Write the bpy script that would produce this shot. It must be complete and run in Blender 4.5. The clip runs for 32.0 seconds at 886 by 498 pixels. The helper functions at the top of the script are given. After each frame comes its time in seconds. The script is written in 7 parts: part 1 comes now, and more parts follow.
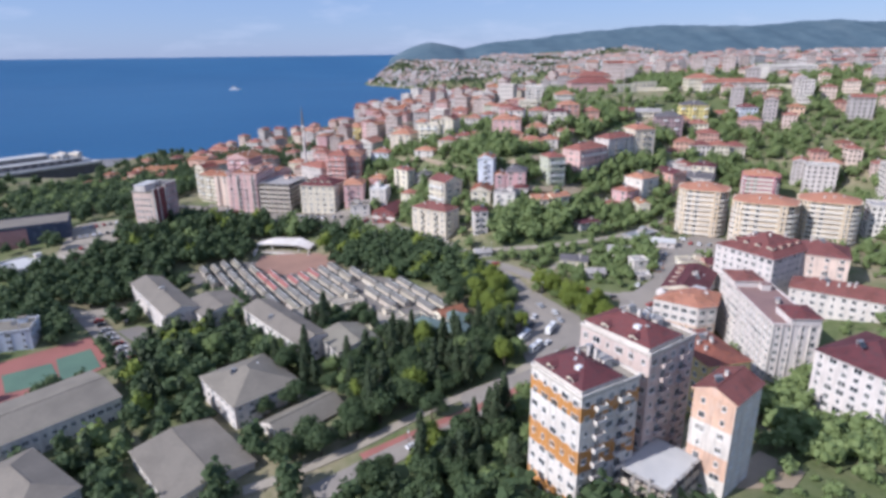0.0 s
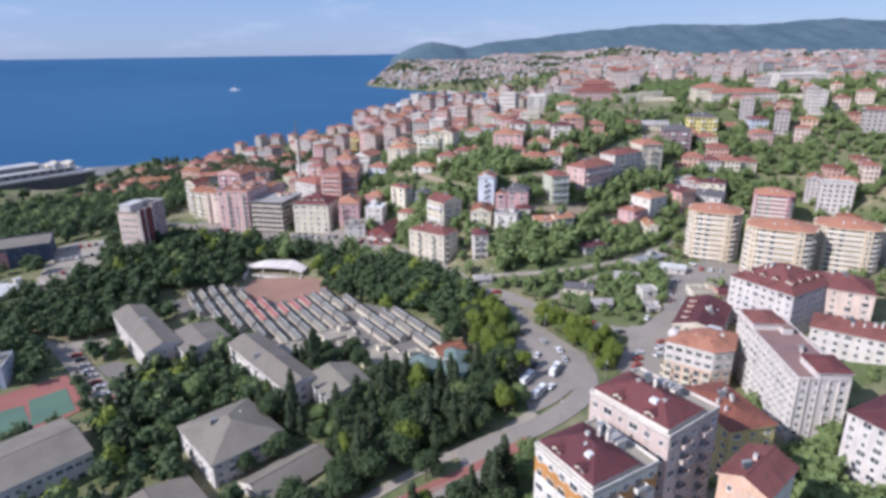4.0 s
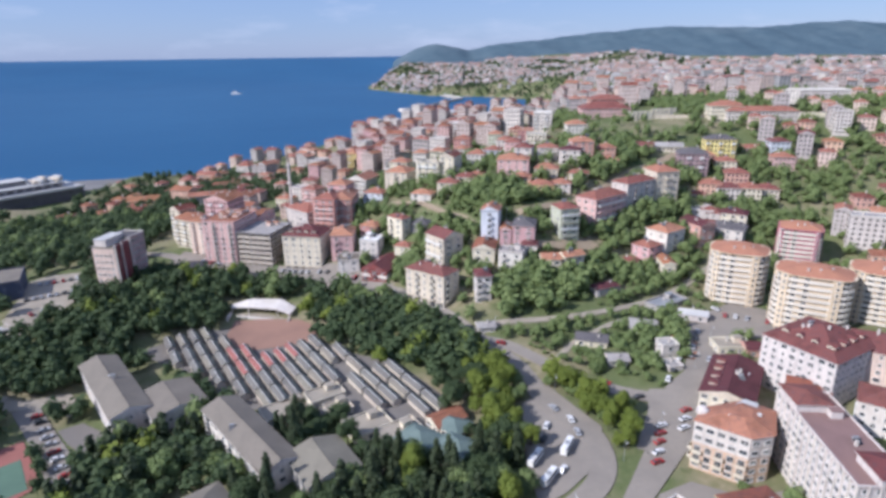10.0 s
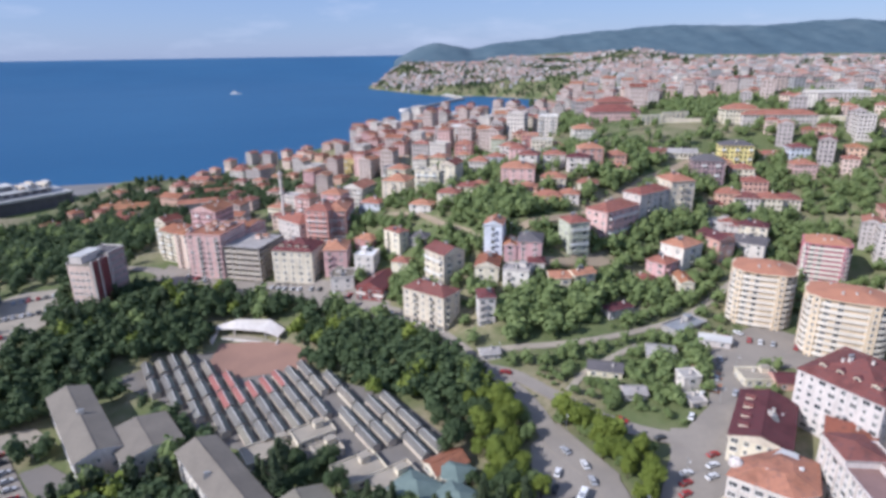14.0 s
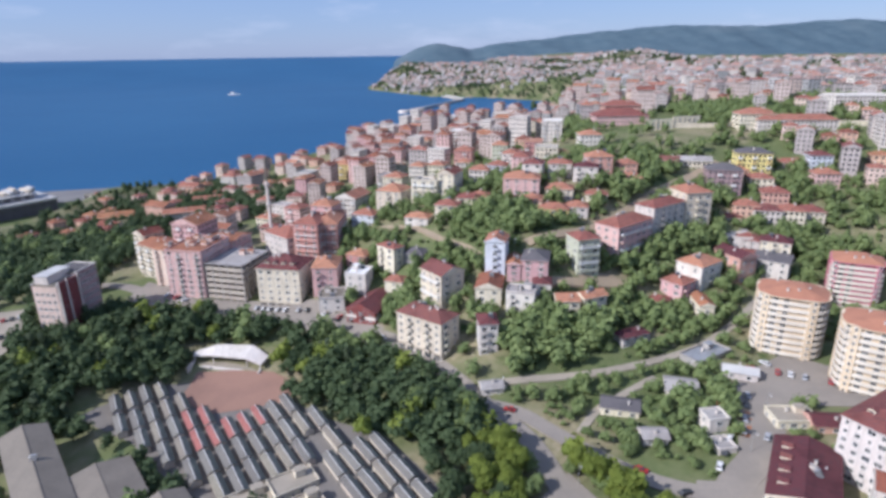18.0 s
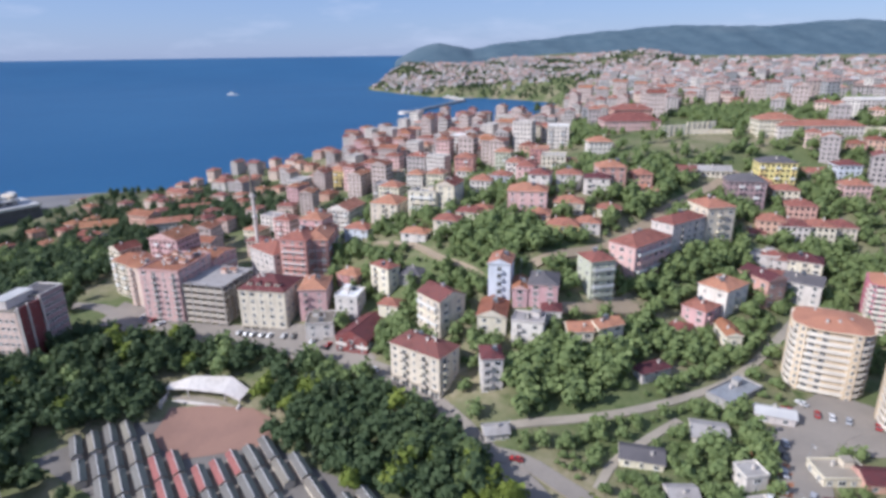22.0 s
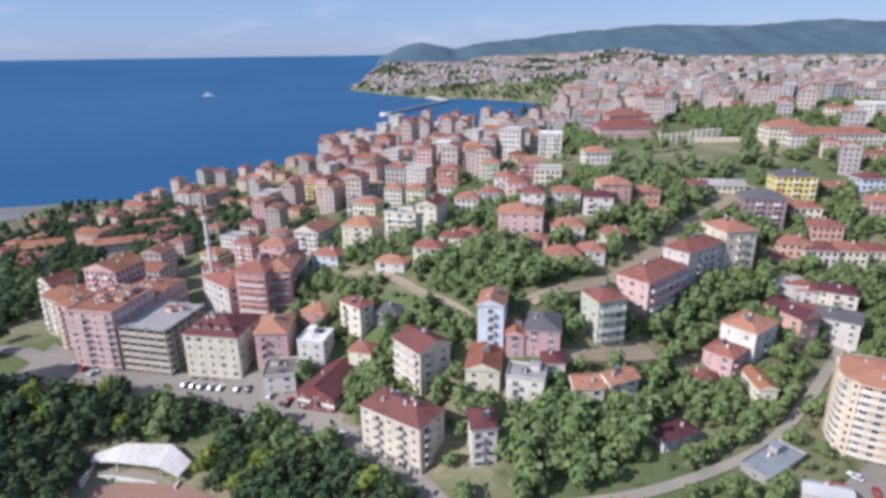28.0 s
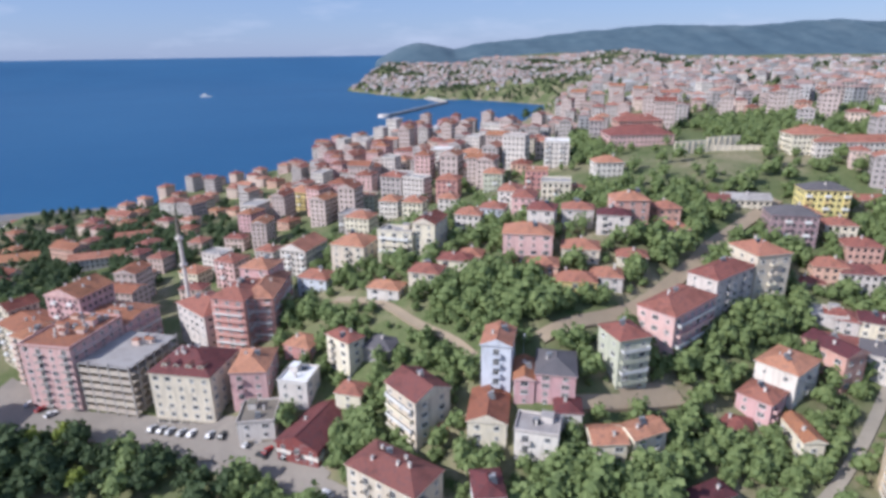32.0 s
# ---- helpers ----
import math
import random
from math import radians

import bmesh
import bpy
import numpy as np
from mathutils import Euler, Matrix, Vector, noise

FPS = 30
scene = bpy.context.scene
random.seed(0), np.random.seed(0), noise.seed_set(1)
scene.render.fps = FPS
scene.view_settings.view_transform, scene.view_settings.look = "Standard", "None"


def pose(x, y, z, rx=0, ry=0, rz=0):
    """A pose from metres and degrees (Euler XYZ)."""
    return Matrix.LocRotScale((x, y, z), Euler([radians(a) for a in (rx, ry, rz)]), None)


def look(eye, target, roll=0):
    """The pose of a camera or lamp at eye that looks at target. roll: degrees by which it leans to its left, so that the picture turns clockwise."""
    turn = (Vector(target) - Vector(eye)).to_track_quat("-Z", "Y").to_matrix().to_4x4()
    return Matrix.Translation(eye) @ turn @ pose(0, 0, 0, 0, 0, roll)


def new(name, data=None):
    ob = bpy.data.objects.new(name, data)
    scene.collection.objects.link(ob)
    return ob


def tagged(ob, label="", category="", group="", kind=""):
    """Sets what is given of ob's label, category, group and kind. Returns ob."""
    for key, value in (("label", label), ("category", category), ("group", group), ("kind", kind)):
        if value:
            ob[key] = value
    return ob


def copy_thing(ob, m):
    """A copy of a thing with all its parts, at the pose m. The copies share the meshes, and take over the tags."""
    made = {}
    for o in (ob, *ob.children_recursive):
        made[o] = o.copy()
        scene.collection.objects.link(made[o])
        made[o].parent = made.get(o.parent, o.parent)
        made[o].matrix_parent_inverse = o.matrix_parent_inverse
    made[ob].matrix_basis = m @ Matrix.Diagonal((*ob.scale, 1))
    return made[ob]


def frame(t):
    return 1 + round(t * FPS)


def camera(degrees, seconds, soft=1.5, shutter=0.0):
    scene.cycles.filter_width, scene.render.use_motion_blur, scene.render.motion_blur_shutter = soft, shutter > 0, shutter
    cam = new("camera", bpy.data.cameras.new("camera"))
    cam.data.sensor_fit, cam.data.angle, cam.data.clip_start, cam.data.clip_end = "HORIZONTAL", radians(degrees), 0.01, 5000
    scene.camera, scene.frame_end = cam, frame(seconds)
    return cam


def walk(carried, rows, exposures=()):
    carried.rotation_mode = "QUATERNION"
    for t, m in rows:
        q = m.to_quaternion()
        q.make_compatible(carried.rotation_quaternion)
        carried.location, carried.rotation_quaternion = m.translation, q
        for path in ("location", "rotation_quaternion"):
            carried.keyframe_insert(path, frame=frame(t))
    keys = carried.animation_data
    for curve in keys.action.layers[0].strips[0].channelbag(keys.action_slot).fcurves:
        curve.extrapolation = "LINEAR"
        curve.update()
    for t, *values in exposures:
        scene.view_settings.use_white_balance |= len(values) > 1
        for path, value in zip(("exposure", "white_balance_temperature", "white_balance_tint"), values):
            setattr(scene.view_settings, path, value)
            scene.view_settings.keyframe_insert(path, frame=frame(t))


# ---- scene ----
cam = camera(73.70, 32.0, soft=3.5)
PATH = [
    (0, (-0.00, -0.00, 125.01), (-3.10, 189.94, 62.45), -0.75),
    (1, (0.44, 4.63, 127.08), (-2.64, 194.54, 64.42), -0.78),
    (2, (0.88, 9.26, 129.15), (-2.36, 199.10, 66.30), -0.82),
    (3, (1.32, 13.90, 131.26), (-2.22, 203.72, 68.35), -0.87),
    (3.5, (1.52, 16.24, 132.34), (-2.10, 206.03, 69.34), -0.82),
    (5.5, (2.27, 25.68, 136.73), (-1.72, 215.43, 73.66), -0.83),
    (6, (2.42, 28.09, 137.80), (-1.69, 217.85, 74.77), -0.83),
    (7, (2.66, 33.01, 139.86), (-1.58, 222.75, 76.76), -0.79),
    (8, (2.83, 38.06, 141.72), (-1.66, 227.85, 78.81), -0.75),
    (9, (2.94, 43.25, 143.28), (-1.64, 233.14, 80.65), -0.77),
    (10, (3.01, 48.59, 144.45), (-1.68, 238.40, 81.60), -0.75),
    (11, (3.05, 54.10, 145.24), (-1.86, 243.80, 82.08), -0.78),
    (12, (3.10, 59.76, 145.72), (-1.97, 249.40, 82.39), -0.77),
    (13, (3.17, 65.56, 146.01), (-2.03, 255.20, 82.67), -0.82),
    (14, (3.27, 71.49, 146.20), (-1.97, 261.16, 82.97), -0.84),
    (14.5, (3.34, 74.51, 146.28), (-1.96, 264.18, 83.07), -0.85),
    (16.5, (3.67, 86.84, 146.60), (-1.62, 276.53, 83.43), -0.81),
    (17, (3.76, 89.98, 146.69), (-1.53, 279.69, 83.59), -0.83),
    (18, (3.91, 96.37, 146.89), (-1.42, 286.07, 83.76), -0.84),
    (19, (4.02, 102.86, 147.11), (-1.38, 292.56, 83.99), -0.82),
    (20, (4.08, 109.42, 147.34), (-1.35, 299.13, 84.23), -0.81),
    (21, (4.12, 116.04, 147.58), (-1.37, 305.72, 84.39), -0.81),
    (22, (4.14, 122.73, 147.80), (-1.52, 312.39, 84.60), -0.77),
    (23, (4.17, 129.46, 148.00), (-1.60, 319.12, 84.78), -0.76),
    (24, (4.20, 136.21, 148.17), (-1.76, 325.84, 84.88), -0.73),
    (25, (4.24, 142.98, 148.32), (-1.93, 332.60, 85.03), -0.76),
    (25.5, (4.27, 146.36, 148.38), (-1.15, 335.97, 84.99), -0.75),
    (27.5, (4.39, 159.85, 148.62), (3.12, 349.56, 85.28), -0.77),
    (28, (4.43, 163.22, 148.69), (4.14, 352.88, 85.23), -0.76),
    (28.5, (4.46, 166.57, 148.77), (5.52, 356.23, 85.30), -0.76),
    (29, (4.50, 169.92, 148.88), (5.57, 359.57, 85.39), -0.78),
    (30, (4.58, 176.59, 149.13), (5.19, 366.21, 85.54), -0.79),
    (31, (4.69, 183.29, 149.41), (4.88, 372.95, 85.94), -0.80),
    (32, (4.80, 190.00, 149.70), (4.64, 379.68, 86.28), -0.77),
]
walk(cam, [(t, look(eye, target, roll)) for t, eye, target, roll in PATH], exposures=[(0, 0.76, 5870, 16), (32, 0.71, 5900, 15)])

# ------------------------------------------------------------------ world and light
SUN = Vector((-0.80, -0.42, 0.66)).normalized()
world = bpy.data.worlds.new("world")
scene.world = world
world.use_nodes = True
wn = world.node_tree
wn.nodes.clear()
sky = wn.nodes.new("ShaderNodeTexSky")
sky.sky_type = "NISHITA"
sky.sun_disc = False
sky.sun_elevation = math.asin(SUN.z)
sky.sun_rotation = math.atan2(SUN.x, SUN.y)
sky.air_density, sky.dust_density, sky.ozone_density = 1.0, 0.3, 3.0
bg = wn.nodes.new("ShaderNodeBackground")
bg.inputs["Strength"].default_value = 0.12
wo = wn.nodes.new("ShaderNodeOutputWorld")
# thin broken cloud
wt = wn.nodes.new("ShaderNodeTexCoord")
wm = wn.nodes.new("ShaderNodeMapping")
wm.inputs["Scale"].default_value = (1.0, 1.0, 4.5)
wz = wn.nodes.new("ShaderNodeTexNoise")
wz.inputs["Scale"].default_value, wz.inputs["Detail"].default_value, wz.inputs["Roughness"].default_value = 5.0, 7.0, 0.6
wr = wn.nodes.new("ShaderNodeMapRange")
for key, val in (("From Min", 0.52), ("From Max", 0.75), ("To Min", 0.0), ("To Max", 0.55)):
    wr.inputs[key].default_value = val
wx = wn.nodes.new("ShaderNodeMix")
wx.data_type = "RGBA"
wx.inputs["B"].default_value = (3.1, 3.45, 4.2, 1)
wn.links.new(wt.outputs["Generated"], wm.inputs["Vector"])
wn.links.new(wm.outputs[0], wz.inputs["Vector"])
wn.links.new(wz.outputs["Fac"], wr.inputs["Value"])
wn.links.new(wr.outputs["Result"], wx.inputs["Factor"])
wh = wn.nodes.new("ShaderNodeMix")
wh.data_type = "RGBA"
wh.inputs["Factor"].default_value = 0.8
# upper sky brightened out of view to fill shade, deeper blue towards the horizon
wg = wn.nodes.new("ShaderNodeSeparateXYZ")
we = wn.nodes.new("ShaderNodeMapRange")
for key, val in (("From Min", 0.12), ("From Max", 0.6)):
    we.inputs[key].default_value = val
wd = wn.nodes.new("ShaderNodeMix")
wd.data_type = "RGBA"
wd.inputs["A"].default_value, wd.inputs["B"].default_value = (1.16, 1.70, 2.95, 1), (1.85, 2.3, 3.5, 1)
wn.links.new(wt.outputs["Generated"], wg.inputs["Vector"])
wn.links.new(wg.outputs["Z"], we.inputs["Value"])
wn.links.new(we.outputs["Result"], wd.inputs["Factor"])
wn.links.new(wd.outputs["Result"], wh.inputs["B"])
wn.links.new(sky.outputs[0], wh.inputs["A"])
wn.links.new(wh.outputs["Result"], wx.inputs["A"])
wn.links.new(wx.outputs["Result"], bg.inputs["Color"])
wn.links.new(bg.outputs[0], wo.inputs["Surface"])
sun_data = bpy.data.lights.new("sun", "SUN")
sun_data.energy, sun_data.angle, sun_data.color = 3.5, radians(0.6), (1.0, 0.95, 0.87)
sun = new("sun", sun_data)
sun.matrix_world = look((-300, -160, 400), Vector((-300, -160, 400)) - SUN)


# ------------------------------------------------------------------ materials
def shade(name, rough=0.85, spec=0.3, metal=0.0):
    """A new node material with its principled shader."""
    m = bpy.data.materials.new(name)
    m.use_nodes = True
    b = m.node_tree.nodes["Principled BSDF"]
    b.inputs["Roughness"].default_value = rough
    b.inputs["Specular IOR Level"].default_value = spec
    b.inputs["Metallic"].default_value = metal
    return m, m.node_tree, b


def rgb(c):
    return (c[0], c[1], c[2], 1.0)


def noisy(nt, scale, detail=4.0, coord="Object", rough=0.6):
    tc = nt.nodes.new("ShaderNodeTexCoord")
    n = nt.nodes.new("ShaderNodeTexNoise")
    n.inputs["Scale"].default_value, n.inputs["Detail"].default_value, n.inputs["Roughness"].default_value = scale, detail, rough
    nt.links.new(tc.outputs[coord], n.inputs["Vector"])
    return n.outputs["Fac"]


def mixed(nt, fac, a, b):
    """Mix of two colours or colour sockets by a factor socket."""
    m = nt.nodes.new("ShaderNodeMix")
    m.data_type = "RGBA"
    nt.links.new(fac, m.inputs["Factor"])
    for v, s in ((a, m.inputs["A"]), (b, m.inputs["B"])):
        if isinstance(v, tuple):
            s.default_value = rgb(v)
        else:
            nt.links.new(v, s)
    return m.outputs["Result"]


def ranged(nt, fac, lo, hi, a=0.0, b=1.0):
    r = nt.nodes.new("ShaderNodeMapRange")
    for k, v in (("From Min", lo), ("From Max", hi), ("To Min", a), ("To Max", b)):
        r.inputs[k].default_value = v
    nt.links.new(fac, r.inputs["Value"])
    return r.outputs["Result"]


def bump(nt, b, fac, strength, distance):
    n = nt.nodes.new("ShaderNodeBump")
    n.inputs["Strength"].default_value, n.inputs["Distance"].default_value = strength, distance
    nt.links.new(fac, n.inputs["Height"])
    nt.links.new(n.outputs["Normal"], b.inputs["Normal"])


MATS = {}


def surface(name, c, c2=None, fine=3.0, coarse=0.15, rough=0.85, spec=0.3, relief=0.0, per_object=0.0, metal=0.0):
    """Two-scale mottled surface: grain and stains in c and c2, with a slight spread of brightness from object to object."""
    if name in MATS:
        return MATS[name]
    m, nt, b = shade(name, rough, spec, metal)
    c2 = c2 or tuple(v * 0.72 for v in c)
    f1 = noisy(nt, fine)
    f2 = noisy(nt, coarse, 3.0)
    col = mixed(nt, ranged(nt, f1, 0.3, 0.75), c, tuple(0.5 * (u + v) for u, v in zip(c, c2)))
    col = mixed(nt, ranged(nt, f2, 0.42, 0.72), col, c2)
    if "plaster" in name or "cladding" in name:
        # rain streaks and patched plaster
        tc = nt.nodes.new("ShaderNodeTexCoord")
        mp = nt.nodes.new("ShaderNodeMapping")
        mp.inputs["Scale"].default_value = (1.0, 1.0, 0.10)
        st = nt.nodes.new("ShaderNodeTexNoise")
        st.inputs["Scale"].default_value, st.inputs["Detail"].default_value = 1.1, 4.0
        nt.links.new(tc.outputs["Object"], mp.inputs["Vector"])
        nt.links.new(mp.outputs[0], st.inputs["Vector"])
        col = mixed(nt, ranged(nt, st.outputs["Fac"], 0.5, 0.78, 0, 0.75), col, tuple(0.5 * v + 0.04 for v in c2))
        f4 = noisy(nt, 0.4, 2.0)
        col = mixed(nt, ranged(nt, f4, 0.58, 0.62, 0, 0.3), col, tuple(0.5 * v + 0.22 for v in c))
    if per_object:
        oi = nt.nodes.new("ShaderNodeObjectInfo")
        hsv = nt.nodes.new("ShaderNodeHueSaturation")
        nt.links.new(ranged(nt, oi.outputs["Random"], 0, 1, 1 - per_object, 1 + per_object), hsv.inputs["Value"])
        nt.links.new(ranged(nt, oi.outputs["Random"], 0, 1, 0.485, 0.515), hsv.inputs["Hue"])
        nt.links.new(col, hsv.inputs["Color"])
        col = hsv.outputs["Color"]
    nt.links.new(col, b.inputs["Base Color"])
    if relief:
        bump(nt, b, f1, 0.5, relief)
    MATS[name] = m
    return m


def roof_tiles(name, c, c2):
    """Clay roof: courses across the slope, weathered patches."""
    if name in MATS:
        return MATS[name]
    m, nt, b = shade(name, 0.8, 0.25)
    tc = nt.nodes.new("ShaderNodeTexCoord")
    w = nt.nodes.new("ShaderNodeTexWave")
    w.bands_direction = "Z"
    w.inputs["Scale"].default_value, w.inputs["Distortion"].default_value = 3.2, 1.2
    nt.links.new(tc.outputs["Object"], w.inputs["Vector"])
    f = noisy(nt, 1.6, 5.0)
    g = noisy(nt, 0.18, 3.0)
    col = mixed(nt, ranged(nt, f, 0.38, 0.62), c, c2)
    col = mixed(nt, ranged(nt, noisy(nt, 0.7, 5.0), 0.52, 0.62, 0, 0.6), col, (c2[0] * 0.55 + 0.03, c2[1] * 0.6 + 0.03, c2[2] * 0.7 + 0.03))
    col = mixed(nt, ranged(nt, g, 0.5, 0.7, 0, 0.7), col, tuple(v * 0.5 for v in c))
    oi = nt.nodes.new("ShaderNodeObjectInfo")
    hsv = nt.nodes.new("ShaderNodeHueSaturation")
    nt.links.new(ranged(nt, oi.outputs["Random"], 0, 1, 0.62, 1.2), hsv.inputs["Value"])
    nt.links.new(ranged(nt, oi.outputs["Random"], 0, 1, 0.485, 0.515), hsv.inputs["Hue"])
    nt.links.new(col, hsv.inputs["Color"])
    nt.links.new(hsv.outputs["Color"], b.inputs["Base Color"])
    bump(nt, b, w.outputs["Fac"], 0.4, 0.06)
    MATS[name] = m
    return m


WHITE = surface("white_plaster", (0.655, 0.605, 0.555), (0.515, 0.465, 0.42), 1.2, 0.12, per_object=0.08)
CREAM = surface("cream_plaster", (0.69, 0.62, 0.49), (0.53, 0.47, 0.37), 1.2, 0.12, per_object=0.08)
PINK = surface("pink_plaster", (0.62, 0.40, 0.38), (0.48, 0.31, 0.30), 1.2, 0.12, per_object=0.1)
SALMON = surface("salmon_plaster", (0.62, 0.39, 0.30), (0.49, 0.31, 0.245), 1.2, 0.12, per_object=0.08)
CORAL = surface("coral_plaster", (0.54, 0.29, 0.25), (0.43, 0.23, 0.20), 1.2, 0.12, per_object=0.08)
MAGENTA = surface("raspberry_plaster", (0.50, 0.17, 0.22), (0.40, 0.14, 0.18), 1.2, 0.12)
YELLOW = surface("yellow_plaster", (0.68, 0.55, 0.24), (0.56, 0.45, 0.2), 1.2, 0.12, per_object=0.05)
GREEN = surface("pale_green_plaster", (0.50, 0.51, 0.40), (0.41, 0.42, 0.33), 1.2, 0.12)
BLUE = surface("pale_blue_plaster", (0.60, 0.63, 0.68), (0.49, 0.52, 0.57), 1.2, 0.12)
MAUVE = surface("mauve_plaster", (0.34, 0.24, 0.25), (0.26, 0.18, 0.19), 1.2, 0.12)
TAN = surface("tan_plaster", (0.56, 0.40, 0.29), (0.45, 0.32, 0.235), 1.2, 0.12)
TOWNGREY = surface("weathered_grey_plaster", (0.45, 0.405, 0.385), (0.35, 0.315, 0.30), 1.2, 0.12, per_object=0.15)
TAUPE = surface("taupe_plaster", (0.54, 0.44, 0.40), (0.43, 0.35, 0.32), 1.2, 0.12)
PEACH = surface("peach_plaster", (0.68, 0.53, 0.45), (0.54, 0.42, 0.36), 1.2, 0.12, per_object=0.1)
ROSEROOF = surface("dull_rose_roof", (0.24, 0.15, 0.135), (0.19, 0.12, 0.11), 1.2, 0.12)
NAVY = surface("dark_blue_cladding", (0.07, 0.085, 0.13), (0.055, 0.065, 0.10), 1.2, 0.12)
PALEGREY = surface("pale_grey_plaster", (0.62, 0.565, 0.535), (0.49, 0.445, 0.425), 1.2, 0.12)
TOWERWALL = surface("tower_yellow_plaster", (0.66, 0.53, 0.37), (0.54, 0.44, 0.32), 1.2, 0.12)
STALLDARK = surface("darker_roof_sheet", (0.085, 0.10, 0.092), (0.06, 0.07, 0.068), 0.8, 0.1, rough=0.7, per_object=0.2)
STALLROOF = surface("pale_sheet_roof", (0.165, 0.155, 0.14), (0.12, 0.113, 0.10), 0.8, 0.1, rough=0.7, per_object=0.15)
TOWERTILE = surface("orange_tower_tiles", (0.40, 0.185, 0.115), (0.31, 0.145, 0.095), 1.5, 0.2)
TOWERBAND = surface("balcony_cream_paint", (0.69, 0.635, 0.55), (0.55, 0.50, 0.43), 1.2, 0.12)
OCHRE = surface("ochre_plaster", (0.48, 0.225, 0.07), (0.40, 0.19, 0.06), 1.2, 0.12)
BRICK = surface("dark_red_cladding", (0.24, 0.07, 0.06), (0.18, 0.05, 0.05), 2.0, 0.2)
CONCRETE = surface("raw_concrete", (0.36, 0.34, 0.32), (0.24, 0.22, 0.21), 1.5, 0.18, relief=0.01, per_object=0.06)
GREYROOF = surface("grey_sheet_roof", (0.210, 0.187, 0.150), (0.155, 0.138, 0.112), 0.8, 0.1, rough=0.75, per_object=0.06)
SLATE = surface("dark_slate_roof", (0.12, 0.11, 0.115), (0.085, 0.08, 0.085), 1.5, 0.15, per_object=0.08)
TILE = roof_tiles("orange_clay_tiles", (0.385, 0.158, 0.108), (0.295, 0.128, 0.092))
MAROON = roof_tiles("maroon_sheet_tiles", (0.18, 0.058, 0.055), (0.14, 0.05, 0.05))
BROWN = roof_tiles("brown_clay_tiles", (0.32, 0.13, 0.075), (0.25, 0.10, 0.065))
GREENROOF = surface("green_sheet_roof", (0.15, 0.20, 0.185), (0.11, 0.15, 0.14), 1.5, 0.2)
REDROOF = surface("red_sheet_roof", (0.30, 0.115, 0.10), (0.23, 0.09, 0.08), 1.5, 0.2)
FRAME = surface("white_window_frame", (0.72, 0.72, 0.70), None, 4.0, 0.5, rough=0.5)
RAILM = surface("balcony_rail_paint", (0.55, 0.52, 0.48), None, 4.0, 0.5, rough=0.5)
BARK = surface("bark", (0.10, 0.075, 0.055), None, 6.0, 0.8, relief=0.02)
ROCK = surface("pale_rock", (0.40, 0.36, 0.31), (0.28, 0.25, 0.21), 0.4, 0.03, relief=0.1)
ASPHALT = surface("worn_asphalt", (0.262, 0.232, 0.198), (0.20, 0.178, 0.155), 0.8, 0.06, rough=0.9)
PAVING = surface("concrete_paving", (0.33, 0.29, 0.235), (0.25, 0.22, 0.175), 0.9, 0.08, rough=0.9)
MARKETPAVE = surface("market_paving", (0.17, 0.155, 0.14), (0.13, 0.118, 0.105), 0.9, 0.08, rough=0.9)
REDPAVE = surface("red_paving", (0.27, 0.158, 0.118), (0.22, 0.13, 0.10), 0.9, 0.08, rough=0.9)
TRACK = surface("red_strip_paving", (0.30, 0.12, 0.10), (0.24, 0.10, 0.085), 0.9, 0.08, rough=0.9)
COURTG = surface("green_court_paint", (0.10, 0.17, 0.12), (0.08, 0.135, 0.10), 0.6, 0.08)
EARTH = surface("bare_earth", (0.33, 0.26, 0.18), (0.25, 0.2, 0.14), 0.5, 0.06, relief=0.05)
RUST = surface("rust_earth", (0.33, 0.15, 0.08), (0.25, 0.12, 0.07), 0.5, 0.06, relief=0.05)
LINE = surface("white_paint", (0.75, 0.75, 0.73), None, 2.0, 0.3)
METAL = surface("galvanised_metal", (0.42, 0.43, 0.44), None, 2.0, 0.3, rough=0.55, metal=0.5)
BLOCKWORK = surface("pale_raw_blockwork", (0.52, 0.46, 0.38), (0.40, 0.35, 0.30), 1.5, 0.18, per_object=0.08)
PALEDECK = surface("weathered_white_deck", (0.50, 0.49, 0.47), (0.36, 0.36, 0.36), 0.3, 0.04)
DUSK = surface("dark_stained_concrete", (0.13, 0.12, 0.13), (0.09, 0.085, 0.095), 0.3, 0.04)
REDSTRIPE = surface("oxblood_cladding", (0.20, 0.055, 0.055), (0.15, 0.045, 0.045), 2.0, 0.2)
YARD = surface("harbour_yard", (0.20, 0.19, 0.18), (0.11, 0.11, 0.12), 0.05, 0.012)
TYRE = surface("tyre_rubber", (0.02, 0.02, 0.02), None, 3.0, 0.3)


def glass_material():
    m, nt, b = shade("window_glass", 0.25, 0.5)
    oi = nt.nodes.new("ShaderNodeObjectInfo")
    col = mixed(nt, ranged(nt, oi.outputs["Random"], 0.2, 1.0), (0.03, 0.035, 0.045), (0.16, 0.155, 0.15))
    nt.links.new(col, b.inputs["Base Color"])
    return m


GLASS = glass_material()


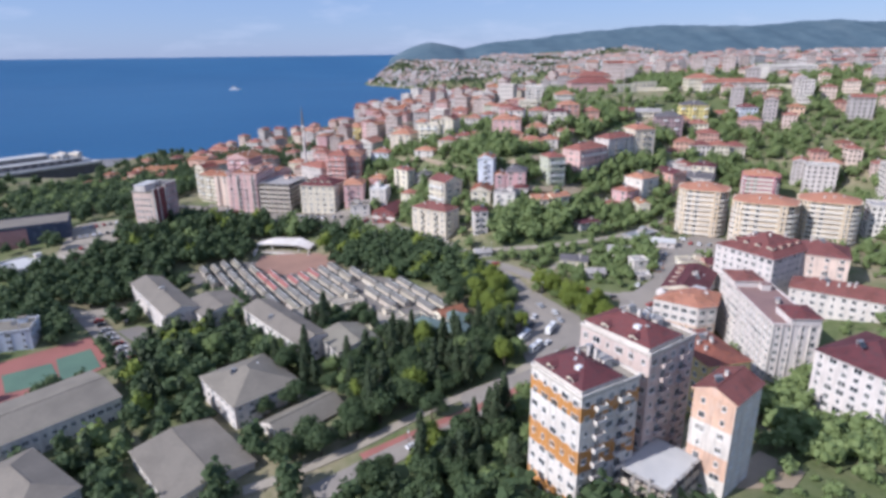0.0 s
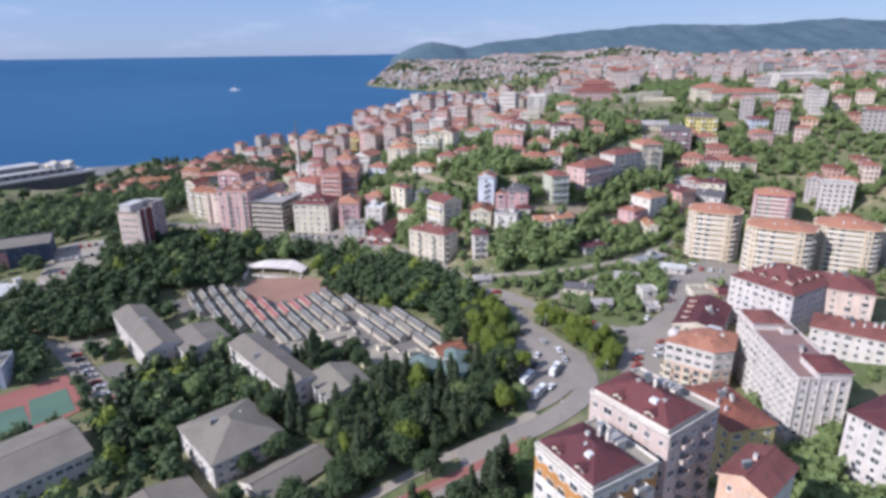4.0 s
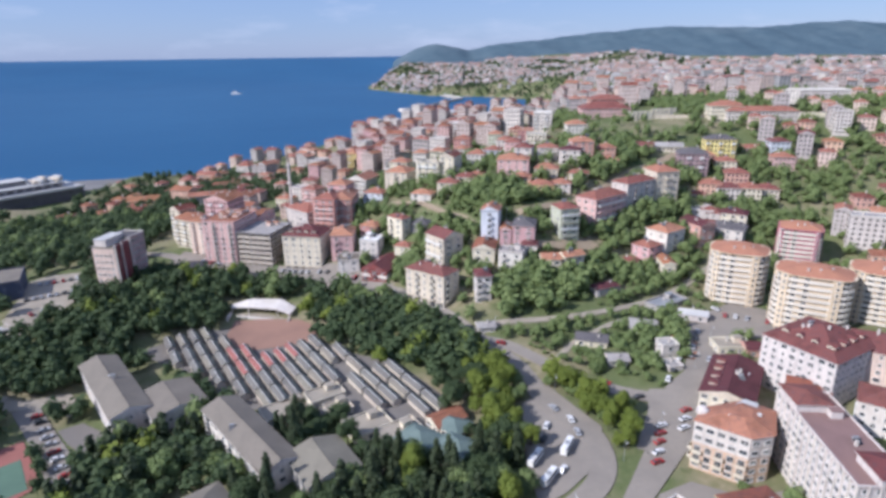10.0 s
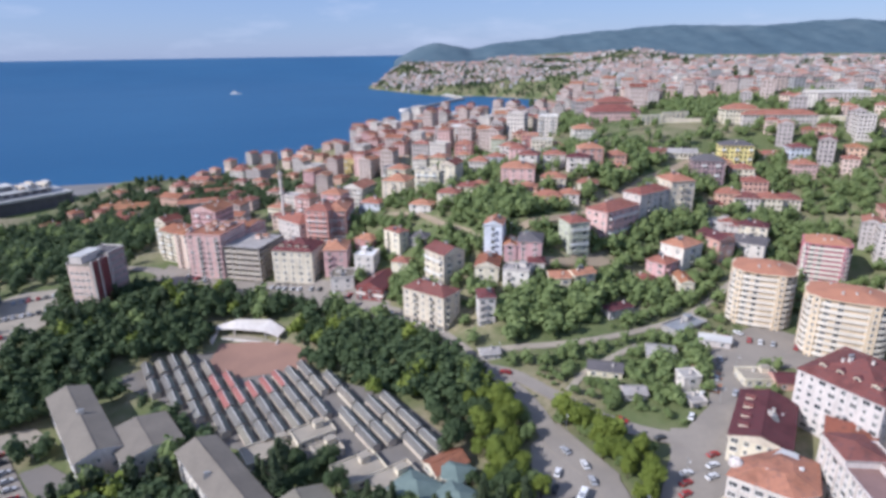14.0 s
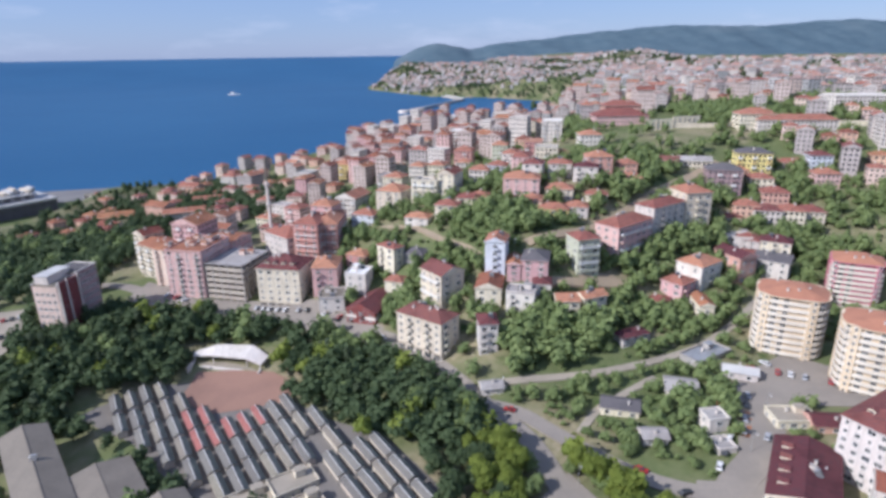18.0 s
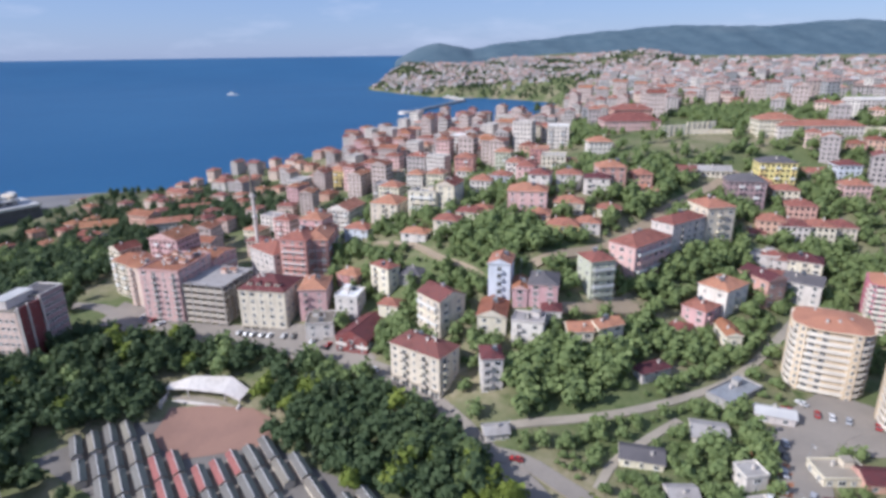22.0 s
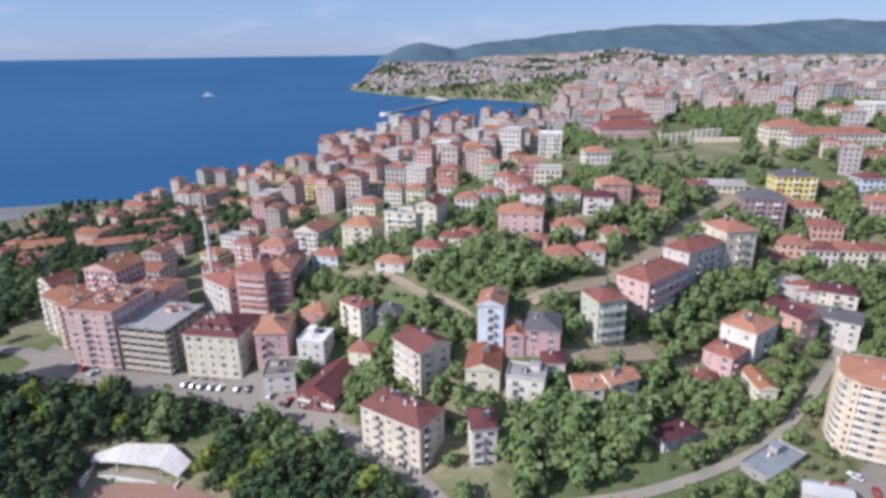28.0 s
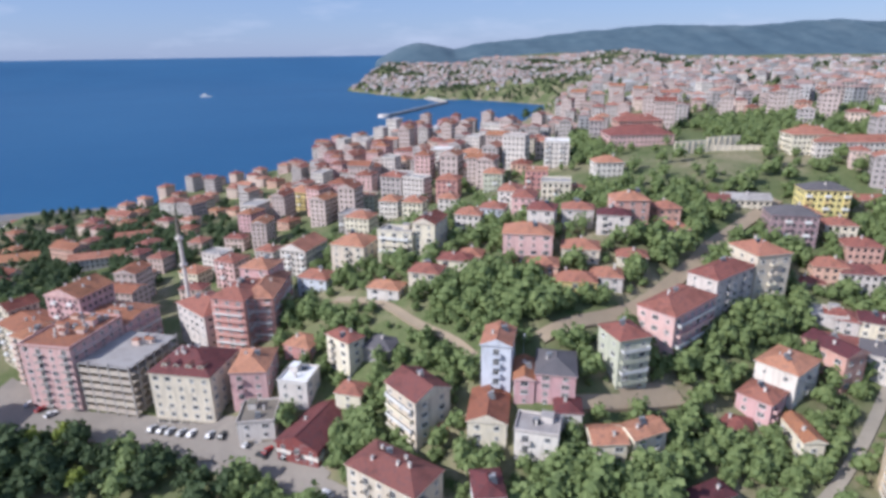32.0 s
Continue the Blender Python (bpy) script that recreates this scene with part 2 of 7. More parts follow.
def leaf_material(name, a, b_, c):
    """Foliage: colour by leaf clump and by tree."""
    m, nt, b = shade(name, 0.7, 0.2)
    g = nt.nodes.new("ShaderNodeNewGeometry")
    oi = nt.nodes.new("ShaderNodeObjectInfo")
    col = mixed(nt, g.outputs["Random Per Island"], a, b_)
    col = mixed(nt, ranged(nt, oi.outputs["Random"], 0.35, 1.0, 0.0, 0.75), col, c)
    f = noisy(nt, 0.9, 3.0)
    col = mixed(nt, ranged(nt, f, 0.45, 0.8, 0.0, 0.5), col, tuple(v * 0.5 for v in a))
    nt.links.new(col, b.inputs["Base Color"])
    tr = nt.nodes.new("ShaderNodeBsdfTranslucent")
    mx = nt.nodes.new("ShaderNodeMixShader")
    mx.inputs["Fac"].default_value = 0.35
    nt.links.new(col, tr.inputs["Color"])
    nt.links.new(b.outputs["BSDF"], mx.inputs[1])
    nt.links.new(tr.outputs["BSDF"], mx.inputs[2])
    nt.links.new(mx.outputs["Shader"], nt.nodes["Material Output"].inputs["Surface"])
    return m


LEAF = leaf_material("broad_leaves", (0.162, 0.220, 0.086), (0.228, 0.288, 0.115), (0.180, 0.240, 0.096))
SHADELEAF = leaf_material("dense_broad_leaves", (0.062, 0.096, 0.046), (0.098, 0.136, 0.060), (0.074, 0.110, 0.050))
LIME = leaf_material("lime_leaves", (0.15, 0.20, 0.04), (0.23, 0.275, 0.055), (0.17, 0.22, 0.045))
DARKLEAF = leaf_material("conifer_needles", (0.052, 0.076, 0.040), (0.090, 0.115, 0.060), (0.068, 0.094, 0.052))


def ground_material():
    m, nt, b = shade("meadow_and_scrub", 0.95, 0.1)
    f1 = noisy(nt, 0.02, 5.0)
    f2 = noisy(nt, 0.35, 5.0)
    f3 = noisy(nt, 0.09, 4.0)
    grass = mixed(nt, ranged(nt, f2, 0.3, 0.7), (0.088, 0.114, 0.047), (0.134, 0.152, 0.070))
    dry = mixed(nt, ranged(nt, f2, 0.35, 0.65), (0.28, 0.24, 0.16), (0.19, 0.175, 0.10))
    col = mixed(nt, ranged(nt, f1, 0.46, 0.62), grass, dry)
    col = mixed(nt, ranged(nt, f3, 0.6, 0.72), col, (0.05, 0.08, 0.025))
    nt.links.new(col, b.inputs["Base Color"])
    bump(nt, b, f2, 0.6, 0.5)
    return m


GROUND = ground_material()


def sea_material():
    m, nt, b = shade("sea_water", 0.45, 0.07)
    f = noisy(nt, 0.0016, 4.0)
    g = noisy(nt, 0.25, 5.0)
    col = mixed(nt, ranged(nt, f, 0.35, 0.7), (0.015, 0.078, 0.172), (0.023, 0.098, 0.20))
    nt.links.new(col, b.inputs["Base Color"])
    bump(nt, b, g, 0.35, 0.5)
    return m


SEA = sea_material()


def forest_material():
    m, nt, b = shade("haze_tinted_forest", 1.0, 0.0)
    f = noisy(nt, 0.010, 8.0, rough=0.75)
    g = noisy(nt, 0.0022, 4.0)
    # Distance haze is painted in: blue cast and low contrast in the base colours.
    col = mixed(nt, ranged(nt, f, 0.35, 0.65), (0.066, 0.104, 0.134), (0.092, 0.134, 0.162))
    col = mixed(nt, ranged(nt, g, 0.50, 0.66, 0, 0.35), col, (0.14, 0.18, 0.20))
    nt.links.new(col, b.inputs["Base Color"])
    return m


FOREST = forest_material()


# ------------------------------------------------------------------ lie of the land
SPOTS_VALLEY = [(-152, 277, 8), (-159, 225, 8), (-145, 175, 8), (-85, 180, 8), (-34, 159, 11), (-44, 215, 17), (-2, 211, 18),
                (-105, 318, 13), (-110, 275, 14), (25, 165, 17), (-60, 60, 8), (-204, 275, 20), (-230, 332, 26), (0, 60, 14)]
SPOTS_STREET = [(-170, 333, 27), (-131, 362, 27), (-98, 362, 26), (-60, 350, 26), (-33, 334, 26), (-5, 309, 24), (13, 286, 24), (40, 280, 23),
                (44, 306, 27), (88, 264, 27), (85, 316, 28), (129, 342, 32), (60, 110, 29), (36, 100, 29), (20, 100, 24), (105, 140, 26), (150, 165, 33), (112, 185, 21), (120, 235, 24), (160, 290, 30), (192, 352, 27), (176, 342, 28), (214, 352, 29), (200, 300, 32)]
SPOTS_SLOPE = [(20, 312, 34), (-39, 377, 36), (17, 338, 44), (16, 357, 54), (42, 365, 65), (49, 329, 43), (77, 339, 36), (96, 353, 38),
               (114, 358, 45), (73, 374, 56), (62, 391, 68), (144, 379, 44), (168, 385, 46), (-47, 389, 47), (-62, 366, 36), (-73, 380, 30)]
SPOTS_HILL = [(174, 422, 60), (154, 439, 68), (185, 465, 74), (-37, 405, 57), (-14, 396, 59), (-9, 435, 67), (51, 461, 78), (80, 413, 78),
              (99, 433, 80), (144, 491, 88), (118, 569, 90), (223, 502, 90), (54, 544, 76), (7, 560, 62), (-2, 610, 62), (43, 646, 72), (300, 540, 96)]
SPOTS_COAST = [(-105, 539, 42), (-107, 612, 42), (-75, 649, 44), (-243, 626, 24), (-189, 690, 20), (-200, 560, 28), (-250, 420, 22), (-330, 420, 16),
               (-160, 460, 30), (-100, 440, 34), (-340, 600, 10), (-60, 480, 52), (-300, 250, 16), (250, 380, 52), (260, 250, 46)]
SPOTS = np.array(SPOTS_VALLEY + SPOTS_STREET + SPOTS_SLOPE + SPOTS_HILL + SPOTS_COAST, float)


def thin_plate():
    """Weights of a smooth sheet over the spot heights."""
    p, n = SPOTS[:, :2] / 100, len(SPOTS)
    r = np.linalg.norm(p[:, None] - p[None], axis=2)
    a = np.zeros((n + 3, n + 3))
    a[:n, :n] = r - 0.06 * np.eye(n)
    a[:n, n:] = np.c_[np.ones(n), p]
    a[n:, :n] = a[:n, n:].T
    return np.linalg.solve(a, np.r_[SPOTS[:, 2], 0, 0, 0])


SHEET = thin_plate()
COAST_X = [-4000, -900, -600, -420, -300, -200, -100, 0, 110, 250, 330, 4000]
COAST_Y = [400, 560, 660, 735, 775, 830, 880, 940, 1020, 1270, 1650, 1900]
FAR_Y = [1900, 2150, 2250, 2450, 2700, 2760, 3000, 3600, 4300, 6000]
FAR_X = [330, 120, -100, -220, -375, -390, -410, -460, -530, -600]


def smooth(a, b, v):
    k = np.clip((v - a) / (b - a), 0, 1)
    return k * k * (3 - 2 * k)


def land(x, y):
    """Height of the ground over the sea, for arrays."""
    x, y = np.asarray(x, float), np.asarray(y, float)
    p = np.stack([x, y], -1) / 100
    q = np.clip(p, [-3.6, 0.2], [3.2, 7.4])
    r = np.sqrt(((q[..., None, :] - SPOTS[:, :2] / 100) ** 2).sum(-1) + 0.01)
    near = r @ SHEET[:-3] + SHEET[-3] + q @ SHEET[-2:]
    # inland of the near coast, or past the bay
    off = np.minimum((np.interp(x, COAST_X, COAST_Y) - y) * 0.8, 4000)
    off_far = np.where(y > 1900, x - np.interp(y, FAR_Y, FAR_X), -500)
    off = np.maximum(off, off_far)
    plateau = 18 + 42 * smooth(-300, 0, x) + 42 * smooth(40, 260, x) + 12 * smooth(700, 1600, y) * smooth(200, 800, x)
    plateau = np.maximum(plateau - 45 * smooth(1700, 2300, y), 24)
    hills = 54 * np.exp(-((x - 800) / 230) ** 2 - ((y - 2870) / 400) ** 2) + 22 * np.exp(-((x - 250) / 300) ** 2 - ((y - 2900) / 420) ** 2)
    hills += 40 * smooth(3000, 4200, y) * smooth(0, 800, x) + 18 * np.exp(-((x + 40) / 190) ** 2 - ((y - 2720) / 330) ** 2)
    hills += smooth(2350, 3350, y) * np.interp(x, [-420, -280, 50, 370, 700, 1100, 1800], [70, 66, 48, 34, 26, 15, 5])
    far = np.minimum(plateau + hills, 3 + np.maximum(off, 0) * np.where(y > 1900, 0.3 + 0.2 * smooth(2800, 3100, y), 1.0))
    k = smooth(640, 820, y) + smooth(300, 420, x) + smooth(300, 380, -x)
    k = np.clip(k, 0, 1)
    z = near * (1 - k) + far * k
    z = np.where(off < 60, np.minimum(z, 2 + np.maximum(off, 0) * np.where(x < -260, 0.3, 1.0)), z)
    # level harbour ground under the terraced building
    flat = smooth(-345, -385, x) * smooth(520, 570, y)
    z = np.where(off > 0, z * (1 - flat) + 2.2 * flat, z)
    return np.where(off < 0, np.maximum(-6, off * 0.2), z)


def height(x, y):
    return float(land(x, y))


# ------------------------------------------------------------------ mesh helpers
class Shape:
    """A mesh in the making: boxes, prisms and quads with a material each."""

    def __init__(self):
        self.v, self.f, self.m, self.mats = [], [], [], []

    def slot(self, mat):
        if mat not in self.mats:
            self.mats.append(mat)
        return self.mats.index(mat)

    def face(self, pts, mat):
        n = len(self.v)
        self.v += [tuple(p) for p in pts]
        self.f.append(tuple(range(n, n + len(pts))))
        self.m.append(self.slot(mat))
        return self

    def box(self, x0, y0, z0, x1, y1, z1, mat, bottom=True):
        n, s = len(self.v), self.slot(mat)
        self.v += [(x0, y0, z0), (x1, y0, z0), (x1, y1, z0), (x0, y1, z0), (x0, y0, z1), (x1, y0, z1), (x1, y1, z1), (x0, y1, z1)]
        fs = [(4, 5, 6, 7), (0, 1, 5, 4), (1, 2, 6, 5), (2, 3, 7, 6), (3, 0, 4, 7)] + ([(3, 2, 1, 0)] if bottom else [])
        self.f += [tuple(n + k for k in f) for f in fs]
        self.m += [s] * len(fs)
        return self

    def prism(self, pts, z0, z1, mat, cap=True):
        """Upright prism over a plan outline, counter-clockwise."""
        n, s, k = len(self.v), self.slot(mat), len(pts)
        self.v += [(x, y, z0) for x, y in pts] + [(x, y, z1) for x, y in pts]
        for i in range(k):
            j = (i + 1) % k
            self.f.append((n + i, n + j, n + k + j, n + k + i))
            self.m.append(s)
        if cap:
            self.f.append(tuple(range(n + k, n + 2 * k)))
            self.m.append(s)
        return self

    def tube(self, x, y, z0, z1, r0, r1, sides, mat):
        n, s = len(self.v), self.slot(mat)
        for z, r in ((z0, r0), (z1, r1)):
            self.v += [(x + r * math.cos(6.2832 * i / sides), y + r * math.sin(6.2832 * i / sides), z) for i in range(sides)]
        for i in range(sides):
            j = (i + 1) % sides
            self.f.append((n + i, n + j, n + sides + j, n + sides + i))
            self.m.append(s)
        self.f.append(tuple(range(n + sides, n + 2 * sides)))
        self.m.append(s)
        return self

    def mesh(self, name):
        me = bpy.data.meshes.new(name)
        me.from_pydata(self.v, [], self.f)
        for m in self.mats:
            me.materials.append(m)
        me.polygons.foreach_set("material_index", self.m)
        me.update()
        return me


def part(name, shape, parent, label="", m=None):
    """One mesh object under a thing or a part."""
    me = shape.mesh(name) if isinstance(shape, Shape) else shape
    ob = new(name, me)
    ob.parent = parent
    if m is not None:
        ob.matrix_basis = m
    if label:
        ob["label"] = label
    return ob


def root(name, x, y, z, yaw, label, category, group=""):
    ob = new(name)
    ob.empty_display_size = 1
    ob.matrix_basis = pose(x, y, z, 0, 0, yaw)
    return tagged(ob, label, category, group)


# ------------------------------------------------------------------ parts of houses
def window_mesh(w, h, sash=True):
    """A framed window on a wall facing -y, its foot at z 0: one connected casing with recessed lights and a projecting sill."""
    s = Shape()
    f, t = s.slot(FRAME), s.slot(GLASS)
    xs = [-w / 2 - 0.1, -w / 2, w / 2, w / 2 + 0.1] if not sash else [-w / 2 - 0.1, -w / 2, -0.04, 0.04, w / 2, w / 2 + 0.1]
    zs = [-0.12, 0.0, h, h + 0.1]
    n = len(xs)
    front = lambda i, k: k * n + i
    s.v = [(x, -0.12 if k else -0.2, z) for k, z in enumerate(zs) for x in xs]
    for k in range(3):
        for i in range(n - 1):
            q = (front(i, k), front(i + 1, k), front(i + 1, k + 1), front(i, k + 1))
            if k == 1 and i % 2 == 1:
                b = len(s.v)
                s.v += [(s.v[p][0], -0.03, s.v[p][2]) for p in q]
                s.f.append((b, b + 1, b + 2, b + 3))
                s.m.append(t)
                for e in range(4):
                    s.f.append((q[e], q[(e + 1) % 4], b + (e + 1) % 4, b + e))
                    s.m.append(f)
            else:
                s.f.append(q)
                s.m.append(f)
    rim = [front(i, 0) for i in range(n)] + [front(n - 1, k) for k in (1, 2, 3)] + [front(i, 3) for i in range(n - 2, -1, -1)] + [front(0, 2), front(0, 1)]
    b = len(s.v)
    s.v += [(s.v[p][0], 0.02, s.v[p][2]) for p in rim]
    for e in range(len(rim)):
        g = (e + 1) % len(rim)
        s.f.append((rim[g], rim[e], b + e, b + g))
        s.m.append(f)
    return s.mesh("window")


WINDOW = window_mesh(1.3, 1.35)
WINDOW_S = window_mesh(0.8, 1.2, False)
WINDOW_L = window_mesh(2.0, 1.5)
DOORWIN = window_mesh(1.7, 2.1)


def shopfront_mesh():
    s = Shape()
    s.box(-1.7, -0.06, 0, 1.7, 0.02, 2.5, GLASS, False)
    s.box(-1.8, -0.5, 2.5, 1.8, 0.02, 2.95, PAVING)
    s.box(-1.85, -0.14, 0, -1.7, 0.02, 2.5, FRAME).box(1.7, -0.14, 0, 1.85, 0.02, 2.5, FRAME)
    s.box(-0.05, -0.1, 0, 0.05, 0.0, 2.5, FRAME)
    return s.mesh("shopfront")


SHOPFRONT = shopfront_mesh()


def balcony_mesh(w, mat, solid):
    s = Shape()
    s.box(-w / 2, -1.3, -0.18, w / 2, 0.02, 0.0, mat)
    if solid:
        s.box(-w / 2, -1.3, 0, w / 2, -1.18, 0.95, mat)
        s.box(-w / 2, -1.18, 0, -w / 2 + 0.1, 0, 0.95, mat).box(w / 2 - 0.1, -1.18, 0, w / 2, 0, 0.95, mat)
    else:
        s.box(-w / 2, -1.28, 0.88, w / 2, -1.2, 0.96, RAILM)
        for k in range(9):
            x = -w / 2 + k * (w - 0.06) / 8
            s.box(x, -1.27, 0, x + 0.06, -1.21, 0.9, RAILM, False)
    return s.mesh("balcony")


BALCONIES = {}


def balcony(w, mat, solid):
    key = (round(w, 1), mat.name, solid)
    if key not in BALCONIES:
        BALCONIES[key] = balcony_mesh(*((round(w, 1), mat, solid)))
    return BALCONIES[key]


def hip_roof(w, d, rise, over, mat, gable=False, edge=FRAME):
    """Roof with eaves: hipped, or gabled along the longer side. Foot at z 0."""
    s = Shape()
    a, b = w / 2 + over, d / 2 + over
    long_x = w >= d
    run = (a - b) if long_x else (b - a)
    if gable:
        run = a if long_x else b
    p, q = ((-run, 0), (run, 0)) if long_x else ((0, -run), (0, run))
    t = 0.22
    c = [(-a, -b), (a, -b), (a, b), (-a, b)]
    s.prism(c, 0, t, edge, False)
    s.face([(x, y, 0) for x, y in reversed(c)], edge)
    z = [(x, y, t) for x, y in c]
    P, Q = (*p, t + rise), (*q, t + rise)
    if long_x:
        s.face([z[0], z[1], Q, P], mat).face([z[2], z[3], P, Q], mat)
        s.face([z[1], z[2], Q], edge if gable else mat).face([z[3], z[0], P], edge if gable else mat)
    else:
        s.face([z[1], z[2], Q, P], mat).face([z[3], z[0], P, Q], mat)
        s.face([z[0], z[1], P], edge if gable else mat).face([z[2], z[3], Q], edge if gable else mat)
    # ridge caps
    u = 0.16
    if abs(run) > 0.3:
        if long_x:
            s.box(-run, -u, rise + t - 0.1, run, u, rise + t + 0.12, mat)
        else:
            s.box(-u, -run, rise + t - 0.1, u, run, rise + t + 0.12, mat)
    return s


def flat_roof(w, d, mat, edge):
    s = Shape()
    a, b = w / 2 + 0.15, d / 2 + 0.15
    s.box(-a, -b, -0.2, a, b, 0.08, mat)
    for x0, y0, x1, y1 in ((-a, -b, a, -b + 0.22), (-a, b - 0.22, a, b), (-a, -b + 0.22, -a + 0.22, b - 0.22), (a - 0.22, -b + 0.22, a, b - 0.22)):
        s.box(x0, y0, 0.08, x1, y1, 0.75, edge)
    return s


def chimney_mesh():
    s = Shape()
    s.box(-0.35, -0.35, -1.2, 0.35, 0.35, 1.2, WHITE)
    s.box(-0.45, -0.45, 1.2, 0.45, 0.45, 1.32, CONCRETE)
    return s.mesh("chimney")


def dormer_mesh():
    s = Shape()
    s.box(-1.1, -1.3, -0.4, 1.1, 1.6, 1.3, CREAM, False)
    s.box(-0.6, -1.34, 0.25, 0.6, -1.29, 1.05, GLASS)
    s.face([(-1.35, -1.6, 1.2), (0, -1.6, 1.85), (0, 1.6, 1.85), (-1.35, 1.6, 1.2)], MAROON).face([(1.35, 1.6, 1.2), (0, 1.6, 1.85), (0, -1.6, 1.85), (1.35, -1.6, 1.2)], MAROON)
    s.face([(-1.1, -1.3, 1.3), (1.1, -1.3, 1.3), (0, -1.3, 1.83)], CREAM)
    return s.mesh("dormer")


DORMER = dormer_mesh()


def dish_mesh():
    s = Shape()
    s.tube(0, 0, 0, 0.9, 0.04, 0.04, 5, METAL)
    ring = [(0.45 * math.cos(k * 0.7854), -0.18, 1.1 + 0.45 * math.sin(k * 0.7854)) for k in range(8)]
    for k in range(8):
        s.face([ring[k], ring[(k + 1) % 8], (0, 0.02, 1.05)], LINE)
    return s.mesh("satellite_dish")


def heater_mesh():
    """Roof water tank with its slanted collector."""
    s = Shape()
    s.box(-0.9, 0.2, 1.0, 0.9, 0.8, 1.6, METAL)
    s.face([(-1, -1.2, 0.15), (1, -1.2, 0.15), (1, 0.3, 1.2), (-1, 0.3, 1.2)], GLASS)
    s.face([(-1, 0.3, 1.15), (1, 0.3, 1.15), (1, -1.2, 0.1), (-1, -1.2, 0.1)], METAL)
    for x in (-0.8, 0.7):
        s.box(x, 0.4, 0, x + 0.1, 0.5, 1.0, METAL)
    return s.mesh("water_heater")


CHIMNEY, DISH, HEATER = chimney_mesh(), dish_mesh(), heater_mesh()
BUILT, PAVED, GROVES = [], [], []


def house(x, y, w, d, yaw, floors, wall, roof="hip", roofm=None, label="", fh=2.95, rise=None, top=None, bal="", trim=None, shops="", name="house",
          cat="house", group="", step=3.2, plain="", solid=True, chim=1, base=None, bands=(), pilasters=None, deck="", dormers=""):
    """A house with walls, floor bands, windows, balconies and a roof. Local -y is its s face, +x its e face, -x w, +y n.
    top: height of the eaves over the sea; bal, deck, shops, plain: the faces with balconies, with balconies along the whole storey, with shops, with no windows."""
    roofm = roofm or TILE
    rnd = random.Random(int(x * 31 + y * 17))
    zb = height(x, y) if base is None else base
    if top is not None:
        fh = max(2.5, min(3.6, (top - zb) / floors))
        floors = max(1, round((top - zb) / fh))
        fh = (top - zb) / floors
    h = floors * fh
    far = math.hypot(x, y - 190) > 262 or y < -1000
    gap = step if math.hypot(x, y - 150) < 170 else step * 1.3
    BUILT.append((x, y, w / 2 + 1.2, d / 2 + 1.2, radians(yaw)))
    r = root(name, x, y, zb, yaw, label or "rendered house with a tiled roof", cat, group)
    trim = trim or FRAME
    s = Shape()
    s.box(-w / 2, -d / 2, -9, w / 2, d / 2, h, wall, False)
    part("wall", s, r)
    if not far:
        e = 0.09
        part("cornice", Shape().box(-w / 2 - e, -d / 2 - e, h - 0.3, w / 2 + e, d / 2 + e, h - 0.03, trim), r)
    for paint, lo, hi in bands:
        e = 0.03
        part("painted_band", Shape().box(-w / 2 - e, -d / 2 - e, lo * h, w / 2 + e, d / 2 + e, hi * h, paint), r)
    if pilasters:
        for ux, uy in ((-1, -1), (1, -1), (-1, 1), (1, 1), (-0.35, -1), (-1, -0.2)):
            px, py = ux * (w / 2 + 0.05), uy * (d / 2 + 0.05)
            part("pilaster", Shape().box(px - 0.6, py - 0.6, -3, px + 0.6, py + 0.6, h + 0.9, pilasters), r)
    rise = (0.24 * min(w, d) if rise is None else rise)
    if roof == "flat":
        rf = part("roof", flat_roof(w, d, roofm, wall), r, m=pose(0, 0, h))
        rise = 0
        if not far and w * d > 70:
            s = Shape()
            s.box(-1.6, -1.3, 0, 1.6, 1.3, 2.3, wall).box(-1.8, -1.5, 2.3, 1.8, 1.5, 2.45, roofm)
            part("stair_head", s, rf, m=pose(w * 0.2, d * 0.2, 0.06))
    elif roof == "terrace":
        rf = part("roof", flat_roof(w, d, PAVING, WHITE), r, "pale flat roof terrace with a white parapet", m=pose(0, 0, h))
        part("attic_wall", Shape().box(-w * 0.47, -d * 0.46, 0, w * 0.22, d * 0.47, 1.3, WHITE, False), rf)
        part("attic_roof", hip_roof(w * 0.69, d * 0.93, rise, 0.3, roofm, False, WHITE), rf, "maroon attic roof", m=pose(-w * 0.125, d * 0.005, 1.3))
        for uy in (-0.22, 0.18):
            part("dormer", DORMER, rf, "cream gabled dormer", m=Matrix.Rotation(radians(-90), 4, "Z") @ pose(-uy * d, -w * 0.38, 1.2))
        part("stair_head", Shape().box(w * 0.22, -d * 0.12, 0, w * 0.36, d * 0.12, 2.4, WHITE).box(w * 0.21, -d * 0.14, 2.4, w * 0.38, d * 0.14, 2.55, CONCRETE), rf)
        part("skylight", Shape().box(-w * 0.30, -d * 0.2, 1.3 + rise * 0.45, -w * 0.22, -d * 0.12, 1.3 + rise * 0.85, FRAME), rf)
        rise += 1.3
    else:
        rf = part("roof", hip_roof(w, d, rise, 0.55, roofm, roof == "gable", wall), r, m=pose(0, 0, h))
    for f in dormers:
        span, half, turn = (w, d / 2, 0) if f == "s" else (d, w / 2, -90)
        for k in range(2 if span < 22 else 4):
            u = (k + 0.5 - (1 if span < 22 else 2)) * span * (0.3 if span < 22 else 0.2)
            part("dormer", DORMER, rf, m=Matrix.Rotation(radians(turn), 4, "Z") @ pose(u, -half * 0.62, rise * 0.3))
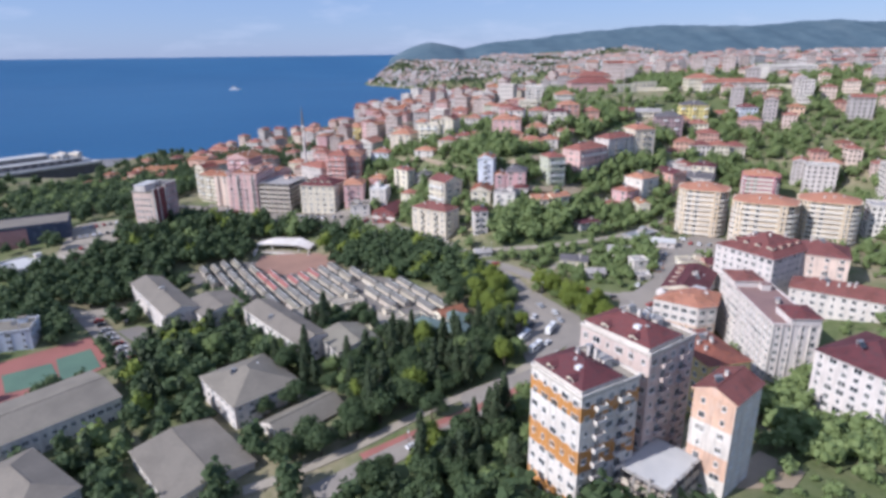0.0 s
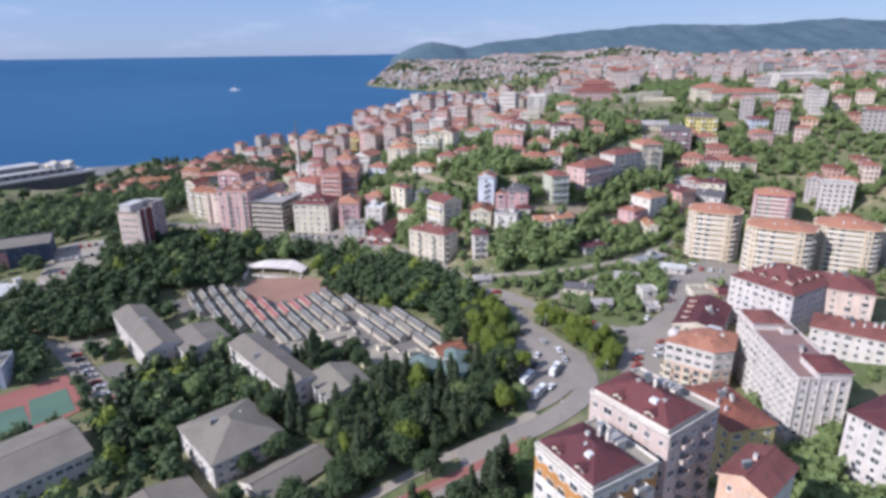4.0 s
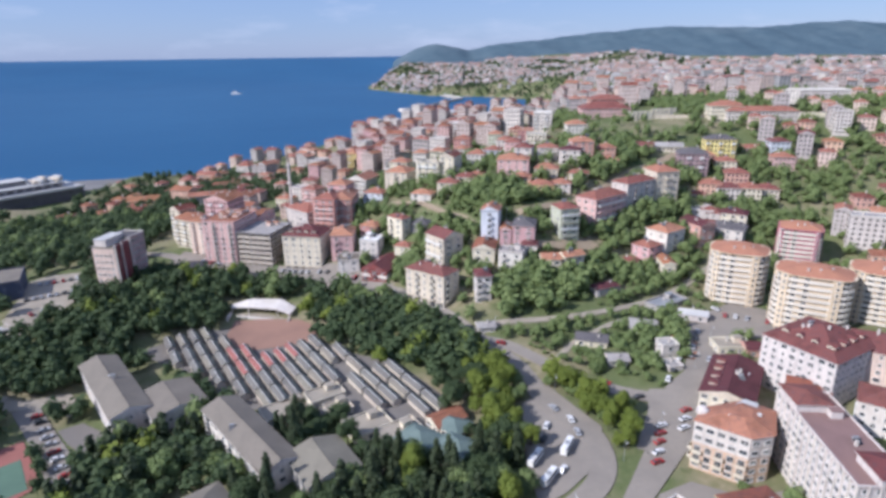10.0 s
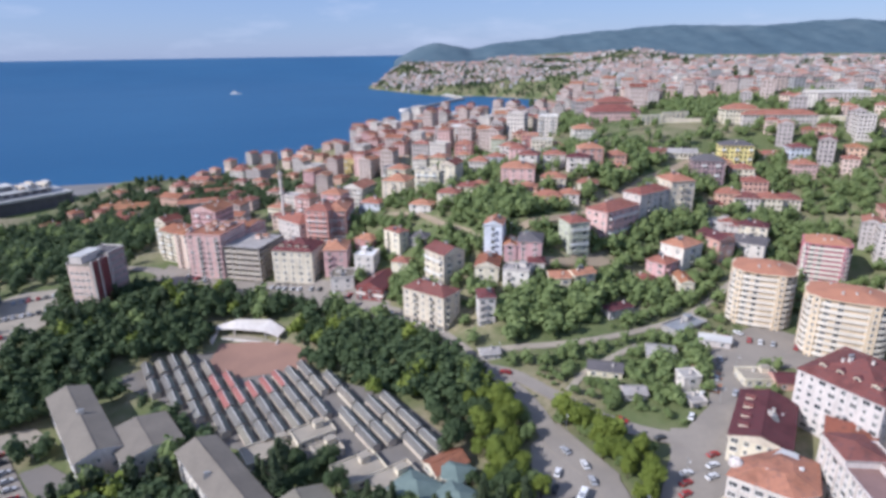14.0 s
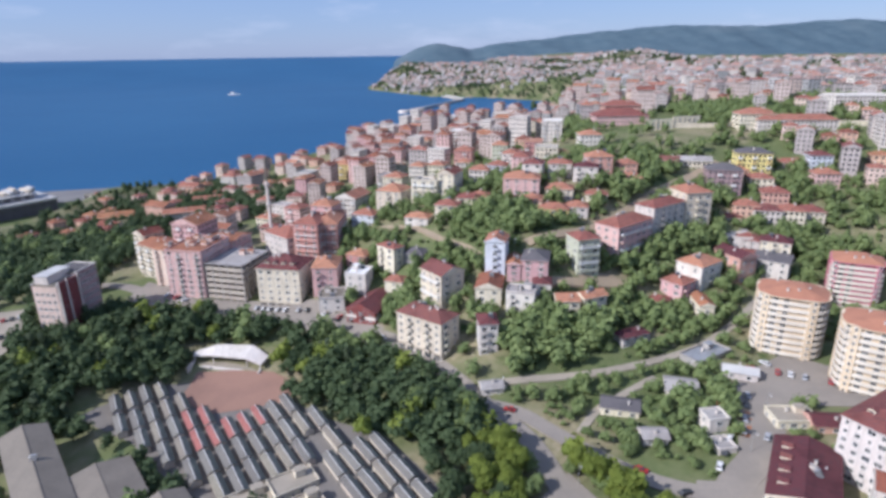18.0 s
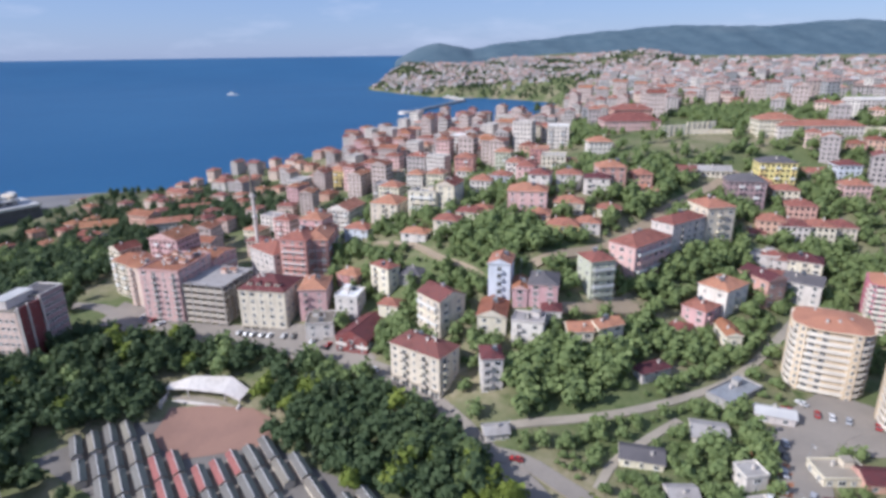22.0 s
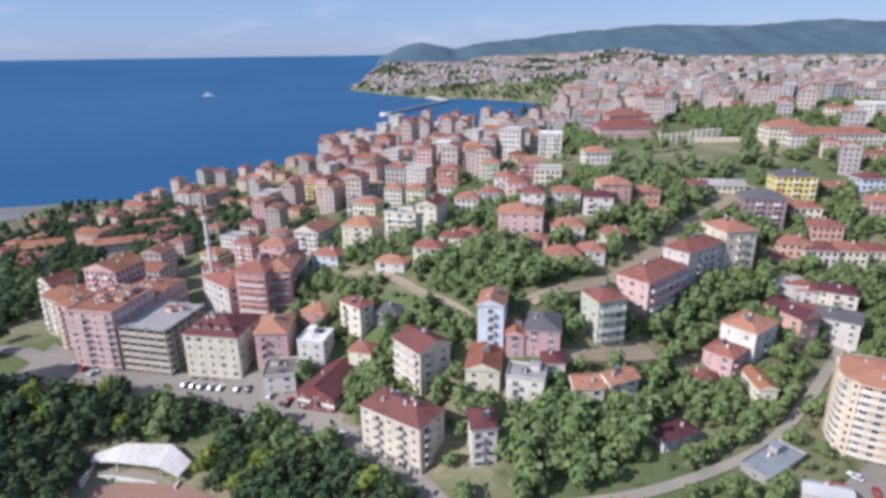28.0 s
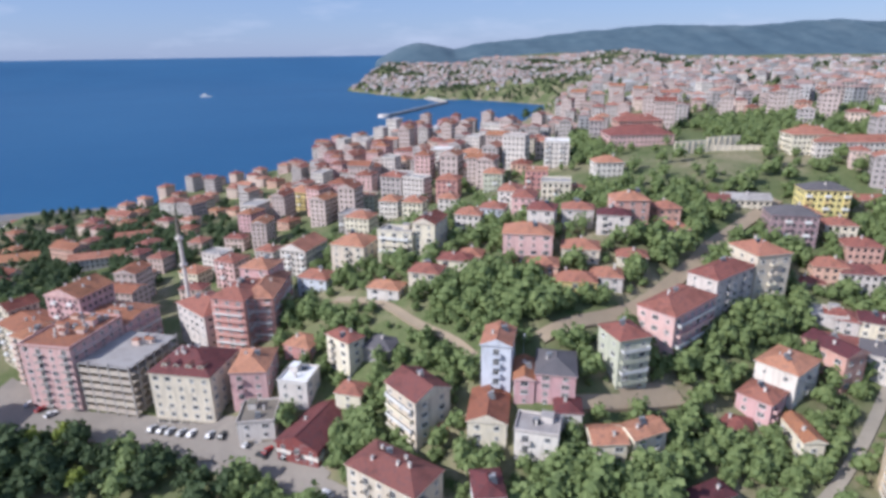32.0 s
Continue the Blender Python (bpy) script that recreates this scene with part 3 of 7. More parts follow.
    for k in range(chim):
        cx, cy = rnd.uniform(-0.25, 0.25) * w, rnd.uniform(-0.25, 0.25) * d
        cz = 0.5 if roof == "flat" else rise * max(0.3, 1 - 2.2 * (abs(cy) / d if w >= d else abs(cx) / w)) + 0.3
        part("chimney", CHIMNEY, rf, m=pose(cx, cy, cz, 0, 0, 0))
    if not far and floors > 2:
        for k in range(1 + int(w > 14)):
            cx, cy = rnd.uniform(-0.3, 0.3) * w, rnd.uniform(-0.15, 0.15) * d
            cz = 0.08 if roof == "flat" else rise * max(0.25, 1 - 2.2 * (abs(cy) / d if w >= d else abs(cx) / w))
            part("satellite_dish" if k else "water_heater", DISH if k else HEATER, rf, m=pose(cx, cy, cz, 0, 0, -yaw + 10))
    rows = []
    for f, (fx, fy, turn, length) in {"s": (0, -d / 2, 0, w), "e": (w / 2, 0, 90, d), "n": (0, d / 2, 180, w), "w": (-w / 2, 0, -90, d)}.items():
        nrm = Matrix.Rotation(radians(yaw + turn), 3, "Z") @ Vector((0, -1, 0))
        if y > -1000 and all(nrm.dot(Vector((x, y - e, 0))) > -0.04 * math.hypot(x, y - e) for e in (0, max(0, min(185, y - 60)))) or f in plain:
            continue
        n = max(1, int((length - 0.8) / gap))
        along = Matrix.Rotation(radians(turn), 4, "Z")
        for k in range(floors):
            z = k * fh
            if far:
                if k:
                    break
                key = ("row", round(length), floors, round(fh, 1))
                if key not in BALCONIES:
                    q = Shape()
                    c = max(1, round((length - 1) / 2.7))
                    for j in range(floors):
                        for i in range(c):
                            u = -length / 2 + 0.5 + (i + 0.5) * (length - 1) / c
                            q.box(u - 0.62, -0.06, j * fh + 0.9, u + 0.62, 0.02, j * fh + 2.25, GLASS, False)
                    BALCONIES[key] = q.mesh("glazing")
                if y < -1000:
                    rows.append((BALCONIES[key], Matrix.Translation((fx, fy, 0)) @ along))
                else:
                    tagged(part("glazing", BALCONIES[key], r, m=Matrix.Translation((fx, fy, 0)) @ along), kind="stuff")
                if name == "apartment_building" and f == "s" and floors > 2 and y > -1000:
                    q = Shape()
                    c = max(1, round((length - 1) / 2.7))
                    for j in range(1, floors):
                        for i in range(c):
                            if (i + int(x)) % 3 != 1:
                                continue
                            u = -length / 2 + 0.5 + (i + 0.5) * (length - 1) / c
                            q.prism([(u - 1.3, -1.1), (u + 1.3, -1.1), (u + 1.3, 0.01), (u - 1.3, 0.01)], j * fh - 0.1, j * fh + 0.95, wall if j % 2 else FRAME)
                    tagged(part("balcony_tier", q, r, m=Matrix.Translation((fx, fy, 0)) @ along), kind="stuff")
                break
            if f in deck and k > 0:
                part("balcony", balcony(length * 0.86, wall if k % 2 else trim, solid), r, m=Matrix.Translation((fx, fy, z)) @ along)
            for i in range(n):
                u = -length / 2 + (i + 0.5) * length / n
                here = Matrix.Translation((fx, fy, z)) @ along @ Matrix.Translation((u, 0, 0))
                if k == 0 and f in shops:
                    part("shopfront", SHOPFRONT, r, m=here)
                elif f in bal and k > 0 and (i % 2 == (1 if n > 2 else 0)):
                    part("balcony_door", DOORWIN, r, m=here @ Matrix.Translation((0, 0, 0.1)))
                    part("balcony", balcony(min(3.0, length / n), wall if solid else CONCRETE, solid), r, m=here)
                else:
                    part("window", (WINDOW, WINDOW, WINDOW_S, WINDOW_L)[rnd.randrange(4)] if step < 4.2 else WINDOW_L, r, m=here @ Matrix.Translation((0, 0, 0.95)))
    if rows:
        q = Shape()
        for me, mw in rows:
            for p in me.polygons:
                q.face([mw @ me.vertices[i].co for i in p.vertices], GLASS)
        tagged(part("glazing", q, r), kind="stuff")
    return r


def frame_building(x, y, w, d, yaw, zb, top, floors, label):
    """Bare concrete frame: slabs on columns round a dark inner block, with some storeys walled in."""
    r = root("unfinished_building", x, y, zb, yaw, label, "building")
    BUILT.append((x, y, w / 2 + 1.2, d / 2 + 1.2, radians(yaw)))
    fh = (top - zb) / floors
    # Slate-dark box stands in for the shade between the open slabs.
    part("core", Shape().box(-w * 0.32, -d * 0.32, -8, w * 0.32, d * 0.32, top - zb, SLATE), r)
    for k in range(floors + 1):
        part("floor_slab", Shape().box(-w / 2, -d / 2, k * fh - 0.35, w / 2, d / 2, k * fh, BLOCKWORK if k < floors else CONCRETE), r)
        if k < floors and k > 0:
            for sx0, sy0, sx1, sy1 in ((-w / 2, -d / 2 + 0.1, w / 2, -d / 2 + 0.25), (-w / 2 + 0.1, -d / 2, -w / 2 + 0.25, d / 2)):
                part("parapet", Shape().box(sx0, sy0, k * fh, sx1, sy1, k * fh + 1.35, BLOCKWORK), r)
    nx, ny = max(2, round(w / 4.5)), max(2, round(d / 4.5))
    for i in range(nx + 1):
        for j in range(ny + 1):
            if i in (0, nx) or j in (0, ny):
                cx, cy = -w / 2 + 0.3 + i * (w - 0.6) / nx, -d / 2 + 0.3 + j * (d - 0.6) / ny
                part("column", Shape().box(cx - 0.25, cy - 0.25, -8, cx + 0.25, cy + 0.25, top - zb + (0.9 if (i + j) % 2 else 0.0), CONCRETE), r)
    part("roof_screed", Shape().box(-w / 2 + 0.6, -d / 2 + 0.6, top - zb, w / 2 - 0.6, d / 2 - 0.6, top - zb + 0.06, PALEDECK if floors < 6 else CONCRETE), r)
    return r


# ------------------------------------------------------------------ trees
def crown_shape(rnd, lumps, clumps, size, mat, core):
    """Crown of leaf clumps set on uneven lumps, with gaps between."""
    s = Shape()
    sl = s.slot(mat)
    for cx, cy, cz, rx, rz in lumps:
        if core:
            n = len(s.v)
            for i in range(3):
                for j in range(6):
                    th, ph = (i + 0.6) / 3 * 2.6, j * 1.0472 + i * 0.5
                    k = 0.72 * rnd.uniform(0.8, 1.1)
                    s.v.append((cx + k * rx * math.sin(th) * math.cos(ph), cy + k * rx * math.sin(th) * math.sin(ph), cz + k * rz * math.cos(th)))
            for i in range(2):
                for j in range(6):
                    a, b = n + i * 6 + j, n + i * 6 + (j + 1) % 6
                    s.f.append((a, a + 6, b + 6, b))
                    s.m.append(sl)
            s.f.append(tuple(n + j for j in range(6)))
            s.m.append(sl)
        for _ in range(clumps):
            dv = Vector((rnd.gauss(0, 1), rnd.gauss(0, 1), rnd.gauss(0.25, 1)))
            dv.normalize()
            k = rnd.uniform(0.72, 1.08)
            c = Vector((cx + dv.x * rx * k, cy + dv.y * rx * k, cz + dv.z * rz * k))
            nrm = (dv + Vector((rnd.gauss(0, 0.45), rnd.gauss(0, 0.45), rnd.gauss(0.2, 0.45)))).normalized()
            t1 = nrm.orthogonal().normalized()
            t1.rotate(Matrix.Rotation(rnd.uniform(0, 6.28), 3, nrm))
            t2 = nrm.cross(t1)
            e = size * rnd.uniform(0.6, 1.3)
            n = len(s.v)
            s.v += [tuple(c + t1 * e * a + t2 * e * b + nrm * e * q) for a, b, q in ((-1, -0.5, -0.15), (0.1, -0.9, 0.1), (1, -0.1, -0.2), (0.5, 0.8, 0.12), (-0.6, 0.7, -0.1))]
            s.f.append((n, n + 1, n + 2, n + 3, n + 4))
            s.m.append(sl)
    return s


def trunk_shape(hgt, r, limbs, rnd):
    s = Shape()
    s.tube(0, 0, -0.6, hgt, r, r * 0.55, 7, BARK)
    for k in range(limbs):
        a = k * 6.2832 / limbs + rnd.uniform(-0.4, 0.4)
        n = len(s.v)
        z, l = hgt * rnd.uniform(0.6, 0.95), hgt * 0.5
        for q, rr in ((0, r * 0.45), (1, r * 0.15)):
            for j in range(4):
                b = j * 1.5708
                s.v.append((math.cos(a) * l * q + rr * math.cos(b), math.sin(a) * l * q + rr * math.sin(b), z + q * l * 0.8))
        for j in range(4):
            s.f.append((n + j, n + (j + 1) % 4, n + 4 + (j + 1) % 4, n + 4 + j))
            s.m.append(0)
    return s


def broad_tree(name, seed, mat, tall, wide, label, count=95):
    rnd = random.Random(seed)
    r = root(name, 0, 0, -500, 0, label, "tree")
    part("trunk", trunk_shape(tall * 0.45, tall * 0.03, 5, rnd), r)
    lumps = [(0, 0, tall * 0.68, wide * 0.34, tall * 0.26)]
    for k in range(6):
        a = k * 1.05 + rnd.uniform(-0.4, 0.4)
        q = rnd.uniform(0.24, 0.34) * wide
        lumps.append((q * math.cos(a), q * math.sin(a), tall * rnd.uniform(0.42, 0.72), wide * rnd.uniform(0.2, 0.28), tall * rnd.uniform(0.16, 0.24)))
    part("crown", crown_shape(rnd, lumps, int(count * 1.5), wide * 0.041, mat, True), r)
    return r


def spire_tree(name, seed, mat, tall, wide, label):
    rnd = random.Random(seed)
    r = root(name, 0, 0, -500, 0, label, "tree")
    part("trunk", trunk_shape(tall * 0.5, tall * 0.02, 3, rnd), r)
    lumps = [(rnd.uniform(-0.1, 0.1) * wide, rnd.uniform(-0.1, 0.1) * wide, tall * (0.14 + 0.115 * k), wide * 0.5 * (1 - (k / 7.6) ** 1.6) * rnd.uniform(0.85, 1.1), tall * 0.13) for k in range(7)]
    part("crown", crown_shape(rnd, lumps, 80, wide * 0.09, mat, True), r)
    return r


TREES = {
    "broad": [broad_tree("broadleaf_tree", 3 + k, SHADELEAF, 9.5 + k, 8.5 + 0.6 * k, "dark green broad-crowned tree growing from the ground") for k in range(3)],
    "garden": [broad_tree("garden_tree", 43 + k, LEAF, 8.0 + k, 7.5 + 0.6 * k, "mid-green rounded garden tree on the hillside", 80) for k in range(3)],
    "lime": [broad_tree("lime_tree", 13 + k, LIME, 11.0 + k, 7.0, "bright yellow-green tree with a rounded crown", 110) for k in range(2)],
    "spire": [spire_tree("cypress_tree", 23 + k, DARKLEAF, 15.0 + 2 * k, 4.8, "dark narrow cypress with a pointed crown") for k in range(2)],
    "bush": [broad_tree("bush", 33 + k, LEAF, 4.0 + k, 5.0, "rounded green garden bush", 60) for k in range(2)],
}
PLANTED = []


def tree(kind, x, y, size=1.0):
    proto = TREES[kind][len(PLANTED) % len(TREES[kind])]
    rnd = random.Random(len(PLANTED))
    PLANTED.append((x, y))
    o = copy_thing(proto, pose(x, y, height(x, y) - 0.15, 0, 0, rnd.uniform(0, 360)))
    o.scale = (size * rnd.uniform(0.9, 1.1), size * rnd.uniform(0.9, 1.1), size * rnd.uniform(0.88, 1.12))
    tagged(o, group={"broad": "park trees", "garden": "garden trees", "lime": "lime trees", "spire": "cypresses", "bush": "garden bushes"}[kind])
    return o


# ------------------------------------------------------------------ ground, sea, roads
def sheet(name, xs, ys, zf, mat):
    gx, gy = np.meshgrid(xs, ys)
    z = zf(gx, gy)
    nx, ny = len(xs), len(ys)
    v = np.stack([gx, gy, z], -1).reshape(-1, 3)
    i = np.arange(nx * ny).reshape(ny, nx)
    f = np.stack([i[:-1, :-1], i[:-1, 1:], i[1:, 1:], i[1:, :-1]], -1).reshape(-1, 4)
    me = bpy.data.meshes.new(name)
    me.from_pydata(v.tolist(), [], f.tolist())
    me.materials.append(mat)
    me.polygons.foreach_set("use_smooth", [True] * len(me.polygons))
    me.update()
    return new(name, me)


def steps(*spans):
    out = []
    for a, b, n in spans:
        out += list(np.linspace(a, b, n, endpoint=False))
    return np.array(out + [spans[-1][1]])


ground = sheet("ground", steps((-4500, -900, 14), (-900, -380, 26), (-380, 330, 178), (330, 900, 30), (900, 4500, 24)),
               steps((-600, 0, 10), (0, 720, 181), (720, 1600, 44), (1600, 4850, 70)), land, GROUND)
tagged(ground, "grassy hillside ground with scrub and dry earth", "ground", kind="structure")


def sea_level(x, y):
    r = np.hypot(x, y - 100)
    return 128 * smooth(2900, 4900, r) ** 1.3


def sea_sheet():
    a = np.radians(np.linspace(-17, 100, 64))
    rr = np.concatenate([np.linspace(300, 2800, 12), np.linspace(2950, 4800, 40)])
    A, R = np.meshgrid(a, rr)
    x, y = -R * np.sin(A), 100 + R * np.cos(A)
    z = sea_level(x, y)
    v = np.stack([x, y, z], -1).reshape(-1, 3)
    i = np.arange(A.size).reshape(A.shape)
    f = np.stack([i[:-1, :-1], i[1:, :-1], i[1:, 1:], i[:-1, 1:]], -1).reshape(-1, 4)
    me = bpy.data.meshes.new("water")
    me.from_pydata(v.tolist(), [], f[:, ::-1].tolist())
    me.materials.append(SEA)
    me.polygons.foreach_set("use_smooth", [True] * len(me.polygons))
    me.update()
    return new("water", me)


tagged(sea_sheet(), "calm deep blue open sea", "sea", kind="structure")


def strip(name, pts, width, mat, label, lift=0.35, cat="road", kind="structure"):
    """A road or path laid over the ground along a line of points."""
    p = [Vector((x, y)) for x, y in pts]
    line = []
    for k in range(len(p) - 1):
        a, b, c, d = p[max(k - 1, 0)], p[k], p[k + 1], p[min(k + 2, len(p) - 1)]
        n = max(2, int((c - b).length / 3))
        for i in range(n):
            t = i / n
            line.append(0.5 * ((2 * b) + (c - a) * t + (2 * a - 5 * b + 4 * c - d) * t * t + (3 * b - a - 3 * c + d) * t ** 3))
    line.append(p[-1])
    PAVED.extend((q.x, q.y, width / 2 + 1.5) for q in line)
    s = Shape()
    rows = []
    for k, q in enumerate(line):
        g = (line[min(k + 1, len(line) - 1)] - line[max(k - 1, 0)]).normalized()
        nrm = Vector((-g.y, g.x))
        row = []
        for u in (-0.5, -0.17, 0.17, 0.5):
            e = q + nrm * width * u
            row.append((e.x, e.y, height(e.x, e.y) + lift))
        zc = sum(v[2] for v in row) / 4
        rows.append([(v[0], v[1], max(v[2], 0.5 * v[2] + 0.5 * zc)) for v in row])
    for a, b in zip(rows, rows[1:]):
        for i in range(3):
            s.face([a[i + 1], a[i], b[i], b[i + 1]], mat)
        s.face([a[0], (a[0][0], a[0][1], a[0][2] - 1.2), (b[0][0], b[0][1], b[0][2] - 1.2), b[0]], mat)
        s.face([b[3], (b[3][0], b[3][1], b[3][2] - 1.2), (a[3][0], a[3][1], a[3][2] - 1.2), a[3]], mat)
    return tagged(new(name, s.mesh(name)), label, cat, kind=kind)


AREAS = []


def inside(outline, x, y):
    hit = False
    for (x0, y0), (x1, y1) in zip(outline, outline[1:] + outline[:1]):
        if (y0 > y) != (y1 > y) and x < (x1 - x0) * (y - y0) / (y1 - y0) + x0:
            hit = not hit
    return hit


def grove(outline, spacing, kind, size):
    """Notes a stand of trees, to be planted once all houses and roads are known."""
    GROVES.append((outline, spacing, kind, size))


def patch(name, outline, mat, label, lift=0.3, cat="pavement", flat=None, kind="structure"):
    """A paved patch over the ground inside an outline, cut into a grid that follows the land."""
    xs, ys = [q[0] for q in outline], [q[1] for q in outline]
    if cat != "ground":
        AREAS.append(outline)
    bm = bmesh.new()
    f = bm.faces.new([bm.verts.new((x, y, 0)) for x, y in outline])
    for axis, lo, hi in ((0, min(xs), max(xs)), (1, min(ys), max(ys))):
        k = lo + 4
        while k < hi:
            co, no = [0, 0, 0], [0, 0, 0]
            co[axis], no[axis] = k, 1
            bmesh.ops.bisect_plane(bm, geom=bm.verts[:] + bm.edges[:] + bm.faces[:], plane_co=co, plane_no=no)
            k += 4
    for v in bm.verts:
        v.co.z = height(v.co.x, v.co.y) + lift
    if f.is_valid and bm.faces[:][0].normal.z < 0:
        bmesh.ops.reverse_faces(bm, faces=bm.faces[:])
    bmesh.ops.recalc_face_normals(bm, faces=bm.faces[:])
    me = bpy.data.meshes.new(name)
    bm.to_mesh(me)
    bm.free()
    me.materials.append(mat)
    return tagged(new(name, me), label, cat, kind=kind)


# far range behind the town
RIDGE_X = [-540, -440, -338, -230, -136, -17, 102, 383, 742, 1058, 1413, 1690, 2090, 2450, 2810, 3100, 3600, 4300]
RIDGE_Z = [-10, 112, 164, 200, 222, 200, 178, 220, 246, 280, 306, 318, 304, 318, 338, 312, 330, 300]


def ridge_height(x, y):
    wob = 0.45 * (7 * np.sin(x / 90.0 + y / 200.0) + 5 * np.sin(x / 41.0 + 1.3) + 8 * np.sin(y / 130.0 + x / 300.0) + 3 * np.sin(x / 17.0))
    spur = (14 * np.sin(x / 150.0 + y / 230.0) * np.sin(x / 97.0 - y / 310.0) + 12 * np.sin(x / 61.0 - y / 140.0 + 1.0) * np.sin(x / 213.0 + y / 95.0) + 5 * np.sin(x / 31.0 + y / 60.0)) * 0.4 * smooth(3600, 3900, y) * (1 - smooth(4300, 4680, y)) * smooth(-350, 300, x)
    return (np.interp(x, RIDGE_X, RIDGE_Z) + wob) * (0.25 + 0.75 * smooth(3600, 4650, y)) * smooth(3450, 3800, y) - 8 + spur


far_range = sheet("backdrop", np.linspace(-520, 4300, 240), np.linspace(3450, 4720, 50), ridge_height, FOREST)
tagged(far_range, "wooded mountain range tinted blue-green as if through haze", "mountain", kind="structure")


# ------------------------------------------------------------------ houses
# ---- the street and the slope above it
house(-9.3, 322.5, 12.6, 23.3, 55, 5, CREAM, 'hip', MAROON, 'cream five-storey apartment building with a maroon roof by the road', top=43.5, bal='ws', shops='w', chim=5, name='apartment_building', cat='apartment building', base=26.9)
house(15.3, 315.2, 7.5, 10.3, 4, 3, WHITE, 'hip', MAROON, 'narrow white house with a maroon roof among trees', top=44, bal='s', base=30.3)
house(-37.3, 353.1, 21.2, 15.1, 68, 3, BRICK, 'gable', MAROON, 'dark red and white house with a maroon roof by the road', top=35, bal='w', bands=((WHITE, 0.35, 0.6),), base=29.1)
frame_building(-111.6, 385.3, 21.5, 26.0, -13.4, 26.0, 47.3, 7, 'unfinished grey concrete frame building with open storeys')
house(-83.6, 376.0, 19.8, 22.5, 80, 6, CREAM, 'hip', MAROON, 'pale cream six-storey apartment building with a maroon roof', top=47, shops='w', chim=5, dormers='w', name='apartment_building', cat='apartment building', base=26.3)
house(-62.7, 376.1, 17.2, 12.2, 92, 4, PINK, 'hip', TILE, 'pink apartment house with an orange tiled roof', top=47, bal='w', name='apartment_building', cat='apartment building', base=32.8)
house(-45.6, 369.6, 11.3, 10.4, 79, 3, WHITE, 'flat', LINE, 'white cube-shaped house with a flat white roof', top=45, base=34.7)
house(-57.3, 359.6, 12.8, 11.8, 96, 2, WHITE, 'flat', GREYROOF, 'low white shop building with a flat grey roof', top=37, shops='w', base=27.5)
house(-47.8, 389.2, 11.0, 10.0, -23, 2, CORAL, 'hip', TILE, 'small brick-red house with an orange hipped roof', base=41.6)
house(-30.4, 378.6, 7.2, 12.1, 48, 3, CREAM, 'hip', TILE, 'cream house with an orange hipped roof in a garden', top=55, bal='w', base=42.1)
house(-17.3, 379.1, 10.0, 10.0, -20, 2, CONCRETE, 'hip', SLATE, 'small house with a grey pyramid roof in a garden', base=45.7)
house(-26.3, 363.3, 9.0, 8.0, -17, 2, CREAM, 'hip', TILE, 'small cream house with an orange roof beside trees', base=37.0)
house(-3.6, 346.8, 13.0, 15.1, 39, 4, CREAM, 'gable', MAROON, 'cream apartment house with a dark red pitched roof and long balconies', top=54, deck='w', name='apartment_building', cat='apartment building', base=36.9)
house(1.3, 344.6, 9.0, 8.0, -20, 1, CREAM, 'hip', TILE, 'low cream cottage with an orange roof', base=39.2)
house(17.7, 341.1, 11.1, 16.7, -9, 2, CREAM, 'gable', BROWN, 'plain house with a broad brown-orange pitched roof', top=50, base=40.1)
house(21.5, 354.6, 9.0, 12.6, -12, 4, BLUE, 'gable', TILE, 'pale blue narrow house with an orange gable roof', top=66, bal='s', base=49.1)
house(38.8, 350.2, 11.6, 15.2, -11, 4, PINK, 'hip', SLATE, 'pale pink house with a dark roof on the slope', top=59, base=48.2)
house(29.1, 350.1, 6.0, 12.8, -7, 3, PINK, 'gable', BROWN, 'unfinished pink house with a patched brown roof', top=57, base=48.5)
house(30.8, 332.0, 12.0, 9.2, -15, 2, WHITE, 'flat', CONCRETE, 'white terraced house with a flat concrete roof deck', top=50, bal='s', base=39.9)
house(40.5, 339.3, 7.5, 8.2, -7, 2, WHITE, 'hip', MAROON, 'small white house with a maroon roof', top=51, base=44.5)
house(50.2, 332.1, 9.5, 8.9, 2, 1, CREAM, 'gable', TILE, 'long low house with an orange tiled roof', top=46, base=39.2)
house(60.8, 333.6, 11.4, 7.5, 23, 1, CREAM, 'gable', TILE, 'low house with a worn orange tiled roof', top=47, base=37.9)
house(61.2, 357.3, 11.0, 11.9, 17, 4, GREEN, 'hip', TILE, 'pale green apartment house with an orange roof on the slope', top=66, deck='s', name='apartment_building', cat='apartment building', base=47.6)
house(84.7, 375.9, 27.3, 13.5, 40, 5, PINK, 'hip', TILE, 'pink five-storey apartment block with white balconies', top=68, deck='s', name='apartment_building', cat='apartment building', base=49.0)
house(107.9, 394.8, 25.6, 11.5, 36, 5, WHITE, 'hip', TILE, 'grey-white apartment block with an orange roof', top=72, bal='s', name='apartment_building', cat='apartment building', base=56.1)
house(127.0, 406.3, 14.6, 16.5, 12, 5, CREAM, 'hip', TILE, 'pale apartment block stepping up the hill with an orange roof', top=76, bal='s', name='apartment_building', cat='apartment building', base=56.3)
house(105.2, 352.9, 11.6, 10.5, 40, 2, PINK, 'hip', TILE, 'pink house with an orange hipped roof in the gardens', top=46, bal='s', base=36.9)
house(95.1, 347.4, 9.0, 8.0, -26, 1, PINK, 'hip', TILE, 'low pink annexe with an orange roof', base=35.9)
house(117.6, 362.2, 16.5, 13.1, 37, 2, WHITE, 'hip', TILE, 'white house with a broad orange roof on the slope', top=52, bal='s', base=39.6)
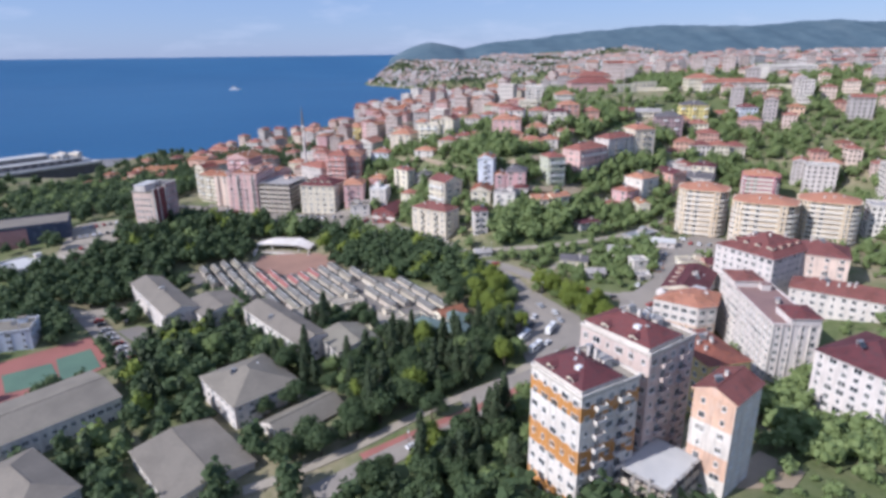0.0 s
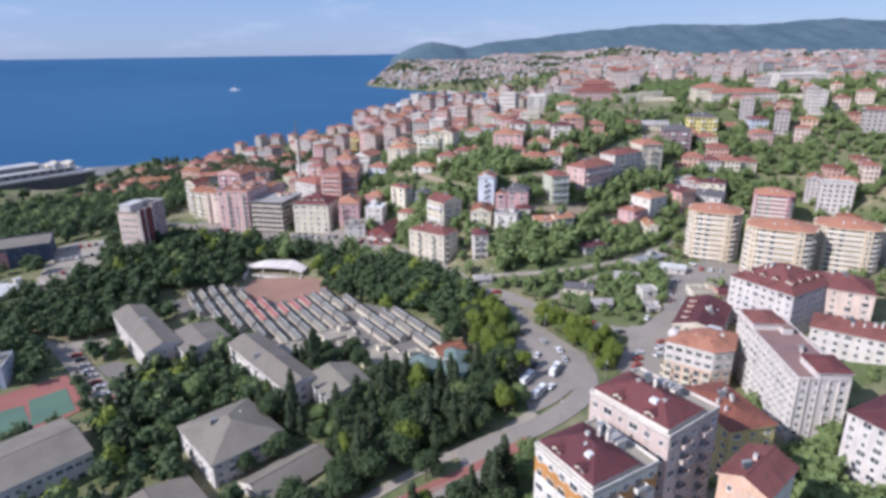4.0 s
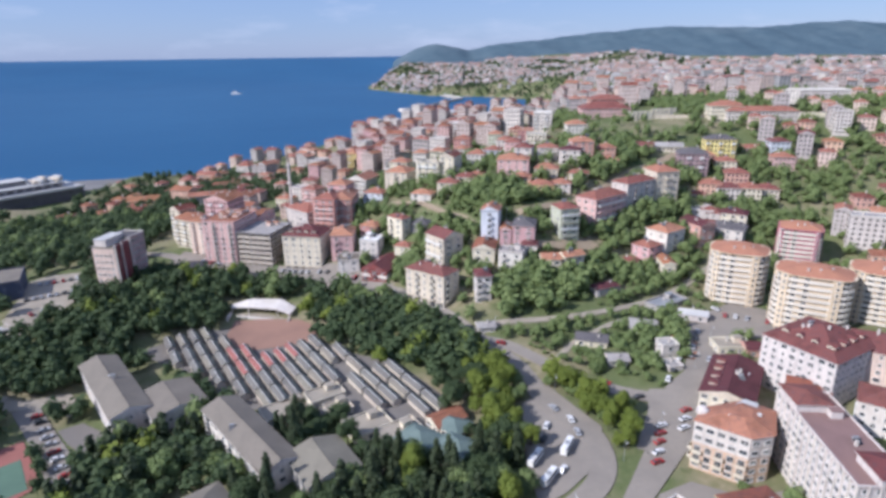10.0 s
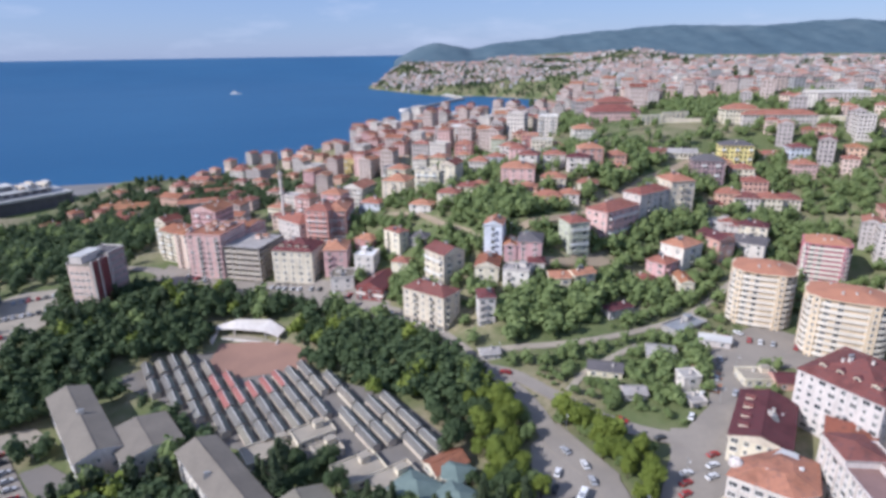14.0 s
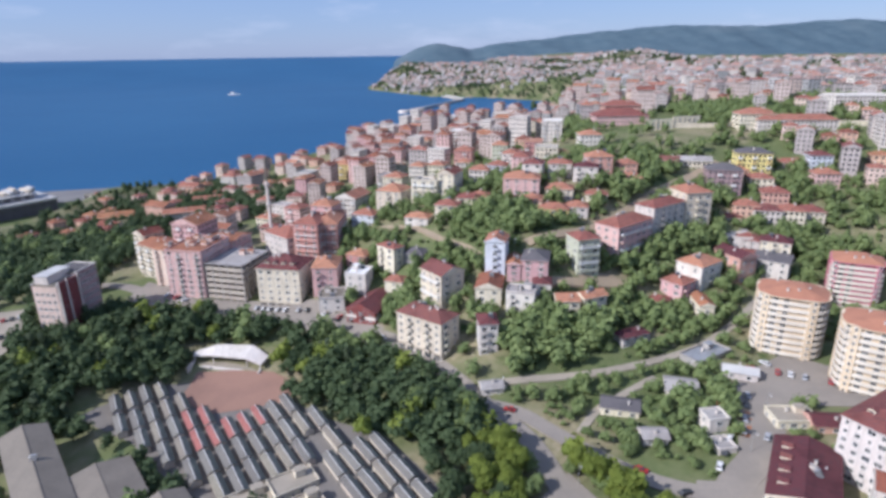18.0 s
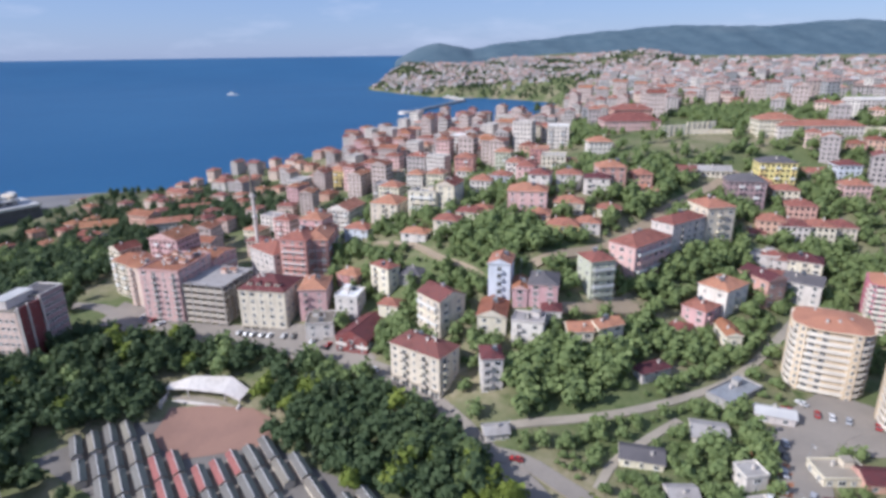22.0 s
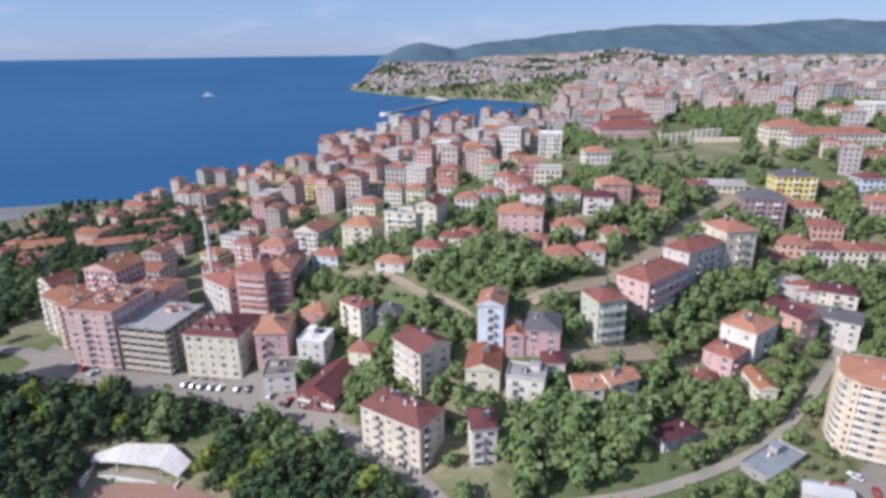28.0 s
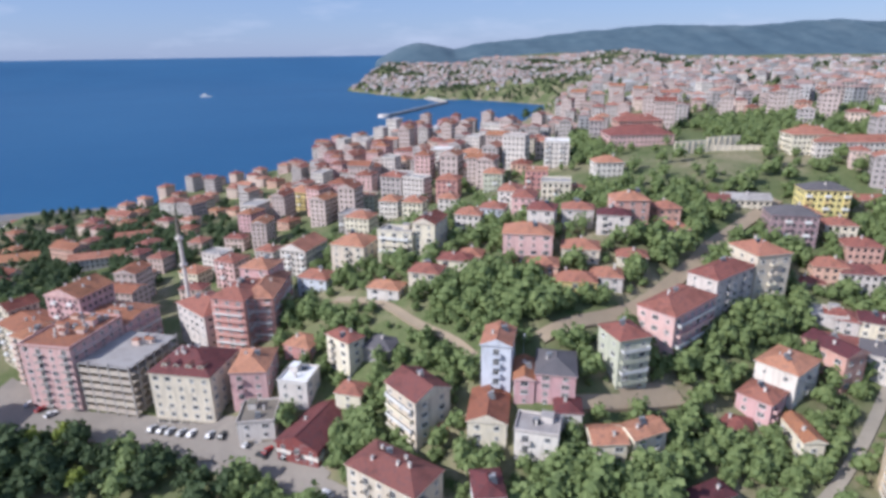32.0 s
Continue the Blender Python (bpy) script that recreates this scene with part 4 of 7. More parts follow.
house(111.7, 340.5, 6.1, 13.5, -2, 1, CREAM, 'gable', BROWN, 'low brown-roofed outbuilding among trees', top=41, base=32.5)
house(137.8, 370.4, 10.0, 16.3, 21, 2, SALMON, 'gable', MAROON, 'long salmon house with a dull red roof', top=53, base=40.5)
house(146.7, 380.9, 13.0, 9.0, -30, 2, WHITE, 'gable', MAROON, 'white house with a dull red pitched roof', base=43.4)
house(157.6, 372.5, 15.0, 12.0, -35, 3, WHITE, 'gable', SLATE, 'white house with a dark grey roof', base=40.4)
house(153.9, 393.8, 13.0, 11.0, -30, 2, WHITE, 'hip', TILE, 'white house with an orange hipped roof', base=47.3)
house(165.8, 387.6, 14.0, 11.0, -30, 3, CREAM, 'hip', MAROON, 'cream house with a red roof', bal='s', base=45.1)
house(75.6, 320.6, 13.6, 6.5, 24, 2, WHITE, 'hip', MAROON, 'white cottage with a maroon roof in a green garden', top=35, base=30.6)
# ---- pink blocks at the end of the street
house(-133.8, 389.6, 20.5, 27.0, -10, 9, PINK, 'flat', BROWN, 'tall dusty pink apartment block with a cluttered brown roof terrace', top=53, deck='e', bal='s', solid=False, chim=6, name='apartment_building', cat='apartment building', base=26.2, trim=PEACH)
house(-127.6, 412.6, 20.0, 19.0, -15, 8, PINK, 'gable', BROWN, 'dusty pink rear apartment block with a brown roof', top=49.5, deck='e', solid=False, rise=2.0, chim=6, name='apartment_building', cat='apartment building', base=29)
house(-147.5, 419.5, 17.0, 18.0, -15, 9, PINK, 'gable', BROWN, 'tall pink block with a steep brown gable roof', top=57.5, chim=5, rise=3.4, name='apartment_building', cat='apartment building', base=29)
house(-164.5, 411.5, 20.0, 17.0, -33, 7, CREAM, 'gable', BROWN, 'cream apartment block with stepped gables', top=46.5, bal='s', chim=3, rise=2.4, name='apartment_building', cat='apartment building', base=27.5)
house(-152.8, 397.2, 12.0, 13.0, -22, 8, PEACH, 'hip', BROWN, 'pale salmon apartment block with small balconies', top=49, bal='s', rise=1.8, chim=3, name='apartment_building', cat='apartment building', base=27)
house(-176.5, 421.5, 10.0, 12.0, -33, 8, CREAM, 'gable', BROWN, 'narrow cream block with a stepped gable', top=50, rise=2.6, chim=1, name='apartment_building', cat='apartment building', base=27)
house(-93.8, 417.1, 15.6, 23.2, 48, 5, WHITE, 'hip', TILE, 'white apartment building with a low orange roof', top=51, bal='s', name='apartment_building', cat='apartment building', base=33.9)
house(-75.8, 409.4, 21.5, 14.4, 75, 8, CORAL, 'hip', TILE, 'tall brick-red apartment block with rows of balconies', top=60.5, deck='ws', solid=False, chim=5, name='apartment_building', cat='apartment building', base=36.3)
house(-68.5, 416.2, 28.5, 13.3, 90, 8, CORAL, 'hip', TILE, 'tall brick-red apartment block beside its twin', top=59.5, deck='ws', solid=False, chim=4, name='apartment_building', cat='apartment building', base=39.2)
house(-72.5, 426.5, 13.0, 13.0, -15, 9, PINK, 'hip', TILE, 'tall pink stair tower block with an orange roof', top=65, chim=2, name='apartment_building', cat='apartment building', base=40)
house(-124.8, 480.0, 12.0, 11.0, -23, 3, CREAM, 'hip', TILE, 'cream house with a pale orange roof', base=34.3)
house(-102.1, 471.9, 12.0, 12.0, -23, 5, PINK, 'hip', TILE, 'pink apartment house with an orange roof', name='apartment_building', cat='apartment building', base=37.3)
house(-117.6, 493.7, 13.0, 10.0, -23, 4, WHITE, 'flat', CONCRETE, 'white flat-roofed house on the hill', base=36.4)
house(-206.0, 531.1, 30.0, 11.0, 22, 3, WHITE, 'gable', TILE, 'long white hall with an orange roof', name='hall', cat='hall', base=25.3)
house(-209.9, 585.0, 24.0, 10.0, 22, 2, CREAM, 'gable', TILE, 'long low building with an orange roof', base=25.3)
house(-234.4, 549.9, 20.0, 12.0, -21, 4, SALMON, 'gable', BROWN, 'salmon building with a brown roof', base=22.7)
house(-277.8, 561.5, 26.0, 14.0, 20, 2, CREAM, 'gable', BROWN, 'low house row with faded red roofs', base=17.0)
house(-269.9, 538.3, 20.0, 12.0, -20, 1, CREAM, 'gable', BROWN, 'low sheds with faded red roofs', base=18.6)
def roof_clutter(x, y, z, yaw, w, d, n, seed):
    """Small sheds, tanks, frames and planters left on a roof terrace, each a thing of its own."""
    rnd_ = random.Random(seed)
    c, q = math.cos(radians(yaw)), math.sin(radians(yaw))
    for k in range(n):
        u, v = rnd_.uniform(-0.42, 0.42) * w, rnd_.uniform(-0.42, 0.42) * d
        r = root(("roof_shed", "water_tank", "pergola")[k % 3], x + u * c - v * q, y + u * q + v * c, z, yaw + rnd_.choice((0, 0, 90)),
                 ("small tiled shed on the roof terrace", "grey water tank on the roof terrace", "bare metal pergola on the roof terrace")[k % 3], ("shed", "tank", "pergola")[k % 3], "roof terrace clutter")
        a, b, t = rnd_.uniform(0.9, 1.8), rnd_.uniform(0.9, 1.6), rnd_.uniform(1.2, 2.3)
        if k % 3 == 0:
            part("body", Shape().box(-a, -b, 0, a, b, t, PEACH), r)
            part("roof", hip_roof(2 * a, 2 * b, 0.7, 0.25, BROWN, k % 2 == 0, PEACH), r, m=pose(0, 0, t))
        elif k % 3 == 1:
            part("tank", Shape().tube(0, 0, 0.4, 0.4 + t, 0.8, 0.8, 10, METAL), r)
            part("stand", Shape().box(-0.7, -0.7, 0, 0.7, 0.7, 0.4, CONCRETE), r)
        else:
            part("frame", Shape().box(-a, -b, t - 0.12, a, -b + 0.12, t, RAILM).box(-a, b - 0.12, t - 0.12, a, b, t, RAILM), r)
            for ux in (-1, 1):
                for uy in (-1, 1):
                    part("post", Shape().box(ux * a - 0.06, uy * (b - 0.06) - 0.06, 0, ux * a + 0.06, uy * (b - 0.06) + 0.06, t - 0.12, RAILM), r)


roof_clutter(-133.8, 389.6, 53.08, -10, 20.5, 27.0, 14, 3)
roof_clutter(-111.6, 385.3, 47.36, -13.4, 18, 22, 4, 6)
# ---- office at the street's end
def office(x, y, w, d, yaw, zb, top):
    """Office block: pale end wall, oxblood stair bay between white fins, mauve long front, stepped grey roof decks."""
    r = root("office_building", x, y, zb, yaw, "pale pink and oxblood office block with grey roof decks", "office building")
    BUILT.append((x, y, w / 2 + 1.2, d / 2 + 1.2, radians(yaw)))
    h, a, b = top - zb, w / 2, d / 2
    cut = -a + w * 0.48
    part("end_wall", Shape().box(-a, -b, -9, cut, b, h - 1.6, PEACH, False), r, "pale pink rendered end wall")
    part("front_wall", Shape().box(cut, -b + 0.5, -9, a, b, h, MAUVE, False), r, "dull mauve long front")
    bay = part("stair_bay", Shape().box(-a + 0.6, -b - 0.5, -9, cut - 0.5, -b - 0.01, h - 0.4, REDSTRIPE), r, "oxblood clad stair bay")
    for u in (-a + 0.2, -a + w * 0.2, cut - 0.4):
        part("fin", Shape().box(u, -b - 1.0, -9, u + 0.55, -b - 0.3, h + 0.5, WHITE), bay, "white vertical fin")
    for x0, x1, z, inset in ((-a, cut, h - 1.6, 0.0), (cut, a, h, 0.5)):
        deck = part("roof_deck", Shape().box(x0 - 0.2, -b - 0.2 + inset, z, x1 + 0.2, b + 0.2, z + 0.3, GREYROOF), r, "grey sheet roof deck")
        for p in ((x0 - 0.2, -b - 0.2 + inset, x1 + 0.2, -b + 0.15 + inset), (x0 - 0.2, b - 0.15, x1 + 0.2, b + 0.2), (x1 - 0.1, -b + 0.15 + inset, x1 + 0.2, b - 0.15)):
            part("parapet", Shape().box(p[0], p[1], z + 0.3, p[2], p[3], z + 1.0, WHITE), deck)
    house_ = part("plant_room", Shape().box(-a + 1.5, -1.0, h - 1.3, cut + 3, b - 0.6, h + 2.4, WHITE), r, "white plant room on the roof")
    part("plant_roof", Shape().box(-a + 1.2, -1.3, h + 2.4, cut + 3.3, b - 0.3, h + 2.6, PALEDECK), house_)
    for k in range(5):
        u = cut + 2.5 + k * (a - cut - 4) / 4.4
        part("roof_ridge", Shape().box(u, -b + 1.2, h + 0.3, u + 1.6, b - 1.2, h + 0.7, SLATE), r, "dark rooflight strip")
    floors = 7
    for k in range(floors):
        z = k * h / floors + 0.8
        for i in range(6):
            part("window", WINDOW_L, r, m=pose(cut + 2.2 + i * (a - cut - 3.6) / 5, -b + 0.5, z))
        if k < floors - 1:
            for i in range(4):
                part("window", WINDOW, r, m=pose(-a, -b + 2.2 + i * (d - 4.2) / 3, z, 0, 0, -90))


office(-180.3, 350.7, 26.0, 12.5, 82.6, 26.5, 51.5)
# ---- upper town
house(-63.5, 465.2, 14.0, 20.0, -20, 5, WHITE, 'gable', TILE, 'tall white block with an orange pitched roof', bal='s', name='apartment_building', cat='apartment building', base=46.1)
house(-88.1, 489.5, 11.0, 10.0, -20, 3, WHITE, 'hip', TILE, 'white house with an orange roof', base=42.2)
house(-50.0, 430.8, 14.0, 11.0, -20, 3, BLUE, 'hip', TILE, 'pale blue house with an orange hipped roof', base=49.3)
house(-34.5, 441.8, 16.0, 16.0, -20, 5, CREAM, 'hip', TILE, 'cream apartment house with a broad orange roof', bal='s', name='apartment_building', cat='apartment building', base=55.2)
house(-39.0, 496.4, 14.0, 12.0, -20, 4, CREAM, 'hip', TILE, 'cream house with a wide orange roof', base=55.0)
house(-17.6, 405.3, 13.0, 9.0, -17, 2, WHITE, 'hip', TILE, 'white bungalow with an orange hipped roof', base=57.1)
house(-1.6, 404.5, 12.0, 10.0, -17, 3, CREAM, 'hip', TILE, 'cream villa with an orange roof', base=61.1)
house(9.8, 413.1, 13.0, 9.0, -14, 2, CREAM, 'hip', TILE, 'low villa with an orange roof', base=65.7)
house(-14.6, 435.2, 16.0, 9.0, -20, 5, CREAM, 'flat', CONCRETE, 'cream apartment block with long open balconies', deck='s', name='apartment_building', cat='apartment building', base=62.1)
house(-0.8, 436.8, 10.0, 16.0, -20, 5, CREAM, 'gable', BROWN, 'tall cream block with a blind end wall', name='apartment_building', cat='apartment building', base=66.1)
house(15.9, 419.1, 10.0, 9.0, -14, 1, CREAM, 'hip', TILE, 'small cream house on the hillside', base=68.3)
house(17.4, 452.6, 12.0, 11.0, -17, 3, WHITE, 'hip', TILE, 'white house with an orange roof', base=70.7)
house(28.2, 454.5, 11.0, 10.0, -17, 3, BLUE, 'hip', TILE, 'grey-blue house with an orange roof', base=72.9)
house(38.5, 414.1, 19.0, 13.0, -10, 4, PINK, 'hip', TILE, 'broad pale pink apartment house with an orange roof', name='apartment_building', cat='apartment building', base=70.5)
house(37.9, 471.0, 10.0, 14.0, -17, 4, WHITE, 'hip', TILE, 'pale pink-white terrace with an orange roof', name='apartment_building', cat='apartment building', base=74.6)
house(42.6, 454.1, 10.0, 14.0, -17, 4, PINK, 'hip', TILE, 'pink terrace house with an orange roof', name='apartment_building', cat='apartment building', base=75.4)
house(47.0, 432.6, 11.0, 12.0, -17, 4, WHITE, 'hip', TILE, 'white terrace house with an orange roof', name='apartment_building', cat='apartment building', base=74.9)
house(42.0, 398.1, 11.0, 10.0, -11, 2, SALMON, 'hip', TILE, 'salmon cottage with an orange roof', base=68.5)
house(52.5, 390.8, 15.0, 10.0, -11, 2, YELLOW, 'hip', TILE, 'yellow house with a broad orange roof', bal='s', base=65.2)
house(65.0, 394.5, 11.0, 10.0, -11, 2, WHITE, 'hip', TILE, 'white house with an orange hipped roof', base=65.2)
house(58.2, 408.7, 14.0, 11.0, -11, 2, CREAM, 'hip', TILE, 'cream house with a large orange roof', base=71.5)
house(77.1, 405.0, 11.0, 9.0, -11, 2, CREAM, 'hip', TILE, 'small house with an orange roof', base=69.0)
house(62.3, 434.6, 13.0, 10.0, -11, 3, WHITE, 'hip', TILE, 'white house with an orange roof', base=77.2)
house(83.6, 434.2, 14.0, 12.0, 0, 4, CORAL, 'hip', TILE, 'coral-red apartment house with an orange roof', name='apartment_building', cat='apartment building', base=78.2)
house(75.0, 425.0, 13.0, 9.0, -15, 3, WHITE, 'hip', MAROON, 'white house with a maroon roof', bal='s', base=77.0)
house(100.5, 436.7, 10.0, 10.0, 0, 3, SALMON, 'hip', TILE, 'salmon house with an orange roof', base=76.6)
house(100.3, 426.7, 12.0, 10.0, 0, 2, CREAM, 'hip', TILE, 'cream house with an orange roof', base=73.2)
house(94.2, 509.6, 15.0, 12.0, 0, 3, WHITE, 'hip', TILE, 'white house with an orange hipped roof on the ridge', base=83.3)
house(133.1, 460.5, 11.0, 9.0, -20, 2, PINK, 'gable', MAROON, 'pink house with a red roof', base=76.7)
house(150.1, 466.1, 20.0, 10.0, -10, 2, CREAM, 'gable', CONCRETE, 'long low pale building', base=75.3)
house(158.9, 443.1, 19.0, 14.0, -12, 5, MAUVE, 'hip', SLATE, 'mauve apartment building with a dark roof', deck='s', name='apartment_building', cat='apartment building', base=65.4)
house(184.0, 462.4, 20.0, 12.0, -10, 5, YELLOW, 'hip', SLATE, 'bright yellow apartment building with a dark roof', name='apartment_building', cat='apartment building', base=71.6)
house(171.7, 458.2, 16.0, 10.0, -12, 2, SALMON, 'hip', TILE, 'low salmon house with an orange roof', base=70.7)
house(181.5, 444.5, 13.0, 11.0, -12, 3, CREAM, 'hip', TILE, 'cream house with an orange roof', base=65.8)
house(183.1, 430.0, 14.0, 11.0, -12, 3, SALMON, 'hip', TILE, 'peach house with an orange roof', bal='s', base=60.7)
house(162.3, 417.6, 13.0, 11.0, -15, 3, SALMON, 'hip', TILE, 'pink-orange house with an orange roof', base=56.5)
house(171.6, 413.6, 14.0, 11.0, -15, 3, WHITE, 'hip', MAROON, 'white house with a dull red roof', bal='s', base=54.7)
house(183.7, 412.5, 14.0, 11.0, -15, 3, CREAM, 'hip', TILE, 'cream house with an orange roof', bal='s', base=54.6)
house(196.2, 415.7, 14.0, 11.0, -15, 2, CREAM, 'hip', TILE, 'cream house with a faded roof', base=56.3)
house(153.6, 413.5, 10.0, 8.0, -15, 1, CREAM, 'hip', TILE, 'small cottage with an orange roof', base=56.4)
house(225.8, 465.7, 13.0, 11.0, -5, 3, BLUE, 'hip', MAROON, 'pale blue house with a pinkish roof', base=75.1)
house(211.8, 469.6, 18.0, 9.0, -8, 1, CREAM, 'gable', TILE, 'low long house with an orange roof', base=76.0)
house(150.0, 394.7, 12.0, 10.0, -20, 2, WHITE, 'flat', CONCRETE, 'white flat-roofed house on the hill', base=48.3)
house(219.4, 446.0, 14.0, 11.0, -5, 3, PINK, 'hip', TILE, 'rose house with an orange roof', base=67.9)
house(59.7, 471.2, 14.0, 12.0, -11, 4, CREAM, 'flat', CONCRETE, 'grey-cream apartment house on the ridge', name='apartment_building', cat='apartment building', base=78.1)
house(55.9, 506.6, 12.0, 11.0, -11, 4, CORAL, 'flat', BROWN, 'dull red apartment house on the ridge', name='apartment_building', cat='apartment building', base=76.8)
house(69.1, 472.6, 11.0, 9.0, -11, 2, CREAM, 'hip', TILE, 'cream house beside the ridge', base=79.8)
house(-44.3, 508.6, 14.0, 12.0, -19, 4, CONCRETE, 'flat', CONCRETE, 'unfinished concrete frame house', name='apartment_building', cat='apartment building', base=53.4)
house(-122.4, 590.4, 18.0, 15.0, -20, 4, CREAM, 'hip', TILE, 'cream house with a wide orange roof', name='apartment_building', cat='apartment building', base=37.2)
house(-201.6, 680.2, 18.0, 16.0, -20, 4, CREAM, 'hip', TILE, 'cream apartment house with an orange roof', name='apartment_building', cat='apartment building', base=21.7)
house(-224.1, 679.3, 16.0, 14.0, -20, 4, WHITE, 'hip', TILE, 'white apartment house with an orange roof', name='apartment_building', cat='apartment building', base=20.6)
house(-256.2, 656.0, 22.0, 12.0, -20, 3, SALMON, 'gable', TILE, 'brick-orange terrace by the shore', name='apartment_building', cat='apartment building', base=18.8)
house(5.3, 646.6, 16.0, 13.0, -13, 6, WHITE, 'flat', LINE, 'tall white apartment block with a flat roof', name='apartment_building', cat='apartment building', base=61.2)
house(27.6, 631.8, 17.0, 12.0, -13, 4, WHITE, 'hip', TILE, 'white apartment house with an orange roof', name='apartment_building', cat='apartment building', base=66.3)
house(35.1, 532.5, 11.0, 12.0, -13, 4, GREEN, 'hip', TILE, 'pale green house with an orange roof', name='apartment_building', cat='apartment building', base=70.6)
house(8.5, 535.1, 13.0, 12.0, -14, 5, CORAL, 'hip', TILE, 'red apartment house with an orange roof', name='apartment_building', cat='apartment building', base=63.7)
house(8.0, 497.8, 10.0, 9.0, -14, 3, WHITE, 'hip', TILE, 'white house with an orange roof', base=67.1)
house(-9.9, 497.3, 11.0, 12.0, -14, 4, CREAM, 'hip', TILE, 'cream house with an orange roof', base=62.9)
house(-24.7, 519.9, 11.0, 12.0, -14, 4, WHITE, 'hip', TILE, 'white house with an orange roof', base=58.1)
house(-24.0, 595.7, 16.0, 14.0, -15, 5, WHITE, 'flat', CONCRETE, 'white apartment block with a grey roof', name='apartment_building', cat='apartment building', base=55.1)
house(-55.7, 652.9, 13.0, 14.0, -16, 6, CREAM, 'hip', TILE, 'tall cream block with an orange roof', name='apartment_building', cat='apartment building', base=47.1)
house(-65.3, 592.1, 13.0, 16.0, -16, 6, PINK, 'hip', BROWN, 'tall rose block with a brown roof', name='apartment_building', cat='apartment building', base=47.6)
house(-42.8, 555.9, 12.0, 10.0, -16, 4, GREEN, 'flat', TILE, 'pale green block with a flat roof', name='apartment_building', cat='apartment building', base=52.7)
house(-95.7, 605.2, 17.0, 16.0, -18, 5, YELLOW, 'hip', TILE, 'pale yellow apartment house with an orange roof', name='apartment_building', cat='apartment building', base=41.9)
house(-113.9, 616.2, 14.0, 14.0, -18, 4, CREAM, 'hip', TILE, 'cream house with an orange roof', name='apartment_building', cat='apartment building', base=38.5)
# ---- towers and blocks on the eastern side
def corner_building():
    """Six-sided corner block: brownish lower storeys with balconies, white upper storeys, low orange hipped roof."""
    plan = [(-13.3, -0.7), (-0.6, -9.6), (6.7, -8.0), (12.9, 4.0), (6.1, 10.0), (-6.9, 6.2)]
    r = root("apartment_building", 88.5, 205.0, 20.9, 0, "white and tan corner building with a low orange roof", "apartment building")
    part("lower_wall", Shape().prism(plan, -6, 9.4, TAN), r, "tan rendered lower storeys")
    part("upper_wall", Shape().prism([(x * 1.01, y * 1.01) for x, y in plan], 9.4, 16.6, WHITE), r, "white rendered upper storeys")
    part("cornice", Shape().prism([(x * 1.035, y * 1.035) for x, y in plan], 16.45, 16.75, FRAME), r)
    s = Shape()
    lo, hi = [(x * 1.06, y * 1.06, 16.75) for x, y in plan], [(x * 0.35, y * 0.35, 19.4) for x, y in plan]
    for k in range(6):
        m = (k + 1) % 6
        s.face([lo[k], lo[m], hi[m], hi[k]], TILE)
    s.face(hi, TILE)
    rf = part("roof", s, r, "worn orange tiled roof")
    part("roof_terrace", Shape().prism([(1.0, 5.5), (7.0, 3.0), (8.6, 6.0), (5.4, 8.6)], 16.8, 18.3, PALEDECK), rf, "pale flat terrace cut into the roof")
    part("dome", Shape().tube(-9.6, 3.4, 16.75, 18.0, 1.9, 1.8, 14, WHITE).tube(-9.6, 3.4, 18.0, 18.9, 1.8, 0.9, 14, WHITE), rf, "white round turret cap")
    for x, y in ((-3.5, -1.0), (2.0, -2.5), (5.5, -1.0)):
        part("skylight", Shape().box(x - 0.5, y - 0.4, 18.0, x + 0.5, y + 0.4, 19.3, FRAME), rf)
    for a, b, n in ((plan[5], plan[0], 3), (plan[0], plan[1], 5), (plan[1], plan[2], 2)):
        dx, dy = b[0] - a[0], b[1] - a[1]
        turn = Matrix.Rotation(math.atan2(dy, dx), 4, "Z")
        for k in range(6):
            z = 0.2 + k * 3.05 if k < 3 else 9.6 + (k - 3) * 3.3
            if k == 5:
                continue
            for i in range(n):
                u = (i + 0.5) / n
                e = 1.012 if k > 2 else 1.0
                here = Matrix.Translation(((a[0] + u * dx) * e, (a[1] + u * dy) * e, z)) @ turn
                if 0 < k < 3 and n > 2:
                    part("balcony_door", DOORWIN, r, m=here @ Matrix.Translation((0, 0, 0.1)))
                    if i % 2 == 0:
                        part("balcony", balcony(2.9, CREAM, True), r, "cream solid balcony", m=here)
                else:
                    part("window", WINDOW_L, r, m=here @ Matrix.Translation((0, 0, 0.95)))
    BUILT.append((88.5, 205.0, 13, 11, 0))


def hotel_ribs():
    """White ribs between the hotel's window columns and its maroon corner roofs."""
    h = bpy.data.objects["hotel"]
    w, d, top = 14.0, 42.7, 21.8
    n = 15
    for k in range(n + 1):
        y = -d / 2 + k * d / n
        part("rib", Shape().box(-w / 2 - 0.35, y - 0.22, -4, -w / 2 + 0.01, y + 0.22, top + 0.4, WHITE), h, "white vertical rib")
    for k in range(6):
        x = -w / 2 + k * w / 5
        part("rib", Shape().box(x - 0.22, -d / 2 - 0.35, -4, x + 0.22, -d / 2 + 0.01, top + 0.4, WHITE), h, "white vertical rib")
    for x, y, a, b in ((2.6, -d / 2 + 5.0, 9.0, 10.5), (-2.0, d / 2 - 5.5, 10.0, 11.0)):
        part("attic_wall", Shape().box(x - a / 2, y - b / 2, top, x + a / 2, y + b / 2, top + 2.4, PALEGREY), h)
        part("attic_roof", hip_roof(a, b, 1.4, 0.5, MAROON, False, PALEGREY), h, "maroon hipped attic roof", m=pose(x, y, top + 2.4))


